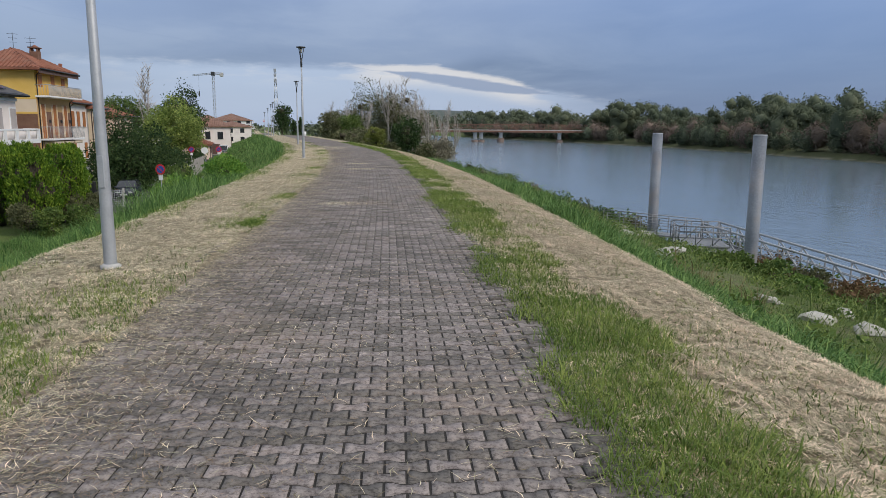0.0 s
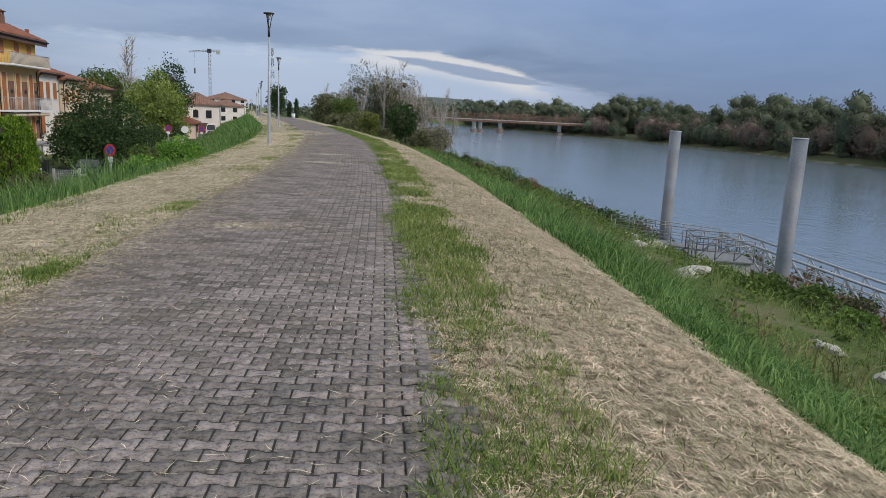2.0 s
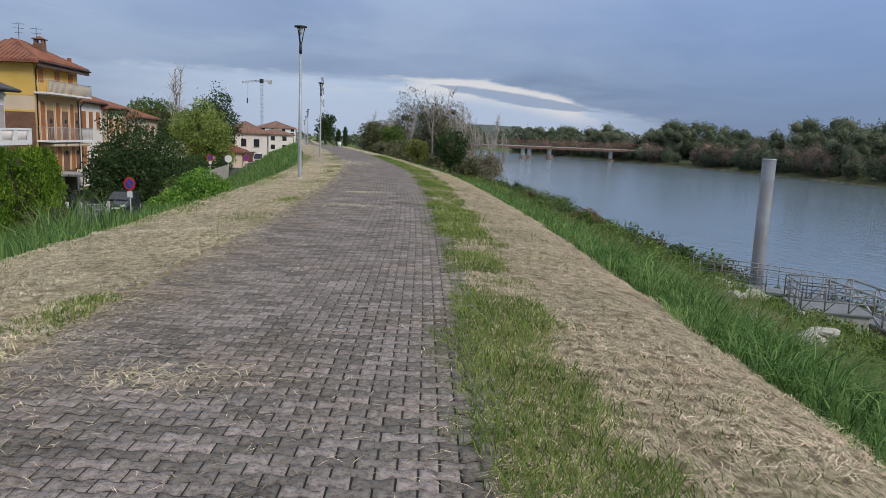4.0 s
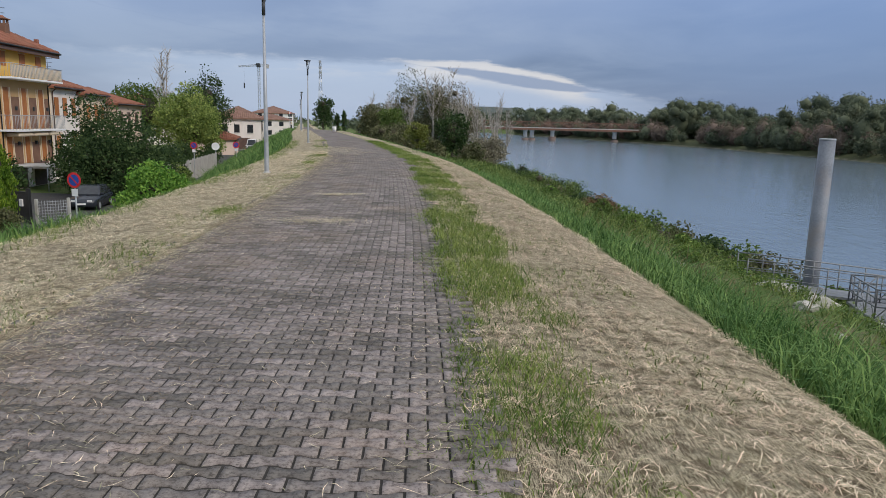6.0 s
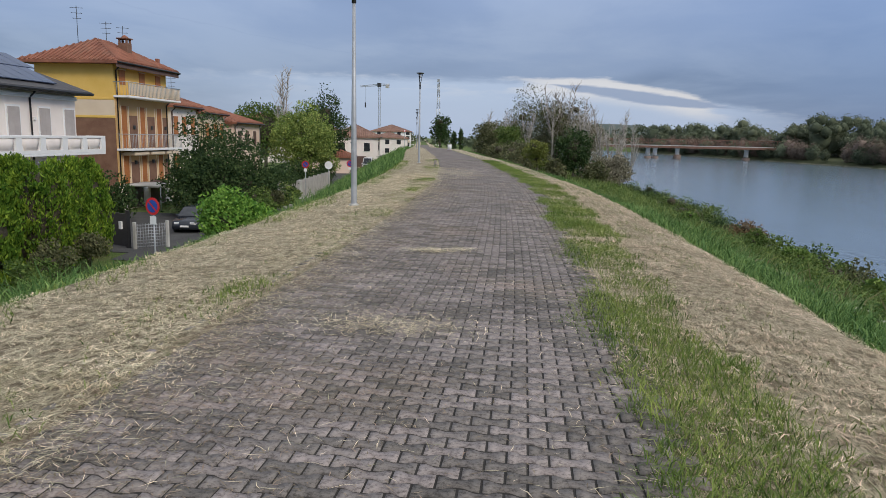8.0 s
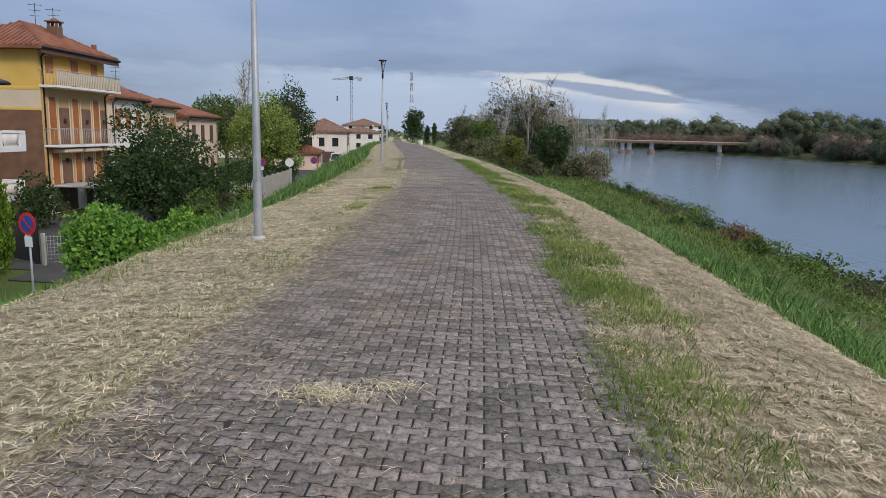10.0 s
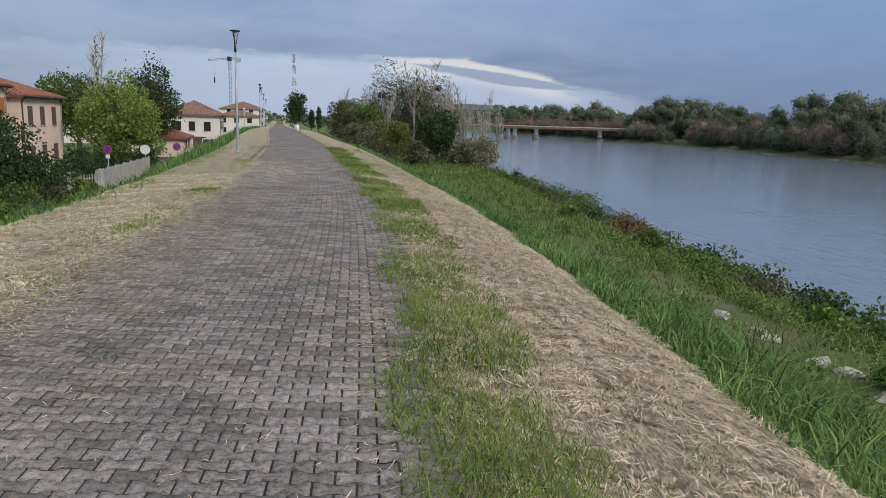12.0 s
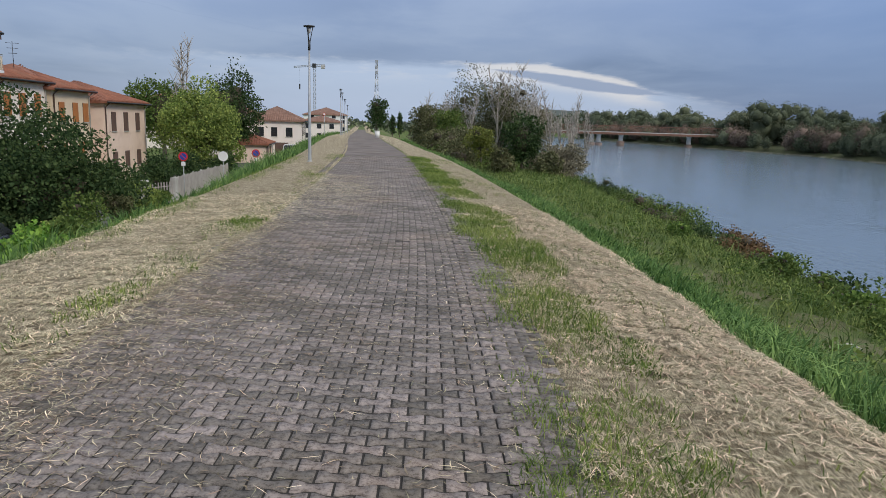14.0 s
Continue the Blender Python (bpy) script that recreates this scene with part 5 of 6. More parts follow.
def no_parking_sign(x, y, cz, turn=0.0, r=0.3):
    g = float(ground_z(x, y))
    h = cz - g
    t = thing("no_parking_sign", x, y, g, turn, label="round blue and red no parking sign on a grey pole", category="road sign", group="no parking signs")
    part("pole", tube(bmesh.new(), [(0, 0.03, -0.3), (0, 0.03, h + r * 0.6)], (0.03, 0.03), 8), M_galv, t)
    f = disc("face", r, -0.012, 0.0, M_signred, t, cz=h)
    disc("blue_disc", r * 0.72, -0.018, -0.012, M_signblue, f, cz=h)
    bm = bmesh.new()
    box(bm, -r * 0.8, -0.024, -r * 0.08, r * 0.8, -0.0185, r * 0.08)
    bmesh.ops.transform(bm, matrix=Matrix.Translation((0, 0, h)) @ Matrix.Rotation(radians(45), 4, "Y"), verts=bm.verts)
    part("red_bar", bm, M_signred, f)
    part("plate", boxed(-r * 0.45, -0.012, h - r - 0.32, r * 0.45, 0.0, h - r - 0.04, bevel=0.004), M_whitetrim, t, "small white plate")


no_parking_sign(-13.65, 37.1, -1.03, -12)
no_parking_sign(-23.1, 77.2, -1.25, 8, 0.33)
no_parking_sign(-25.0, 97.5, -1.9, 10, 0.4)
_t = thing("round_sign", -24.3, 87.4, turn=8, label="blank white back of a round sign on a pole", category="road sign")
_h = -1.72 - _t.location.z
part("pole", tube(bmesh.new(), [(0, 0.03, -0.3), (0, 0.03, _h + 0.2)], (0.03, 0.03), 8), M_galv, _t)
disc("face", 0.42, -0.012, 0.0, M_whitetrim, _t, cz=_h)
_t = thing("round_sign", -19.7, 104, turn=8, label="small red-rimmed round sign on the verge", category="road sign")
part("pole", tube(bmesh.new(), [(0, 0.03, -0.3), (0, 0.03, 2.6)], (0.03, 0.03), 8), M_galv, _t)
_f = disc("face", 0.15, -0.012, 0.0, M_signred, _t, cz=2.5)
disc("white_disc", 0.11, -0.018, -0.0125, M_whitetrim, _f, cz=2.5)


def board_fence(a, b, h, n, base=-4.6):
    t = thing("board_fence", a[0], a[1], base, label="weathered grey board fence along the street", category="fence")
    d = Vector((b[0] - a[0], b[1] - a[1], 0))
    for k in range(n):
        p, q = d * (k / n), d * ((k + 0.93) / n)
        bm = bmesh.new()
        nrm = Vector((d.y, -d.x, 0)).normalized() * 0.02
        hh = h * (1 + 0.02 * math.sin(k * 2.1))
        v = [bm.verts.new(r + s + Vector((0, 0, z))) for s in (-nrm, nrm) for r, z in ((p, -0.2), (q, -0.2), (q, hh), (p, hh))]
        for f in ((3, 2, 1, 0), (4, 5, 6, 7), (0, 1, 5, 4), (1, 2, 6, 5), (2, 3, 7, 6), (3, 0, 4, 7)):
            bm.faces.new([v[j] for j in f])
        part("board", bm, M_plank, t)
    for k in range(0, n + 1, 6):
        p = d * min(1.0, k / n) + Vector((d.y, -d.x, 0)).normalized() * -0.08
        part("fence_post", boxed(p.x - 0.06, p.y - 0.06, -0.2, p.x + 0.06, p.y + 0.06, h + 0.08, bevel=0.01), M_concrete, t)


board_fence((-23.3, 76.4), (-25.7, 92.0), 1.95, 42)


def picket_gate(a, b, h, n):
    t = thing("picket_gate", a[0], a[1], -4.6, label="grey metal bar gate between concrete posts", category="gate")
    d = Vector((b[0] - a[0], b[1] - a[1], 0))
    for k in range(n + 1):
        p = d * (k / n)
        part("bar", boxed(p.x - 0.035, p.y - 0.02, 0.1, p.x + 0.035, p.y + 0.02, h), M_plank, t)
    for z in (0.35, h - 0.3):
        part("rail", rod(Vector((0, 0, z)), d + Vector((0, 0, z)), 0.03), M_plank, t)
    for p in (Vector((0, 0, 0)) - d * 0.06, d * 1.08):
        part("gate_post", boxed(p.x - 0.2, p.y - 0.2, -0.2, p.x + 0.2, p.y + 0.2, h + 0.25, bevel=0.02), M_concrete, t)


picket_gate((-23.9, 73.4), (-23.3, 75.8), 1.7, 9)


def wire_fence():
    t = thing("wire_fence", -21.5, 48.0, -4.6, label="pale posts with a grey-green mesh panel beside the street", category="fence")
    pts = [(0, 0), (1.15, 1.15)]
    for x, y in pts:
        part("fence_post", boxed(x - 0.07, y - 0.07, -0.2, x + 0.07, y + 0.07, 1.45, bevel=0.01), M_concrete, t)
    for (x0, y0), (x1, y1) in zip(pts, pts[1:]):
        for k in range(1, 9):
            part("wire", rod((x0, y0, 0.16 * k), (x1, y1, 0.16 * k), 0.012, 4), M_galv, t)
        for k in range(1, 12):
            q = k / 12
            part("wire", rod((x0 + (x1 - x0) * q, y0 + (y1 - y0) * q, 0.1), (x0 + (x1 - x0) * q, y0 + (y1 - y0) * q, 1.35), 0.012, 4), M_galv, t)
    g = thing("black_gate", -24.6, 49.4, -4.6, turn=-24, label="black sheet metal driveway gate", category="gate")
    part("panel", boxed(0, -0.03, 0.1, 2.7, 0.03, 1.75, bevel=0.01), M_black, g)
    part("frame_rail", boxed(0, -0.05, 1.752, 2.7, 0.05, 1.82, bevel=0.01), M_black, g)
    for x in (-0.1, 2.8):
        part("gate_post", boxed(x - 0.09, -0.09, -0.2, x + 0.09, 0.09, 2.0, bevel=0.01), M_black, g)
    part("letter_box", boxed(2.15, -0.12, 1.0, 2.4, -0.032, 1.4, bevel=0.01), M_whitetrim, g, "white letter box")


wire_fence()
M_oldconcrete = material("weathered_concrete", (0.20, 0.19, 0.16), (0.36, 0.34, 0.30), scale=3.0, fine=40, rough=0.95, bump=0.5)
for _x, _y, _h in ((-17.9, 52.0, 0.95), (-17.2, 57.5, 1.0), (-16.6, 57.0, 0.9)):
    _t = part("concrete_post", boxed(-0.11, -0.1, -0.3, 0.11, 0.1, _h, bevel=0.012), M_oldconcrete)
    _t.matrix_basis = pose(_x, _y, float(ground_z(_x, _y)), 1, 2, 12)
    tagged(_t, "old weathered concrete post in the weeds", "post", "old posts")


def car(x, y, turn, paint, label, van=False, z=-4.585):
    """A parked car, front towards -y."""
    t = thing("car" if not van else "van", x, y, z, turn, label=label, category="car" if not van else "van", group="parked cars")
    L, W, H = (4.1, 1.72, 1.46) if not van else (5.0, 1.95, 2.2)
    w = W / 2

    def loft(sections, name, mat, parent):
        bm = bmesh.new()
        rings = [[bm.verts.new(p) for p in s] for s in sections]
        for a, b in zip(rings, rings[1:]):
            n = len(a)
            for k in range(n):
                bm.faces.new((a[k], a[(k + 1) % n], b[(k + 1) % n], b[k]))
        bm.faces.new(rings[0][::-1])
        bm.faces.new(rings[-1])
        bmesh.ops.bevel(bm, geom=bm.edges[:], offset=0.03, segments=2, affect="EDGES")
        for f in bm.faces:
            f.smooth = True
        return part(name, bm, mat, parent)

    def sec(yy, z0, z1, ww):
        return [(-ww, yy, z0), (ww, yy, z0), (ww, yy, z0 + (z1 - z0) * 0.7), (ww * 0.92, yy, z1), (-ww * 0.92, yy, z1), (-ww, yy, z0 + (z1 - z0) * 0.7)]

    bh = 0.92 if not van else 1.1
    loft([sec(-L / 2, 0.3, 0.66, w * 0.86), sec(-L / 2 + 0.25, 0.22, 0.8, w * 0.97), sec(-L * 0.2, 0.2, bh, w), sec(L * 0.3, 0.2, bh + 0.02, w), sec(L / 2 - 0.15, 0.24, bh - 0.02, w * 0.96), sec(L / 2, 0.34, bh - 0.2, w * 0.88)], "body", paint, t)
    y0, y1, y2, y3 = (-L * 0.24, -L * 0.05, L * 0.28, L * 0.44) if not van else (-L * 0.36, -L * 0.26, L * 0.46, L * 0.49)
    cab = bmesh.new()
    lo = [cab.verts.new(p) for p in ((-w * 0.93, y0, bh - 0.02), (w * 0.93, y0, bh - 0.02), (w * 0.93, y3, bh - 0.02), (-w * 0.93, y3, bh - 0.02))]
    hi = [cab.verts.new(p) for p in ((-w * 0.74, y1, H), (w * 0.74, y1, H), (w * 0.74, y2, H), (-w * 0.74, y2, H))]
    cab.faces.new(hi)
    cab.faces.new(lo[::-1])
    for k in range(4):
        cab.faces.new((lo[k], lo[(k + 1) % 4], hi[(k + 1) % 4], hi[k]))
    bmesh.ops.bevel(cab, geom=cab.edges[:], offset=0.04, segments=2, affect="EDGES")
    c = part("cabin", cab, paint, t)

    def quad(name, pts, mat, parent, off):
        bm = bmesh.new()
        n = (Vector(pts[1]) - Vector(pts[0])).cross(Vector(pts[3]) - Vector(pts[0])).normalized()
        a = [bm.verts.new(Vector(p) + n * off) for p in pts]
        b = [bm.verts.new(Vector(p) - n * 0.01) for p in pts]
        bm.faces.new(a)
        bm.faces.new(b[::-1])
        for k in range(4):
            bm.faces.new((b[k], b[(k + 1) % 4], a[(k + 1) % 4], a[k]))
        part(name, bm, mat, parent)

    def lerp(a, b, q):
        return tuple(a[i] + (b[i] - a[i]) * q for i in range(3))

    def pane(name, p):
        ctr = tuple(sum(q[i] for q in p) / 4 for i in range(3))
        quad(name, [lerp(q, ctr, 0.13) for q in p], M_glass, c, 0.012)

    LO = [(-w * 0.93, y0, bh), (w * 0.93, y0, bh), (w * 0.93, y3, bh), (-w * 0.93, y3, bh)]
    HI = [(-w * 0.74, y1, H), (w * 0.74, y1, H), (w * 0.74, y2, H), (-w * 0.74, y2, H)]
    pane("windscreen", [LO[0], LO[1], HI[1], HI[0]])
    pane("rear_window", [LO[2], LO[3], HI[3], HI[2]])
    for s in (1, 3):
        e = (s + 1) % 4
        m0, m1 = lerp(LO[s], LO[e], 0.5), lerp(HI[s], HI[e], 0.5)
        pane("side_window", [LO[s], m0, m1, HI[s]])
        pane("side_window", [m0, LO[e], HI[e], m1])
    for sx in (-1, 1):
        for yy in (-L * 0.31, L * 0.30):
            wh = part("wheel", tube(bmesh.new(), [(sx * (w - 0.2), yy, 0.31), (sx * (w + 0.01), yy, 0.31)], (0.3, 0.3), 18), M_rubber, t)
            part("rim", tube(bmesh.new(), [(sx * (w + 0.01), yy, 0.31), (sx * (w + 0.02), yy, 0.31)], (0.2, 0.17), 14), M_galv, wh)
        part("headlight", boxed(sx * w * 0.55 - 0.16, -L / 2 - 0.005, 0.56, sx * w * 0.55 + 0.16, -L / 2 + 0.1, 0.7, bevel=0.03), M_glass_lamp, t)
        part("tail_light", boxed(sx * w * 0.7 - 0.1, L / 2 - 0.1, 0.62, sx * w * 0.7 + 0.1, L / 2 + 0.004, 0.78, bevel=0.02), M_signred, t)
        part("mirror", boxed(sx * (w + 0.02) - 0.1, y0 + 0.25, bh, sx * (w + 0.02) + 0.1, y0 + 0.37, bh + 0.13, bevel=0.03), paint, t)
    part("number_plate", boxed(-0.26, -L / 2 - 0.012, 0.4, 0.26, -L / 2 + 0.05, 0.51, bevel=0.004), M_whitetrim, t)


car(-22.5, 56.0, 10, M_carpaint, "dark blue hatchback parked on the street below")
car(-21.8, 63.5, 10, M_carsilver, "silver hatchback parked behind the dark car")
car(-27.6, 112, 12, M_carpaint, "dark car parked along the distant street")
car(-28.9, 118, 12, M_carred, "red car parked along the distant street")
car(-30.8, 126, 12, M_carwhite, "white car parked along the distant street")
car(-33.6, 137, 12, M_carwhite, "white van parked before the distant houses", van=True)

_t = thing("litter_bin", -13.1, 99.2, 0.0, turn=10, label="small white litter bin at the edge of the way", category="bin")
part("body", tube(bmesh.new(), [(0, 0, 0), (0, 0, 0.62)], (0.22, 0.25), 14), M_whitetrim, _t)
part("rim", tube(bmesh.new(), [(0, 0, 0.62), (0, 0, 0.68)], (0.27, 0.27), 14), M_concrete, _t)


# ---- bridge over the river ----
def river_bridge():
    t = thing("road_bridge", 20.0, 410, WATER, label="long rusty steel truss bridge on pale concrete piers", category="bridge")
    z0 = 5.9
    part("deck", boxed(0, -3.5, z0 + 0.9, 112, 3.5, z0 + 1.3), M_concrete, t)
    for y in (-3.6, 3.4):
        part("girder", boxed(0, y, z0 - 0.2, 112, y + 0.2, z0 + 0.9), M_rust, t)
        part("top_chord", boxed(0, y, z0 + 4.2, 112, y + 0.25, z0 + 4.5), M_rust, t)
        part("handrail", boxed(0, y, z0 + 2.3, 112, y + 0.1, z0 + 2.4), M_rust, t)
    for k in range(29):
        for y in (-3.5, 3.5):
            part("truss_post", boxed(k * 4.0 - 0.12, y - 0.1, z0 + 1.3, k * 4.0 + 0.12, y + 0.1, z0 + 4.2), M_rust, t)
            if k < 28:
                a, b = (k * 4.0, k * 4.0 + 4.0) if k % 2 else (k * 4.0 + 4.0, k * 4.0)
                part("brace", rod((a, y, z0 + 1.3), (b, y, z0 + 4.2), 0.11, 4), M_rust, t)
        part("stiffener", boxed(k * 4.0 - 0.08, -3.72, z0 - 0.2, k * 4.0 + 0.08, -3.602, z0 + 0.9), M_rust, t)
    for x in (27.5, 31.2, 42.8, 78.0):
        p = part("pier", tube(bmesh.new(), [(x, 0, 1.6), (x, 0, z0 - 0.9), (x, 0, z0 - 0.201)], (1.25, 1.1, 1.6), 12), M_whitetrim, t)
        part("footing", tube(bmesh.new(), [(x, 0, -2.6), (x, 0, 2.3 if 40 < x < 50 else 1.2)], (2.2, 2.0), 12), M_footing, p)
    part("abutment", boxed(-8, -4, -2, 0, 4, z0 + 1.3), M_concrete, t)
    part("abutment", boxed(112, -4, -2, 122, 4, z0 + 1.3), M_concrete, t)


river_bridge()


# ---- crane, mast, distance ----
def lattice(t, name, a, b, wa, wb, n, mat, r=0.12, mats=None):
    """A four-legged lattice between two points, panel by panel."""
    a, b = Vector(a), Vector(b)
    d = (b - a).normalized()
    q = d.to_track_quat("Z", "Y")
    cor = [Vector((sx, sy, 0)) for sx, sy in ((-1, -1), (1, -1), (1, 1), (-1, 1))]
    for k in range(n):
        p0, p1 = a.lerp(b, k / n), a.lerp(b, (k + 1) / n)
        w0, w1 = wa + (wb - wa) * k / n, wa + (wb - wa) * (k + 1) / n
        bm = bmesh.new()
        for i in range(4):
            c0, c1 = q @ cor[i], q @ cor[(i + 1) % 4]
            tube(bm, [p0 + c0 * w0 / 2, p1 + c0 * w1 / 2], (r, r), 4)
            tube(bm, [p0 + c0 * w0 / 2, p1 + c1 * w1 / 2], (r * 0.7, r * 0.7), 4)
            tube(bm, [p1 + c0 * w1 / 2, p1 + c1 * w1 / 2], (r * 0.7, r * 0.7), 4)
        part(name, bm, mats[k % len(mats)] if mats else mat, t)["kind"] = "stuff"


_t = thing("tower_crane", -99.6, 400, -4.6, label="grey tower crane with a short jib over the town", category="crane")
lattice(_t, "mast_section", (0, 0, 0), (0, 0, 33.0), 1.1, 1.1, 14, M_galv, 0.06)
lattice(_t, "jib_section", (0, 0, 34), (-11, 0, 33.0), 0.9, 0.6, 6, M_galv, 0.07)
lattice(_t, "counter_jib_section", (0, 0, 34), (5.5, 0, 34), 1.0, 1.0, 2, M_galv, 0.08)
part("counterweight", boxed(3.6, -0.8, 32.4, 5.4, 0.8, 34.2, bevel=0.08), M_concrete, _t)
part("cab", boxed(-0.9, -1.6, 32.8, 0.9, 0.4, 34.9, bevel=0.1), M_lampdark, _t)
part("hoist_rope", rod((-8, 0, 33), (-8, 0, 24.4), 0.03, 4), M_lampdark, _t)
part("hook_block", boxed(-8.3, -0.3, 21.6, -7.7, 0.3, 24.4, bevel=0.05), M_lampdark, _t)

_t = thing("radio_mast", -57.7, 350, -4.6, label="tall red and white lattice radio mast behind the trees", category="mast")
lattice(_t, "mast_section", (0, 0, 0), (0, 0, 33.0), 2.4, 0.7, 12, M_redpaint, 0.07, [M_whitetrim, M_steel])
for _z in (27, 29.4, 31.8):
    part("antenna", boxed(-0.6, -0.9, _z, 0.6, -0.7, _z + 1.4, bevel=0.05), M_galv, _t)

tree("broadleaf_tree", -38.6, 243, lumps(_r, 14, 6.4, 3.6, 5.0, 1.9) + [((0, 0, 5.6), (3.3, 3.3, 5.2))], 0.6, 3000, L_dark, 0.35, label="dark round-headed tree at the end of the way", seed=301)
tree("cypress", -39.6, 300, [((0, 0, 5), (1.1, 1.1, 4.2)), ((0, 0, 7.2), (0.8, 0.8, 2.4))], 0.5, 1200, L_dark, 0.2, label="slim dark cypress in the distance", seed=302)
tree("cypress", -43.2, 305, [((0, 0, 4.6), (1.3, 1.3, 3.6)), ((0, 0, 6), (0.9, 0.9, 2.4))], 0.5, 1200, L_dark, 0.2, label="slim dark cypress in the distance", seed=303)


def distant_line():
    """Low woods closing the distance on both sides of the river."""
    rng = np.random.default_rng(9)
    vs = []
    for k in range(150):
        y = rng.uniform(345, 620)
        x = rng.uniform(-330, 30) if k < 100 else rng.uniform(-60, 0)
        h = rng.uniform(5, 9)
        r = h * 0.5
        bl = [((x + rng.normal() * r, y + rng.normal() * r, -4.6 + h * rng.uniform(0.2, 0.85)), (r * 0.7, r * 0.7, h * 0.2)) for _ in range(6)]
        vs.append(leaves(rng, blob_points(rng, 70, bl, 0.2), 2.4)[0])
    for k in range(150):
        y = rng.uniform(640, 900)
        x = rng.uniform(0, 420)
        h = rng.uniform(12, 24)
        r = h * 0.4
        bl = [((x + rng.normal() * r, y + rng.normal() * r, -4.0 + h * rng.uniform(0.2, 0.85)), (r * 0.7, r * 0.7, h * 0.2)) for _ in range(7)]
        vs.append(leaves(rng, blob_points(rng, 150, bl, 0.2), 3.0)[0])
    v = np.concatenate(vs)
    tagged(raw_mesh("distant_wood", v, np.arange(len(v)).reshape(-1, 4), L_far), "low dark woods on the horizon", "woodland", kind="stuff")
    bm = bmesh.new()
    bmesh.ops.create_grid(bm, x_segments=60, y_segments=8, size=1)
    for q in bm.verts:
        u, w = q.co.x, q.co.y
        q.co = Vector((430 + u * 900, 2300 + w * 250, -6 + 62 * max(0.0, 1 - w * w) * (0.55 + 0.45 * math.cos((u + 0.35) * 5.0)) * (1 - abs(u) ** 3)))
    tagged(part("backdrop", bm, material("wooded_hill", (0.06, 0.08, 0.07), (0.09, 0.11, 0.09), scale=0.01, fine=0.1, bump=0)), "low wooded hill on the horizon", "hill", kind="structure")


distant_line()


# ---- grass and straw ----
def strands(rng, x, y, z, length, lift, width, heading=None):
    """Thin bent strands lying on the ground: two triangles each."""
    n = len(x)
    a = rng.uniform(0, 2 * np.pi, n) if heading is None else heading
    dx, dy = np.cos(a) * length / 2, np.sin(a) * length / 2
    px, py = -np.sin(a) * width / 2, np.cos(a) * width / 2
    l0, l1, l2 = rng.uniform(0, 1, n) * lift, rng.uniform(0.3, 1.2, n) * lift, rng.uniform(0, 1, n) * lift
    kx = px * rng.uniform(-6, 6, n)
    ky = py * rng.uniform(-6, 6, n)
    v = np.stack([np.stack([x - dx, y - dy, z + l0], 1), np.stack([x + kx + px, y + ky + py, z + l1], 1), np.stack([x + kx - px, y + ky - py, z + l1], 1), np.stack([x + dx, y + dy, z + l2], 1)], 1).reshape(-1, 3)
    i = np.arange(n)[:, None] * 4
    f = np.concatenate([i + [0, 1, 2], i + [3, 2, 1]])
    return v, f


def blades(rng, x, y, z, h, w, lean):
    """Upright tapering blades, bent over at the tip: three triangles each."""
    n = len(x)
    a, b = rng.uniform(0, 2 * np.pi, n), rng.uniform(0, 2 * np.pi, n)
    px, py = np.cos(a) * w / 2, np.sin(a) * w / 2
    lx, ly = np.cos(b) * lean * h, np.sin(b) * lean * h
    v = np.stack([np.stack([x - px, y - py, z], 1), np.stack([x + px, y + py, z], 1),
                  np.stack([x + lx * 0.3 + px * 0.8, y + ly * 0.3 + py * 0.8, z + h * 0.6], 1), np.stack([x + lx * 0.3 - px * 0.8, y + ly * 0.3 - py * 0.8, z + h * 0.6], 1),
                  np.stack([x + lx, y + ly, z + h * (1 - 0.25 * lean)], 1)], 1).reshape(-1, 3)
    i = np.arange(n)[:, None] * 5
    f = np.concatenate([i + [0, 1, 2], i + [0, 2, 3], i + [3, 2, 4]])
    return v, f


def patch(x, y, s=1.0):
    """A smooth patchiness from 0 to 1."""
    q = np.sin(1.7 * x * s + 0.9 * y * s) + np.sin(2.9 * y * s - 1.1 * x * s + 1.3) + np.sin(0.77 * y * s + 2.1) + 0.7 * np.sin(5.3 * x * s + 3.7 * y * s)
    return np.clip(0.5 + q / 5.5, 0, 1)


def stuff(name, v, f, mat, label, category):
    return tagged(raw_mesh(name, v, f, mat), label, category, kind="stuff")


def along(rng, n, y0, y1):
    """Places along the way, closer together near its start."""
    return y0 + (y1 - y0) * rng.uniform(0, 1, n) ** 1.25


def widening(y):
    """How far the paving spreads beyond its usual edge on the river side."""
    return np.interp(y, [-3, 0, 4, 9, 22, 26, 31, 38, 44, 50, 60], [0.16, 0.16, 0.1, 0, 0, 0.08, 0.2, 0.26, 0.14, 0, 0])


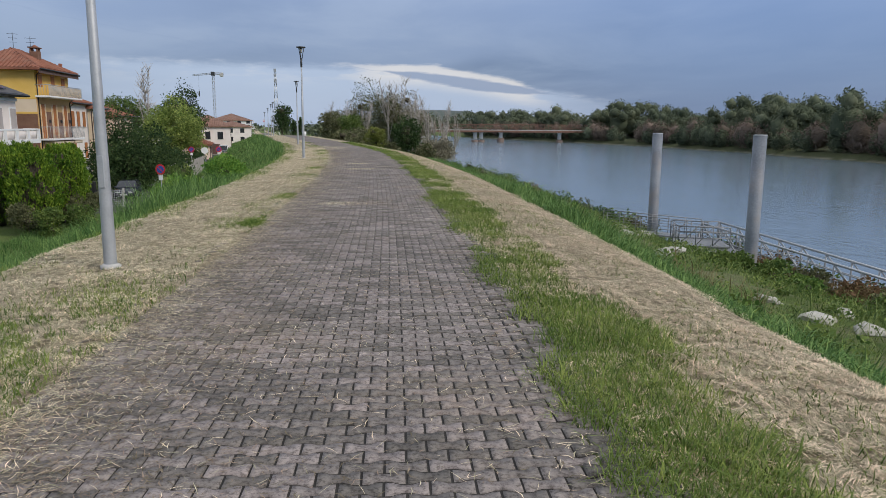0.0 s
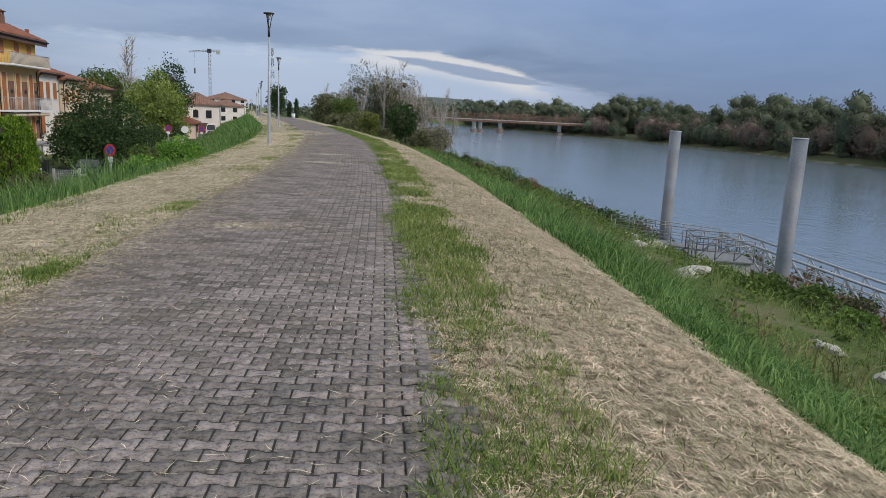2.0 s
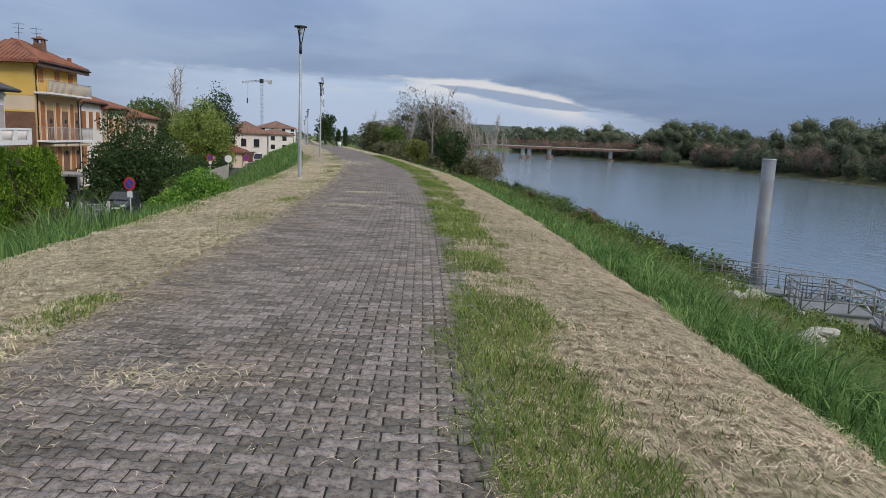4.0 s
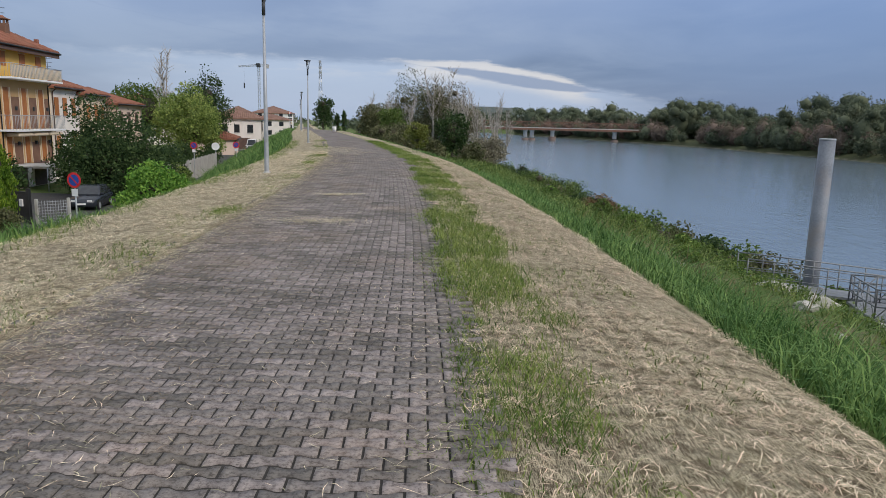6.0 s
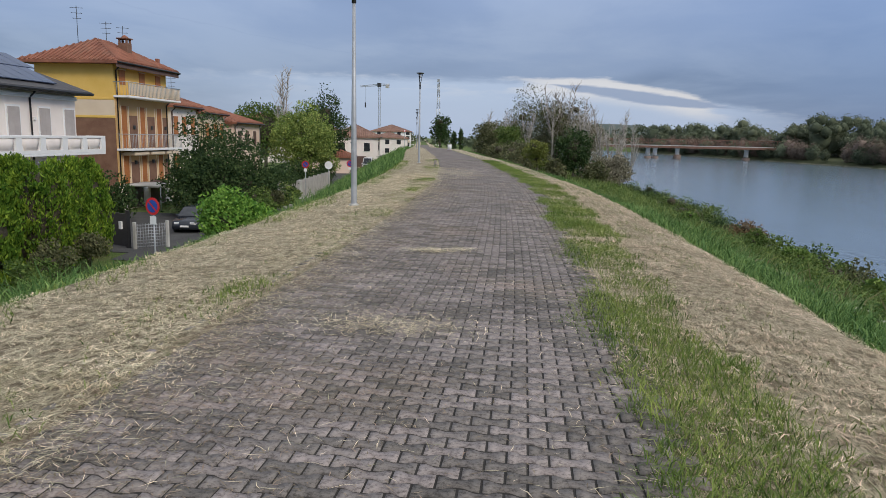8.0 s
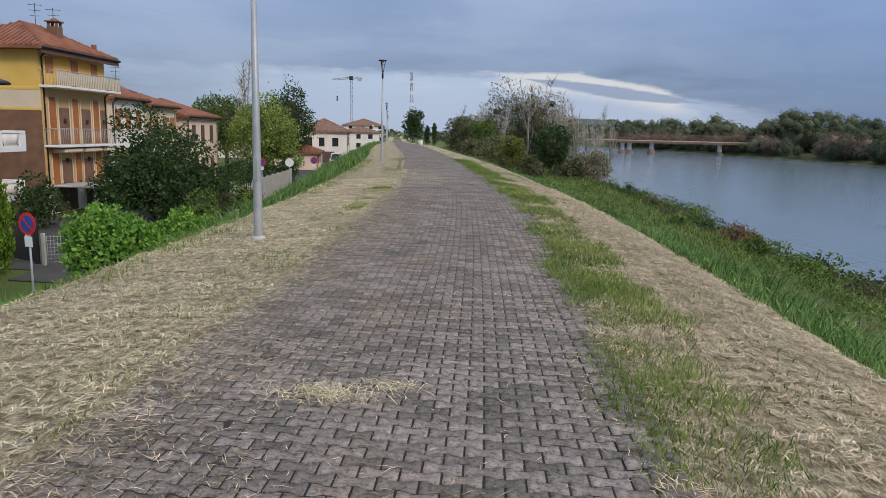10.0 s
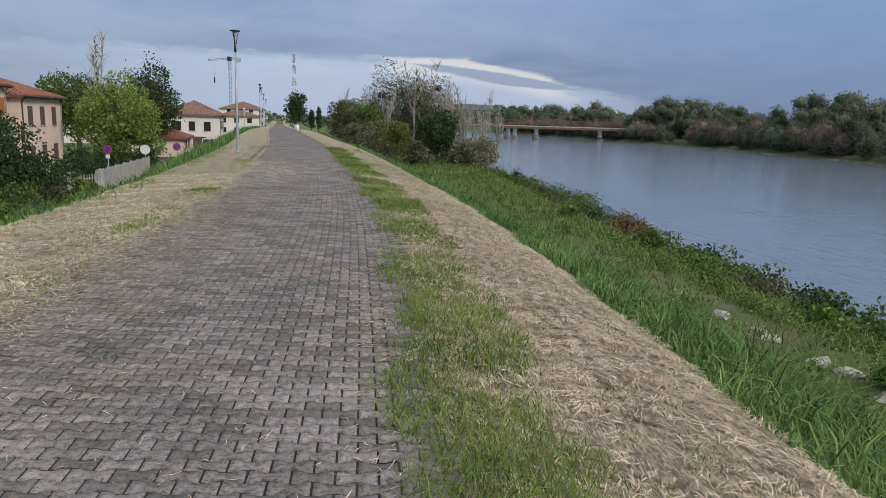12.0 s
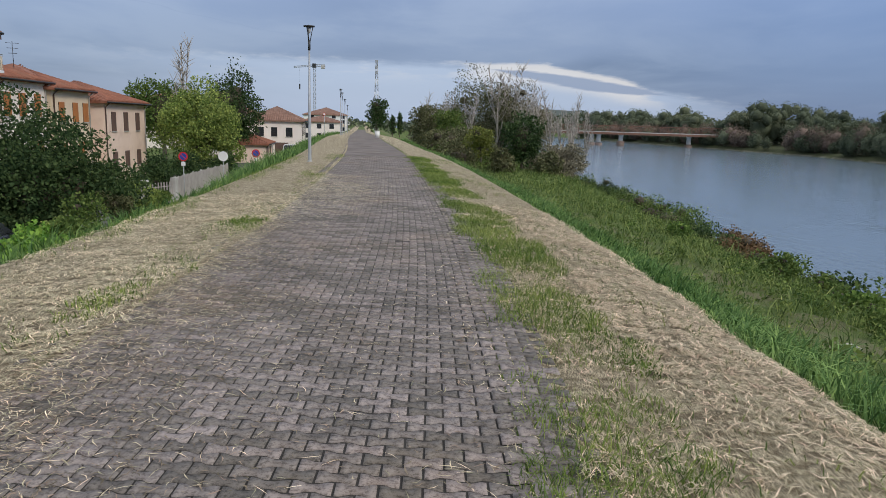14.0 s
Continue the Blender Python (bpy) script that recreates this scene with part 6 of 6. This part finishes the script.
def build_straw():
    rng = np.random.default_rng(101)
    for d0, d1, n, mat, label in ((-4.0, -1.42, 170000, M_straw, "matted pale cut straw on the townside verge"), (1.62, 4.0, 185000, M_straw_brown, "matted brownish cut straw on the riverside verge")):
        y = along(rng, n, -3.0, 44)
        d = rng.uniform(d0, d1, n) + 0.12 * np.sin(y * 2.1) + 0.08 * np.sin(y * 5.3)
        d = np.where((d > 0) & (d < 2.6), d + widening(y), d)
        x = cx(y) + d
        # raked tufts: strands drawn towards the middles of small heaps, leaving dark gaps between
        tx, ty = np.round(x / 0.17 + 0.5 * np.sin(y * 3.3)) * 0.17, np.round(y / 0.21 + 0.5 * np.sin(x * 4.1)) * 0.21
        pull = rng.uniform(0, 0.6, n)
        x, y = x + (tx - x) * pull + rng.normal(size=n) * 0.012, y + (ty - y) * pull + rng.normal(size=n) * 0.012
        keep = rng.uniform(size=n) < 0.12 + 1.0 * patch(x, y, 1.6) * (0.5 + 0.9 * patch(x, y, 5.1))
        x, y, tx, ty, pull = x[keep], y[keep], tx[keep], ty[keep], pull[keep]
        m = len(x)
        heap = 0.5 + 0.5 * np.sin(tx * 37.1 + ty * 23.7)
        hump = 0.010 + 0.055 * heap * pull + 0.045 * patch(x, y, 3.1) * patch(x, y, 7.3)
        head = 2.6 * np.sin(tx * 12.9 + ty * 7.7) + rng.normal(size=m) * 0.8
        v, f = strands(rng, x, y, ground_z(x, y) + 0.003, rng.uniform(0.045, 0.18, m), hump, rng.uniform(0.0026, 0.0072, m) * (1 + np.maximum(0, y - 20) / 30), head)
        stuff("cut_straw", v, f, mat, label, "straw")
    # trodden chaff over the townside half of the paving
    n = 60000
    y = along(rng, n, -3.0, 40)
    d = -1.6 + rng.exponential(0.7, n) * (0.4 + 1.1 * patch(y * 0, y, 0.9))
    x = cx(y) + np.minimum(d, 1.3)
    x, y = x + 0.05 * np.sin(y * 11), y + 0.05 * np.sin(x * 13)
    v, f = strands(rng, x, y, np.full(n, 0.005), rng.uniform(0.02, 0.09, n), np.full(n, 0.006), rng.uniform(0.003, 0.008, n) * (1 + np.maximum(0, y - 20) / 30))
    stuff("chaff", v, f, M_chaff, "brown trodden chaff over the paving blocks", "straw")
    # small heaps of straw left on the paving
    for px, py, q, n in ((-1.72, 24.3, 0.15, 420), (-1.35, 24.5, 0.09, 140), (-1.4, 20.6, 0.3, 700), (-1.3, 9.4, 0.25, 400)):
        x, y = px + rng.normal(size=n) * q * 1.3, py + rng.normal(size=n) * q * 0.6
        v, f = strands(rng, x, y, np.full(n, 0.006), rng.uniform(0.05, 0.2, n), np.full(n, 0.03), rng.uniform(0.003, 0.006, n))
        stuff("loose_straw", v, f, M_straw, "small heap of pale straw lying on the paving", "straw")
    # bits blown over the paving, thickest along the town side
    n = 46000
    y = along(rng, n, -3.0, 50)
    d = np.where(rng.uniform(size=n) < 0.88, -1.62 + rng.exponential(0.34, n) * (0.3 + 1.5 * patch(y * 0, y, 0.7)), rng.uniform(-1.5, 1.6, n))
    x = cx(y) + np.where(d < -1.5, -1.7 + 0.45 * rng.uniform(size=n), np.minimum(d, 1.6))
    # one spread of straw right across the way, and a fringe along the river side
    m = 5000
    y[:m] = 45.5 + rng.normal(size=m) * 2.2
    x[:m] = cx(y[:m]) - 0.6 + rng.normal(size=m) * 0.55
    y[m:2 * m] = along(rng, m, -3, 50)
    x[m:2 * m] = cx(y[m:2 * m]) + 1.6 - rng.exponential(0.12, m) * (0.3 + 1.4 * patch(y[m:2 * m] * 0 + 2, y[m:2 * m], 0.9))
    v, f = strands(rng, x, y, np.full(n, 0.004), rng.uniform(0.03, 0.15, n), np.full(n, 0.009), rng.uniform(0.0022, 0.005, n) * (1 + np.maximum(0, y - 20) / 30))
    stuff("loose_straw", v, f, M_straw, "loose bits of straw scattered over the paving", "straw")


build_straw()


def build_short_grass():
    rng = np.random.default_rng(102)
    vs, fs, k = [], [], 0
    for d0, d1, n, thr, hh in ((1.40, 2.3, 118000, 0.28, 0.082), (1.9, 3.3, 24000, 0.60, 0.05), (-2.3, -1.3, 34000, 0.68, 0.05), (-4.3, -3.4, 20000, 0.48, 0.09)):
        y = along(rng, n, -3.0, 62)
        d = rng.uniform(d0, d1, n) + 0.10 * np.sin(y * 1.7) + 0.07 * np.sin(y * 4.1) + 0.06 * np.sin(y * 9.7 + 1.0) + rng.normal(size=n) * 0.05
        d = np.where(d > 0, d + widening(y), d)
        x = cx(y) + d
        p = patch(x, y, 0.8) * 0.6 + patch(x, y, 2.3) * 0.4
        thr = thr - (0.20 * np.clip((5 - y) / 4, 0, 1) if d0 > 0 else 0)
        keep = p + rng.normal(size=n) * 0.17 + 0.16 * np.sin(7.1 * x + 2.7 * y) * np.sin(5.9 * y - 3.1 * x + 1.0) > thr
        x, y, p = x[keep], y[keep], p[keep]
        m = len(x)
        v, f = blades(rng, x, y, ground_z(x, y) - 0.005, hh * (0.5 + p) * rng.uniform(0.5, 1.5, m), rng.uniform(0.004, 0.008, m), rng.uniform(0.4, 1.6, m))
        vs.append(v)
        fs.append(f + k)
        k += len(v)
    # thicker tufts on the townside verge
    for px, py, rx, ry, n in ((-2.85, 0.6, 0.6, 1.6, 9000), (-2.42, 6.7, 0.22, 0.35, 2200), (-2.6, 11.0, 0.2, 0.5, 1500), (-4.67, 39.8, 0.3, 0.6, 1500), (-4.2, 34.6, 0.22, 0.7, 1200), (-3.1, 21.5, 0.25, 0.6, 900)):
        u = rng.normal(size=(n, 2))
        x, y = px + u[:, 0] * rx * 0.7, py + u[:, 1] * ry * 0.8
        ok = patch(x, y, 3.7) + rng.normal(size=n) * 0.12 > 0.42
        x, y, n = x[ok], y[ok], int(ok.sum())
        v, f = blades(rng, x, y, ground_z(x, y) - 0.005, 0.07 * rng.uniform(0.4, 1.3, n), rng.uniform(0.004, 0.009, n) * (1 + max(0, py - 20) / 40), rng.uniform(0.3, 1.2, n))
        vs.append(v)
        fs.append(f + k)
        k += len(v)
    stuff("verge_grass", np.concatenate(vs), np.concatenate(fs), M_grass, "short patchy green grass along the paving", "grass")


build_short_grass()


def build_tall_grass():
    rng = np.random.default_rng(103)
    n = 96000
    y = along(rng, n, -4, 112)
    d = 4.0 + 6.0 * rng.uniform(0, 1, n) ** 1.4 + 0.15 * np.sin(y * 1.9)
    x = cx(y) + d
    p = patch(x, y, 0.45)
    m = len(x)
    thick = np.interp(y, [0, 6, 12, 20, 30, 40, 60, 110], [0.45, 0.55, 1.1, 1.45, 1.0, 0.75, 0.6, 0.9])
    h = (0.22 + 0.5 * p) * thick * rng.uniform(0.6, 1.25, m) * np.clip((d - 3.7) / 1.0, 0.35, 1.0)
    v, f = blades(rng, x, y, ground_z(x, y) - 0.02, h, rng.uniform(0.008, 0.021, m) * (1 + np.maximum(0, y - 25) / 40), rng.uniform(0.3, 1.5, m))
    stuff("tall_grass", v, f, M_tall, "tall lush green grass on the river slope", "grass")
    # reeds with dry heads lower down the slope
    n = 1500
    y = rng.uniform(9, 36, n)
    d = rng.uniform(7.0, 10.5, n)
    x = cx(y) + d
    keep = (patch(x, y, 0.25) > 0.45) & ((y < 36) | (rng.uniform(size=n) < 0.25))
    x, y = x[keep], y[keep]
    m = len(x)
    v, f = blades(rng, x, y, ground_z(x, y) - 0.02, rng.uniform(0.6, 1.3, m), rng.uniform(0.02, 0.04, m), rng.uniform(0.2, 0.9, m))
    stuff("reeds", v, f, M_dryreed, "dry yellowish reeds on the river slope", "reeds")
    # rank grass and weeds on the berm and bank, with a trodden bare strip
    n = 80000
    y = along(rng, n, 0, 130)
    d = rng.uniform(0, 1, n) * (19.0 + shore(y)) + 6.5
    x = cx(y) + d
    g = ground_z(x, y)
    bare = (np.abs(d - 12.9) < 1.3) & (patch(x, y, 0.6) < 0.42)
    keep = (g > WATER - 0.1) & ~bare
    x, y, g, d = x[keep], y[keep], g[keep], d[keep]
    m = len(x)
    tuft = patch(x, y, 0.5) * patch(x, y, 1.9)
    leaf = rng.uniform(size=m) < 0.3
    v, f = blades(rng, x[~leaf], y[~leaf], g[~leaf] - 0.02, (0.2 + 1.3 * tuft[~leaf]) * rng.uniform(0.5, 1.2, int((~leaf).sum())), rng.uniform(0.012, 0.032, int((~leaf).sum())) * (1 + np.maximum(0, y[~leaf] - 30) / 50), rng.uniform(0.5, 1.6, int((~leaf).sum())))
    stuff("bank_grass", v, f, M_bank, "rank arching grass on the lower river bank", "grass")
    c = np.stack([x, y, g + rng.uniform(0.0, 1, m) * (0.15 + 0.9 * tuft) * np.clip((d - 8) / 8, 0.35, 1)], 1)[leaf]
    v, f = leaves(rng, c, 0.13)
    stuff("bank_weeds", v, f, M_weed, "tangled green weeds on the lower river bank", "weeds")
    # leafy weed clumps over the bank, the berm and the foot of the tree clump
    k = 1250
    y = along(rng, k, 2, 165)
    d = 6.0 + rng.uniform(0, 1, k) ** 0.8 * (19.0 + shore(y))
    d = np.where((np.abs(d - 12.9) < 1.1) & (y < 60) & (rng.uniform(size=k) < 0.75), d + 3.0, d)
    x = cx(y) + d
    g = ground_z(x, y)
    r = rng.uniform(0.2, 0.55, k) * (1 + np.maximum(0, y - 70) / 90)
    rep = 60
    u = rng.normal(size=(k, rep, 3))
    u /= np.linalg.norm(u, axis=2)[:, :, None]
    u *= rng.uniform(0.3, 1, (k, rep, 1)) ** 0.5 * r[:, None, None]
    u[:, :, 2] = np.abs(u[:, :, 2]) * rng.uniform(0.7, 1.8, k)[:, None]
    c = u + np.stack([x, y, g], 1)[:, None, :]
    ok = g > WATER - 0.1
    c, y = c[ok], y[ok]
    for name, mat, sel, label in (("bank_weeds", M_weed, rng.uniform(size=len(c)) < 0.55, "yellow-green weed clumps on the lower river bank"), ("bank_weeds", L_mid, None, "mid green weed clumps on the lower river bank")):
        pick = first if sel is None else sel
        q = c[pick].reshape(-1, 3)
        first = ~pick
        v, f = leaves(rng, q, 0.13)
        stuff(name, v, f, mat, label, "weeds")
    # town side slope, rank and high at the start of the walk
    n = 78000
    y = np.where(rng.uniform(size=n) < 0.38, rng.uniform(1, 36, n), along(rng, n, 2, 175))
    d = -4.0 - np.where(y < 36, 14.0, 8.6) * rng.uniform(0, 1, n) ** 0.9
    x = cx(y) + d
    p = patch(x, y, 0.4)
    rank = np.interp(y, [0, 18, 27, 34, 42, 55, 100], [2.0, 2.0, 1.7, 1.1, 1.15, 1.3, 1.4])
    v, f = blades(rng, x, y, ground_z(x, y) - 0.02, (0.2 + 0.5 * p) * rank * rng.uniform(0.6, 1.3, n) * np.clip((-3.6 - d) / np.interp(y, [20, 33, 38, 46], [2.4, 4.0, 2.6, 1.2]), np.interp(y, [38, 50], [0.16, 0.3]), 1.0), rng.uniform(0.008, 0.018, n) * (1 + y / 30), rng.uniform(0.15, 0.8, n))
    stuff("slope_grass", v, f, M_tall, "tall green grass on the townside slope", "grass")
    n = 20000
    y = rng.uniform(15, 150, n)
    d = rng.uniform(-12.5, -5.0, n)
    x = cx(y) + d
    v, f = blades(rng, x, y, ground_z(x, y) - 0.02, rng.uniform(0.2, 0.55, n) * np.clip((-d - 3) / 5, 0.4, 1), rng.uniform(0.012, 0.022, n) * (1 + y / 50), rng.uniform(0.1, 0.6, n))
    stuff("dry_grass", v, f, M_dryreed, "dry brownish grass stalks on the townside slope", "grass")


build_tall_grass()


# ---- paving blocks ----
def paver_outline(inset):
    """The bone-shaped block: waisted in the middle, wide at both ends."""
    L, W, A = L_PAVER, W_PAVER, 0.011
    top = [(0.0, A), (0.18, A * 0.9), (0.38, -A), (0.62, -A), (0.82, A * 0.9), (1.0, A)]
    pts = [((q - 0.5) * L, W / 2 + a) for q, a in top] + [((q - 0.5) * L, -W / 2 - a) for q, a in reversed(top)]
    out = []
    for x, y in pts:
        sx = -1 if x > 0 else 1
        out.append((x + sx * inset * 0.8 * (1 if abs(abs(x) - L / 2) < 1e-6 else 0), y - math.copysign(inset, y)))
    return out


def paver_arrays():
    a, b = paver_outline(0.0050), paver_outline(0.0088)
    v = np.array([(x, y, -0.015) for x, y in a] + [(x, y, 0.0) for x, y in b])
    n = len(a)
    f = []
    for k in range(n):
        p, q, s, t = k, (k + 1) % n, n + (k + 1) % n, n + k
        f += [(p, s, q), (p, t, s)]
    o = n
    # the top, as strips between the two long sides
    for k in range(5):
        f += [(o + k, o + n - 2 - k, o + k + 1), (o + k, o + n - 1 - k, o + n - 2 - k)]
    return v, np.array(f)


def build_paving():
    rng = np.random.default_rng(104)
    pv, pf = paver_arrays()
    me = bpy.data.meshes.new("paver")
    me.from_pydata([tuple(q) for q in pv], [], [tuple(int(i) for i in q) for q in pf])
    me.materials.append(M_paver)
    bed = bpy.data.objects["pavement"]
    rows = int((PAVED_TO + 6.6) / W_PAVER)
    vs = []
    singles = 0
    for i in range(rows):
        y = -6.6 + i * W_PAVER
        c = float(cx(y))
        half = 1.5 + 0.15 * min(1.0, max(0.0, (y - 30) / 30))
        slope = (float(cx(y + 0.5)) - float(cx(y - 0.5)))
        n0 = int(math.ceil(-half / L_PAVER))
        for k in range(n0 - 1, -n0 + 4):
            d = (k + 0.5 * (i % 2)) * L_PAVER
            if abs(d) > half + 0.1 + (float(widening(y)) if d > 0 else 0.0):
                continue
            jz = rng.normal() * 0.0013 + 0.0025 * math.sin(y * 0.9 + d) * math.sin(d * 2.2)
            tx, ty, tz = rng.normal(size=3) * (0.012, 0.012, 0.010)
            x = c + d
            if d > 1.4:
                jz = max(jz, float(max(ground_z(x - 0.06, y), ground_z(x + 0.08, y))) + 0.007)
            if 0.0 <= y < 2.0 and singles < 300:
                ob = new("paver", me)
                ob.parent = bed
                ob.matrix_basis = Matrix.LocRotScale((x, y, jz), Euler((tx, ty, tz)), None)
                singles += 1
                continue
            p = pv.copy()
            p[:, 2] += p[:, 0] * ty * -1 + p[:, 1] * tx + jz
            q = p.copy()
            q[:, 0] = p[:, 0] - p[:, 1] * tz + x + p[:, 1] * slope
            q[:, 1] = p[:, 1] + p[:, 0] * tz + y
            vs.append(q)
    v = np.concatenate(vs)
    f = (np.arange(len(vs))[:, None, None] * len(pv) + pf[None]).reshape(-1, 3)
    ob = raw_mesh("paving_blocks", v, f, M_paver_joined)
    ob.parent = bed
    tagged(ob, "weathered grey bone-shaped concrete paving blocks", kind="stuff")


build_paving()
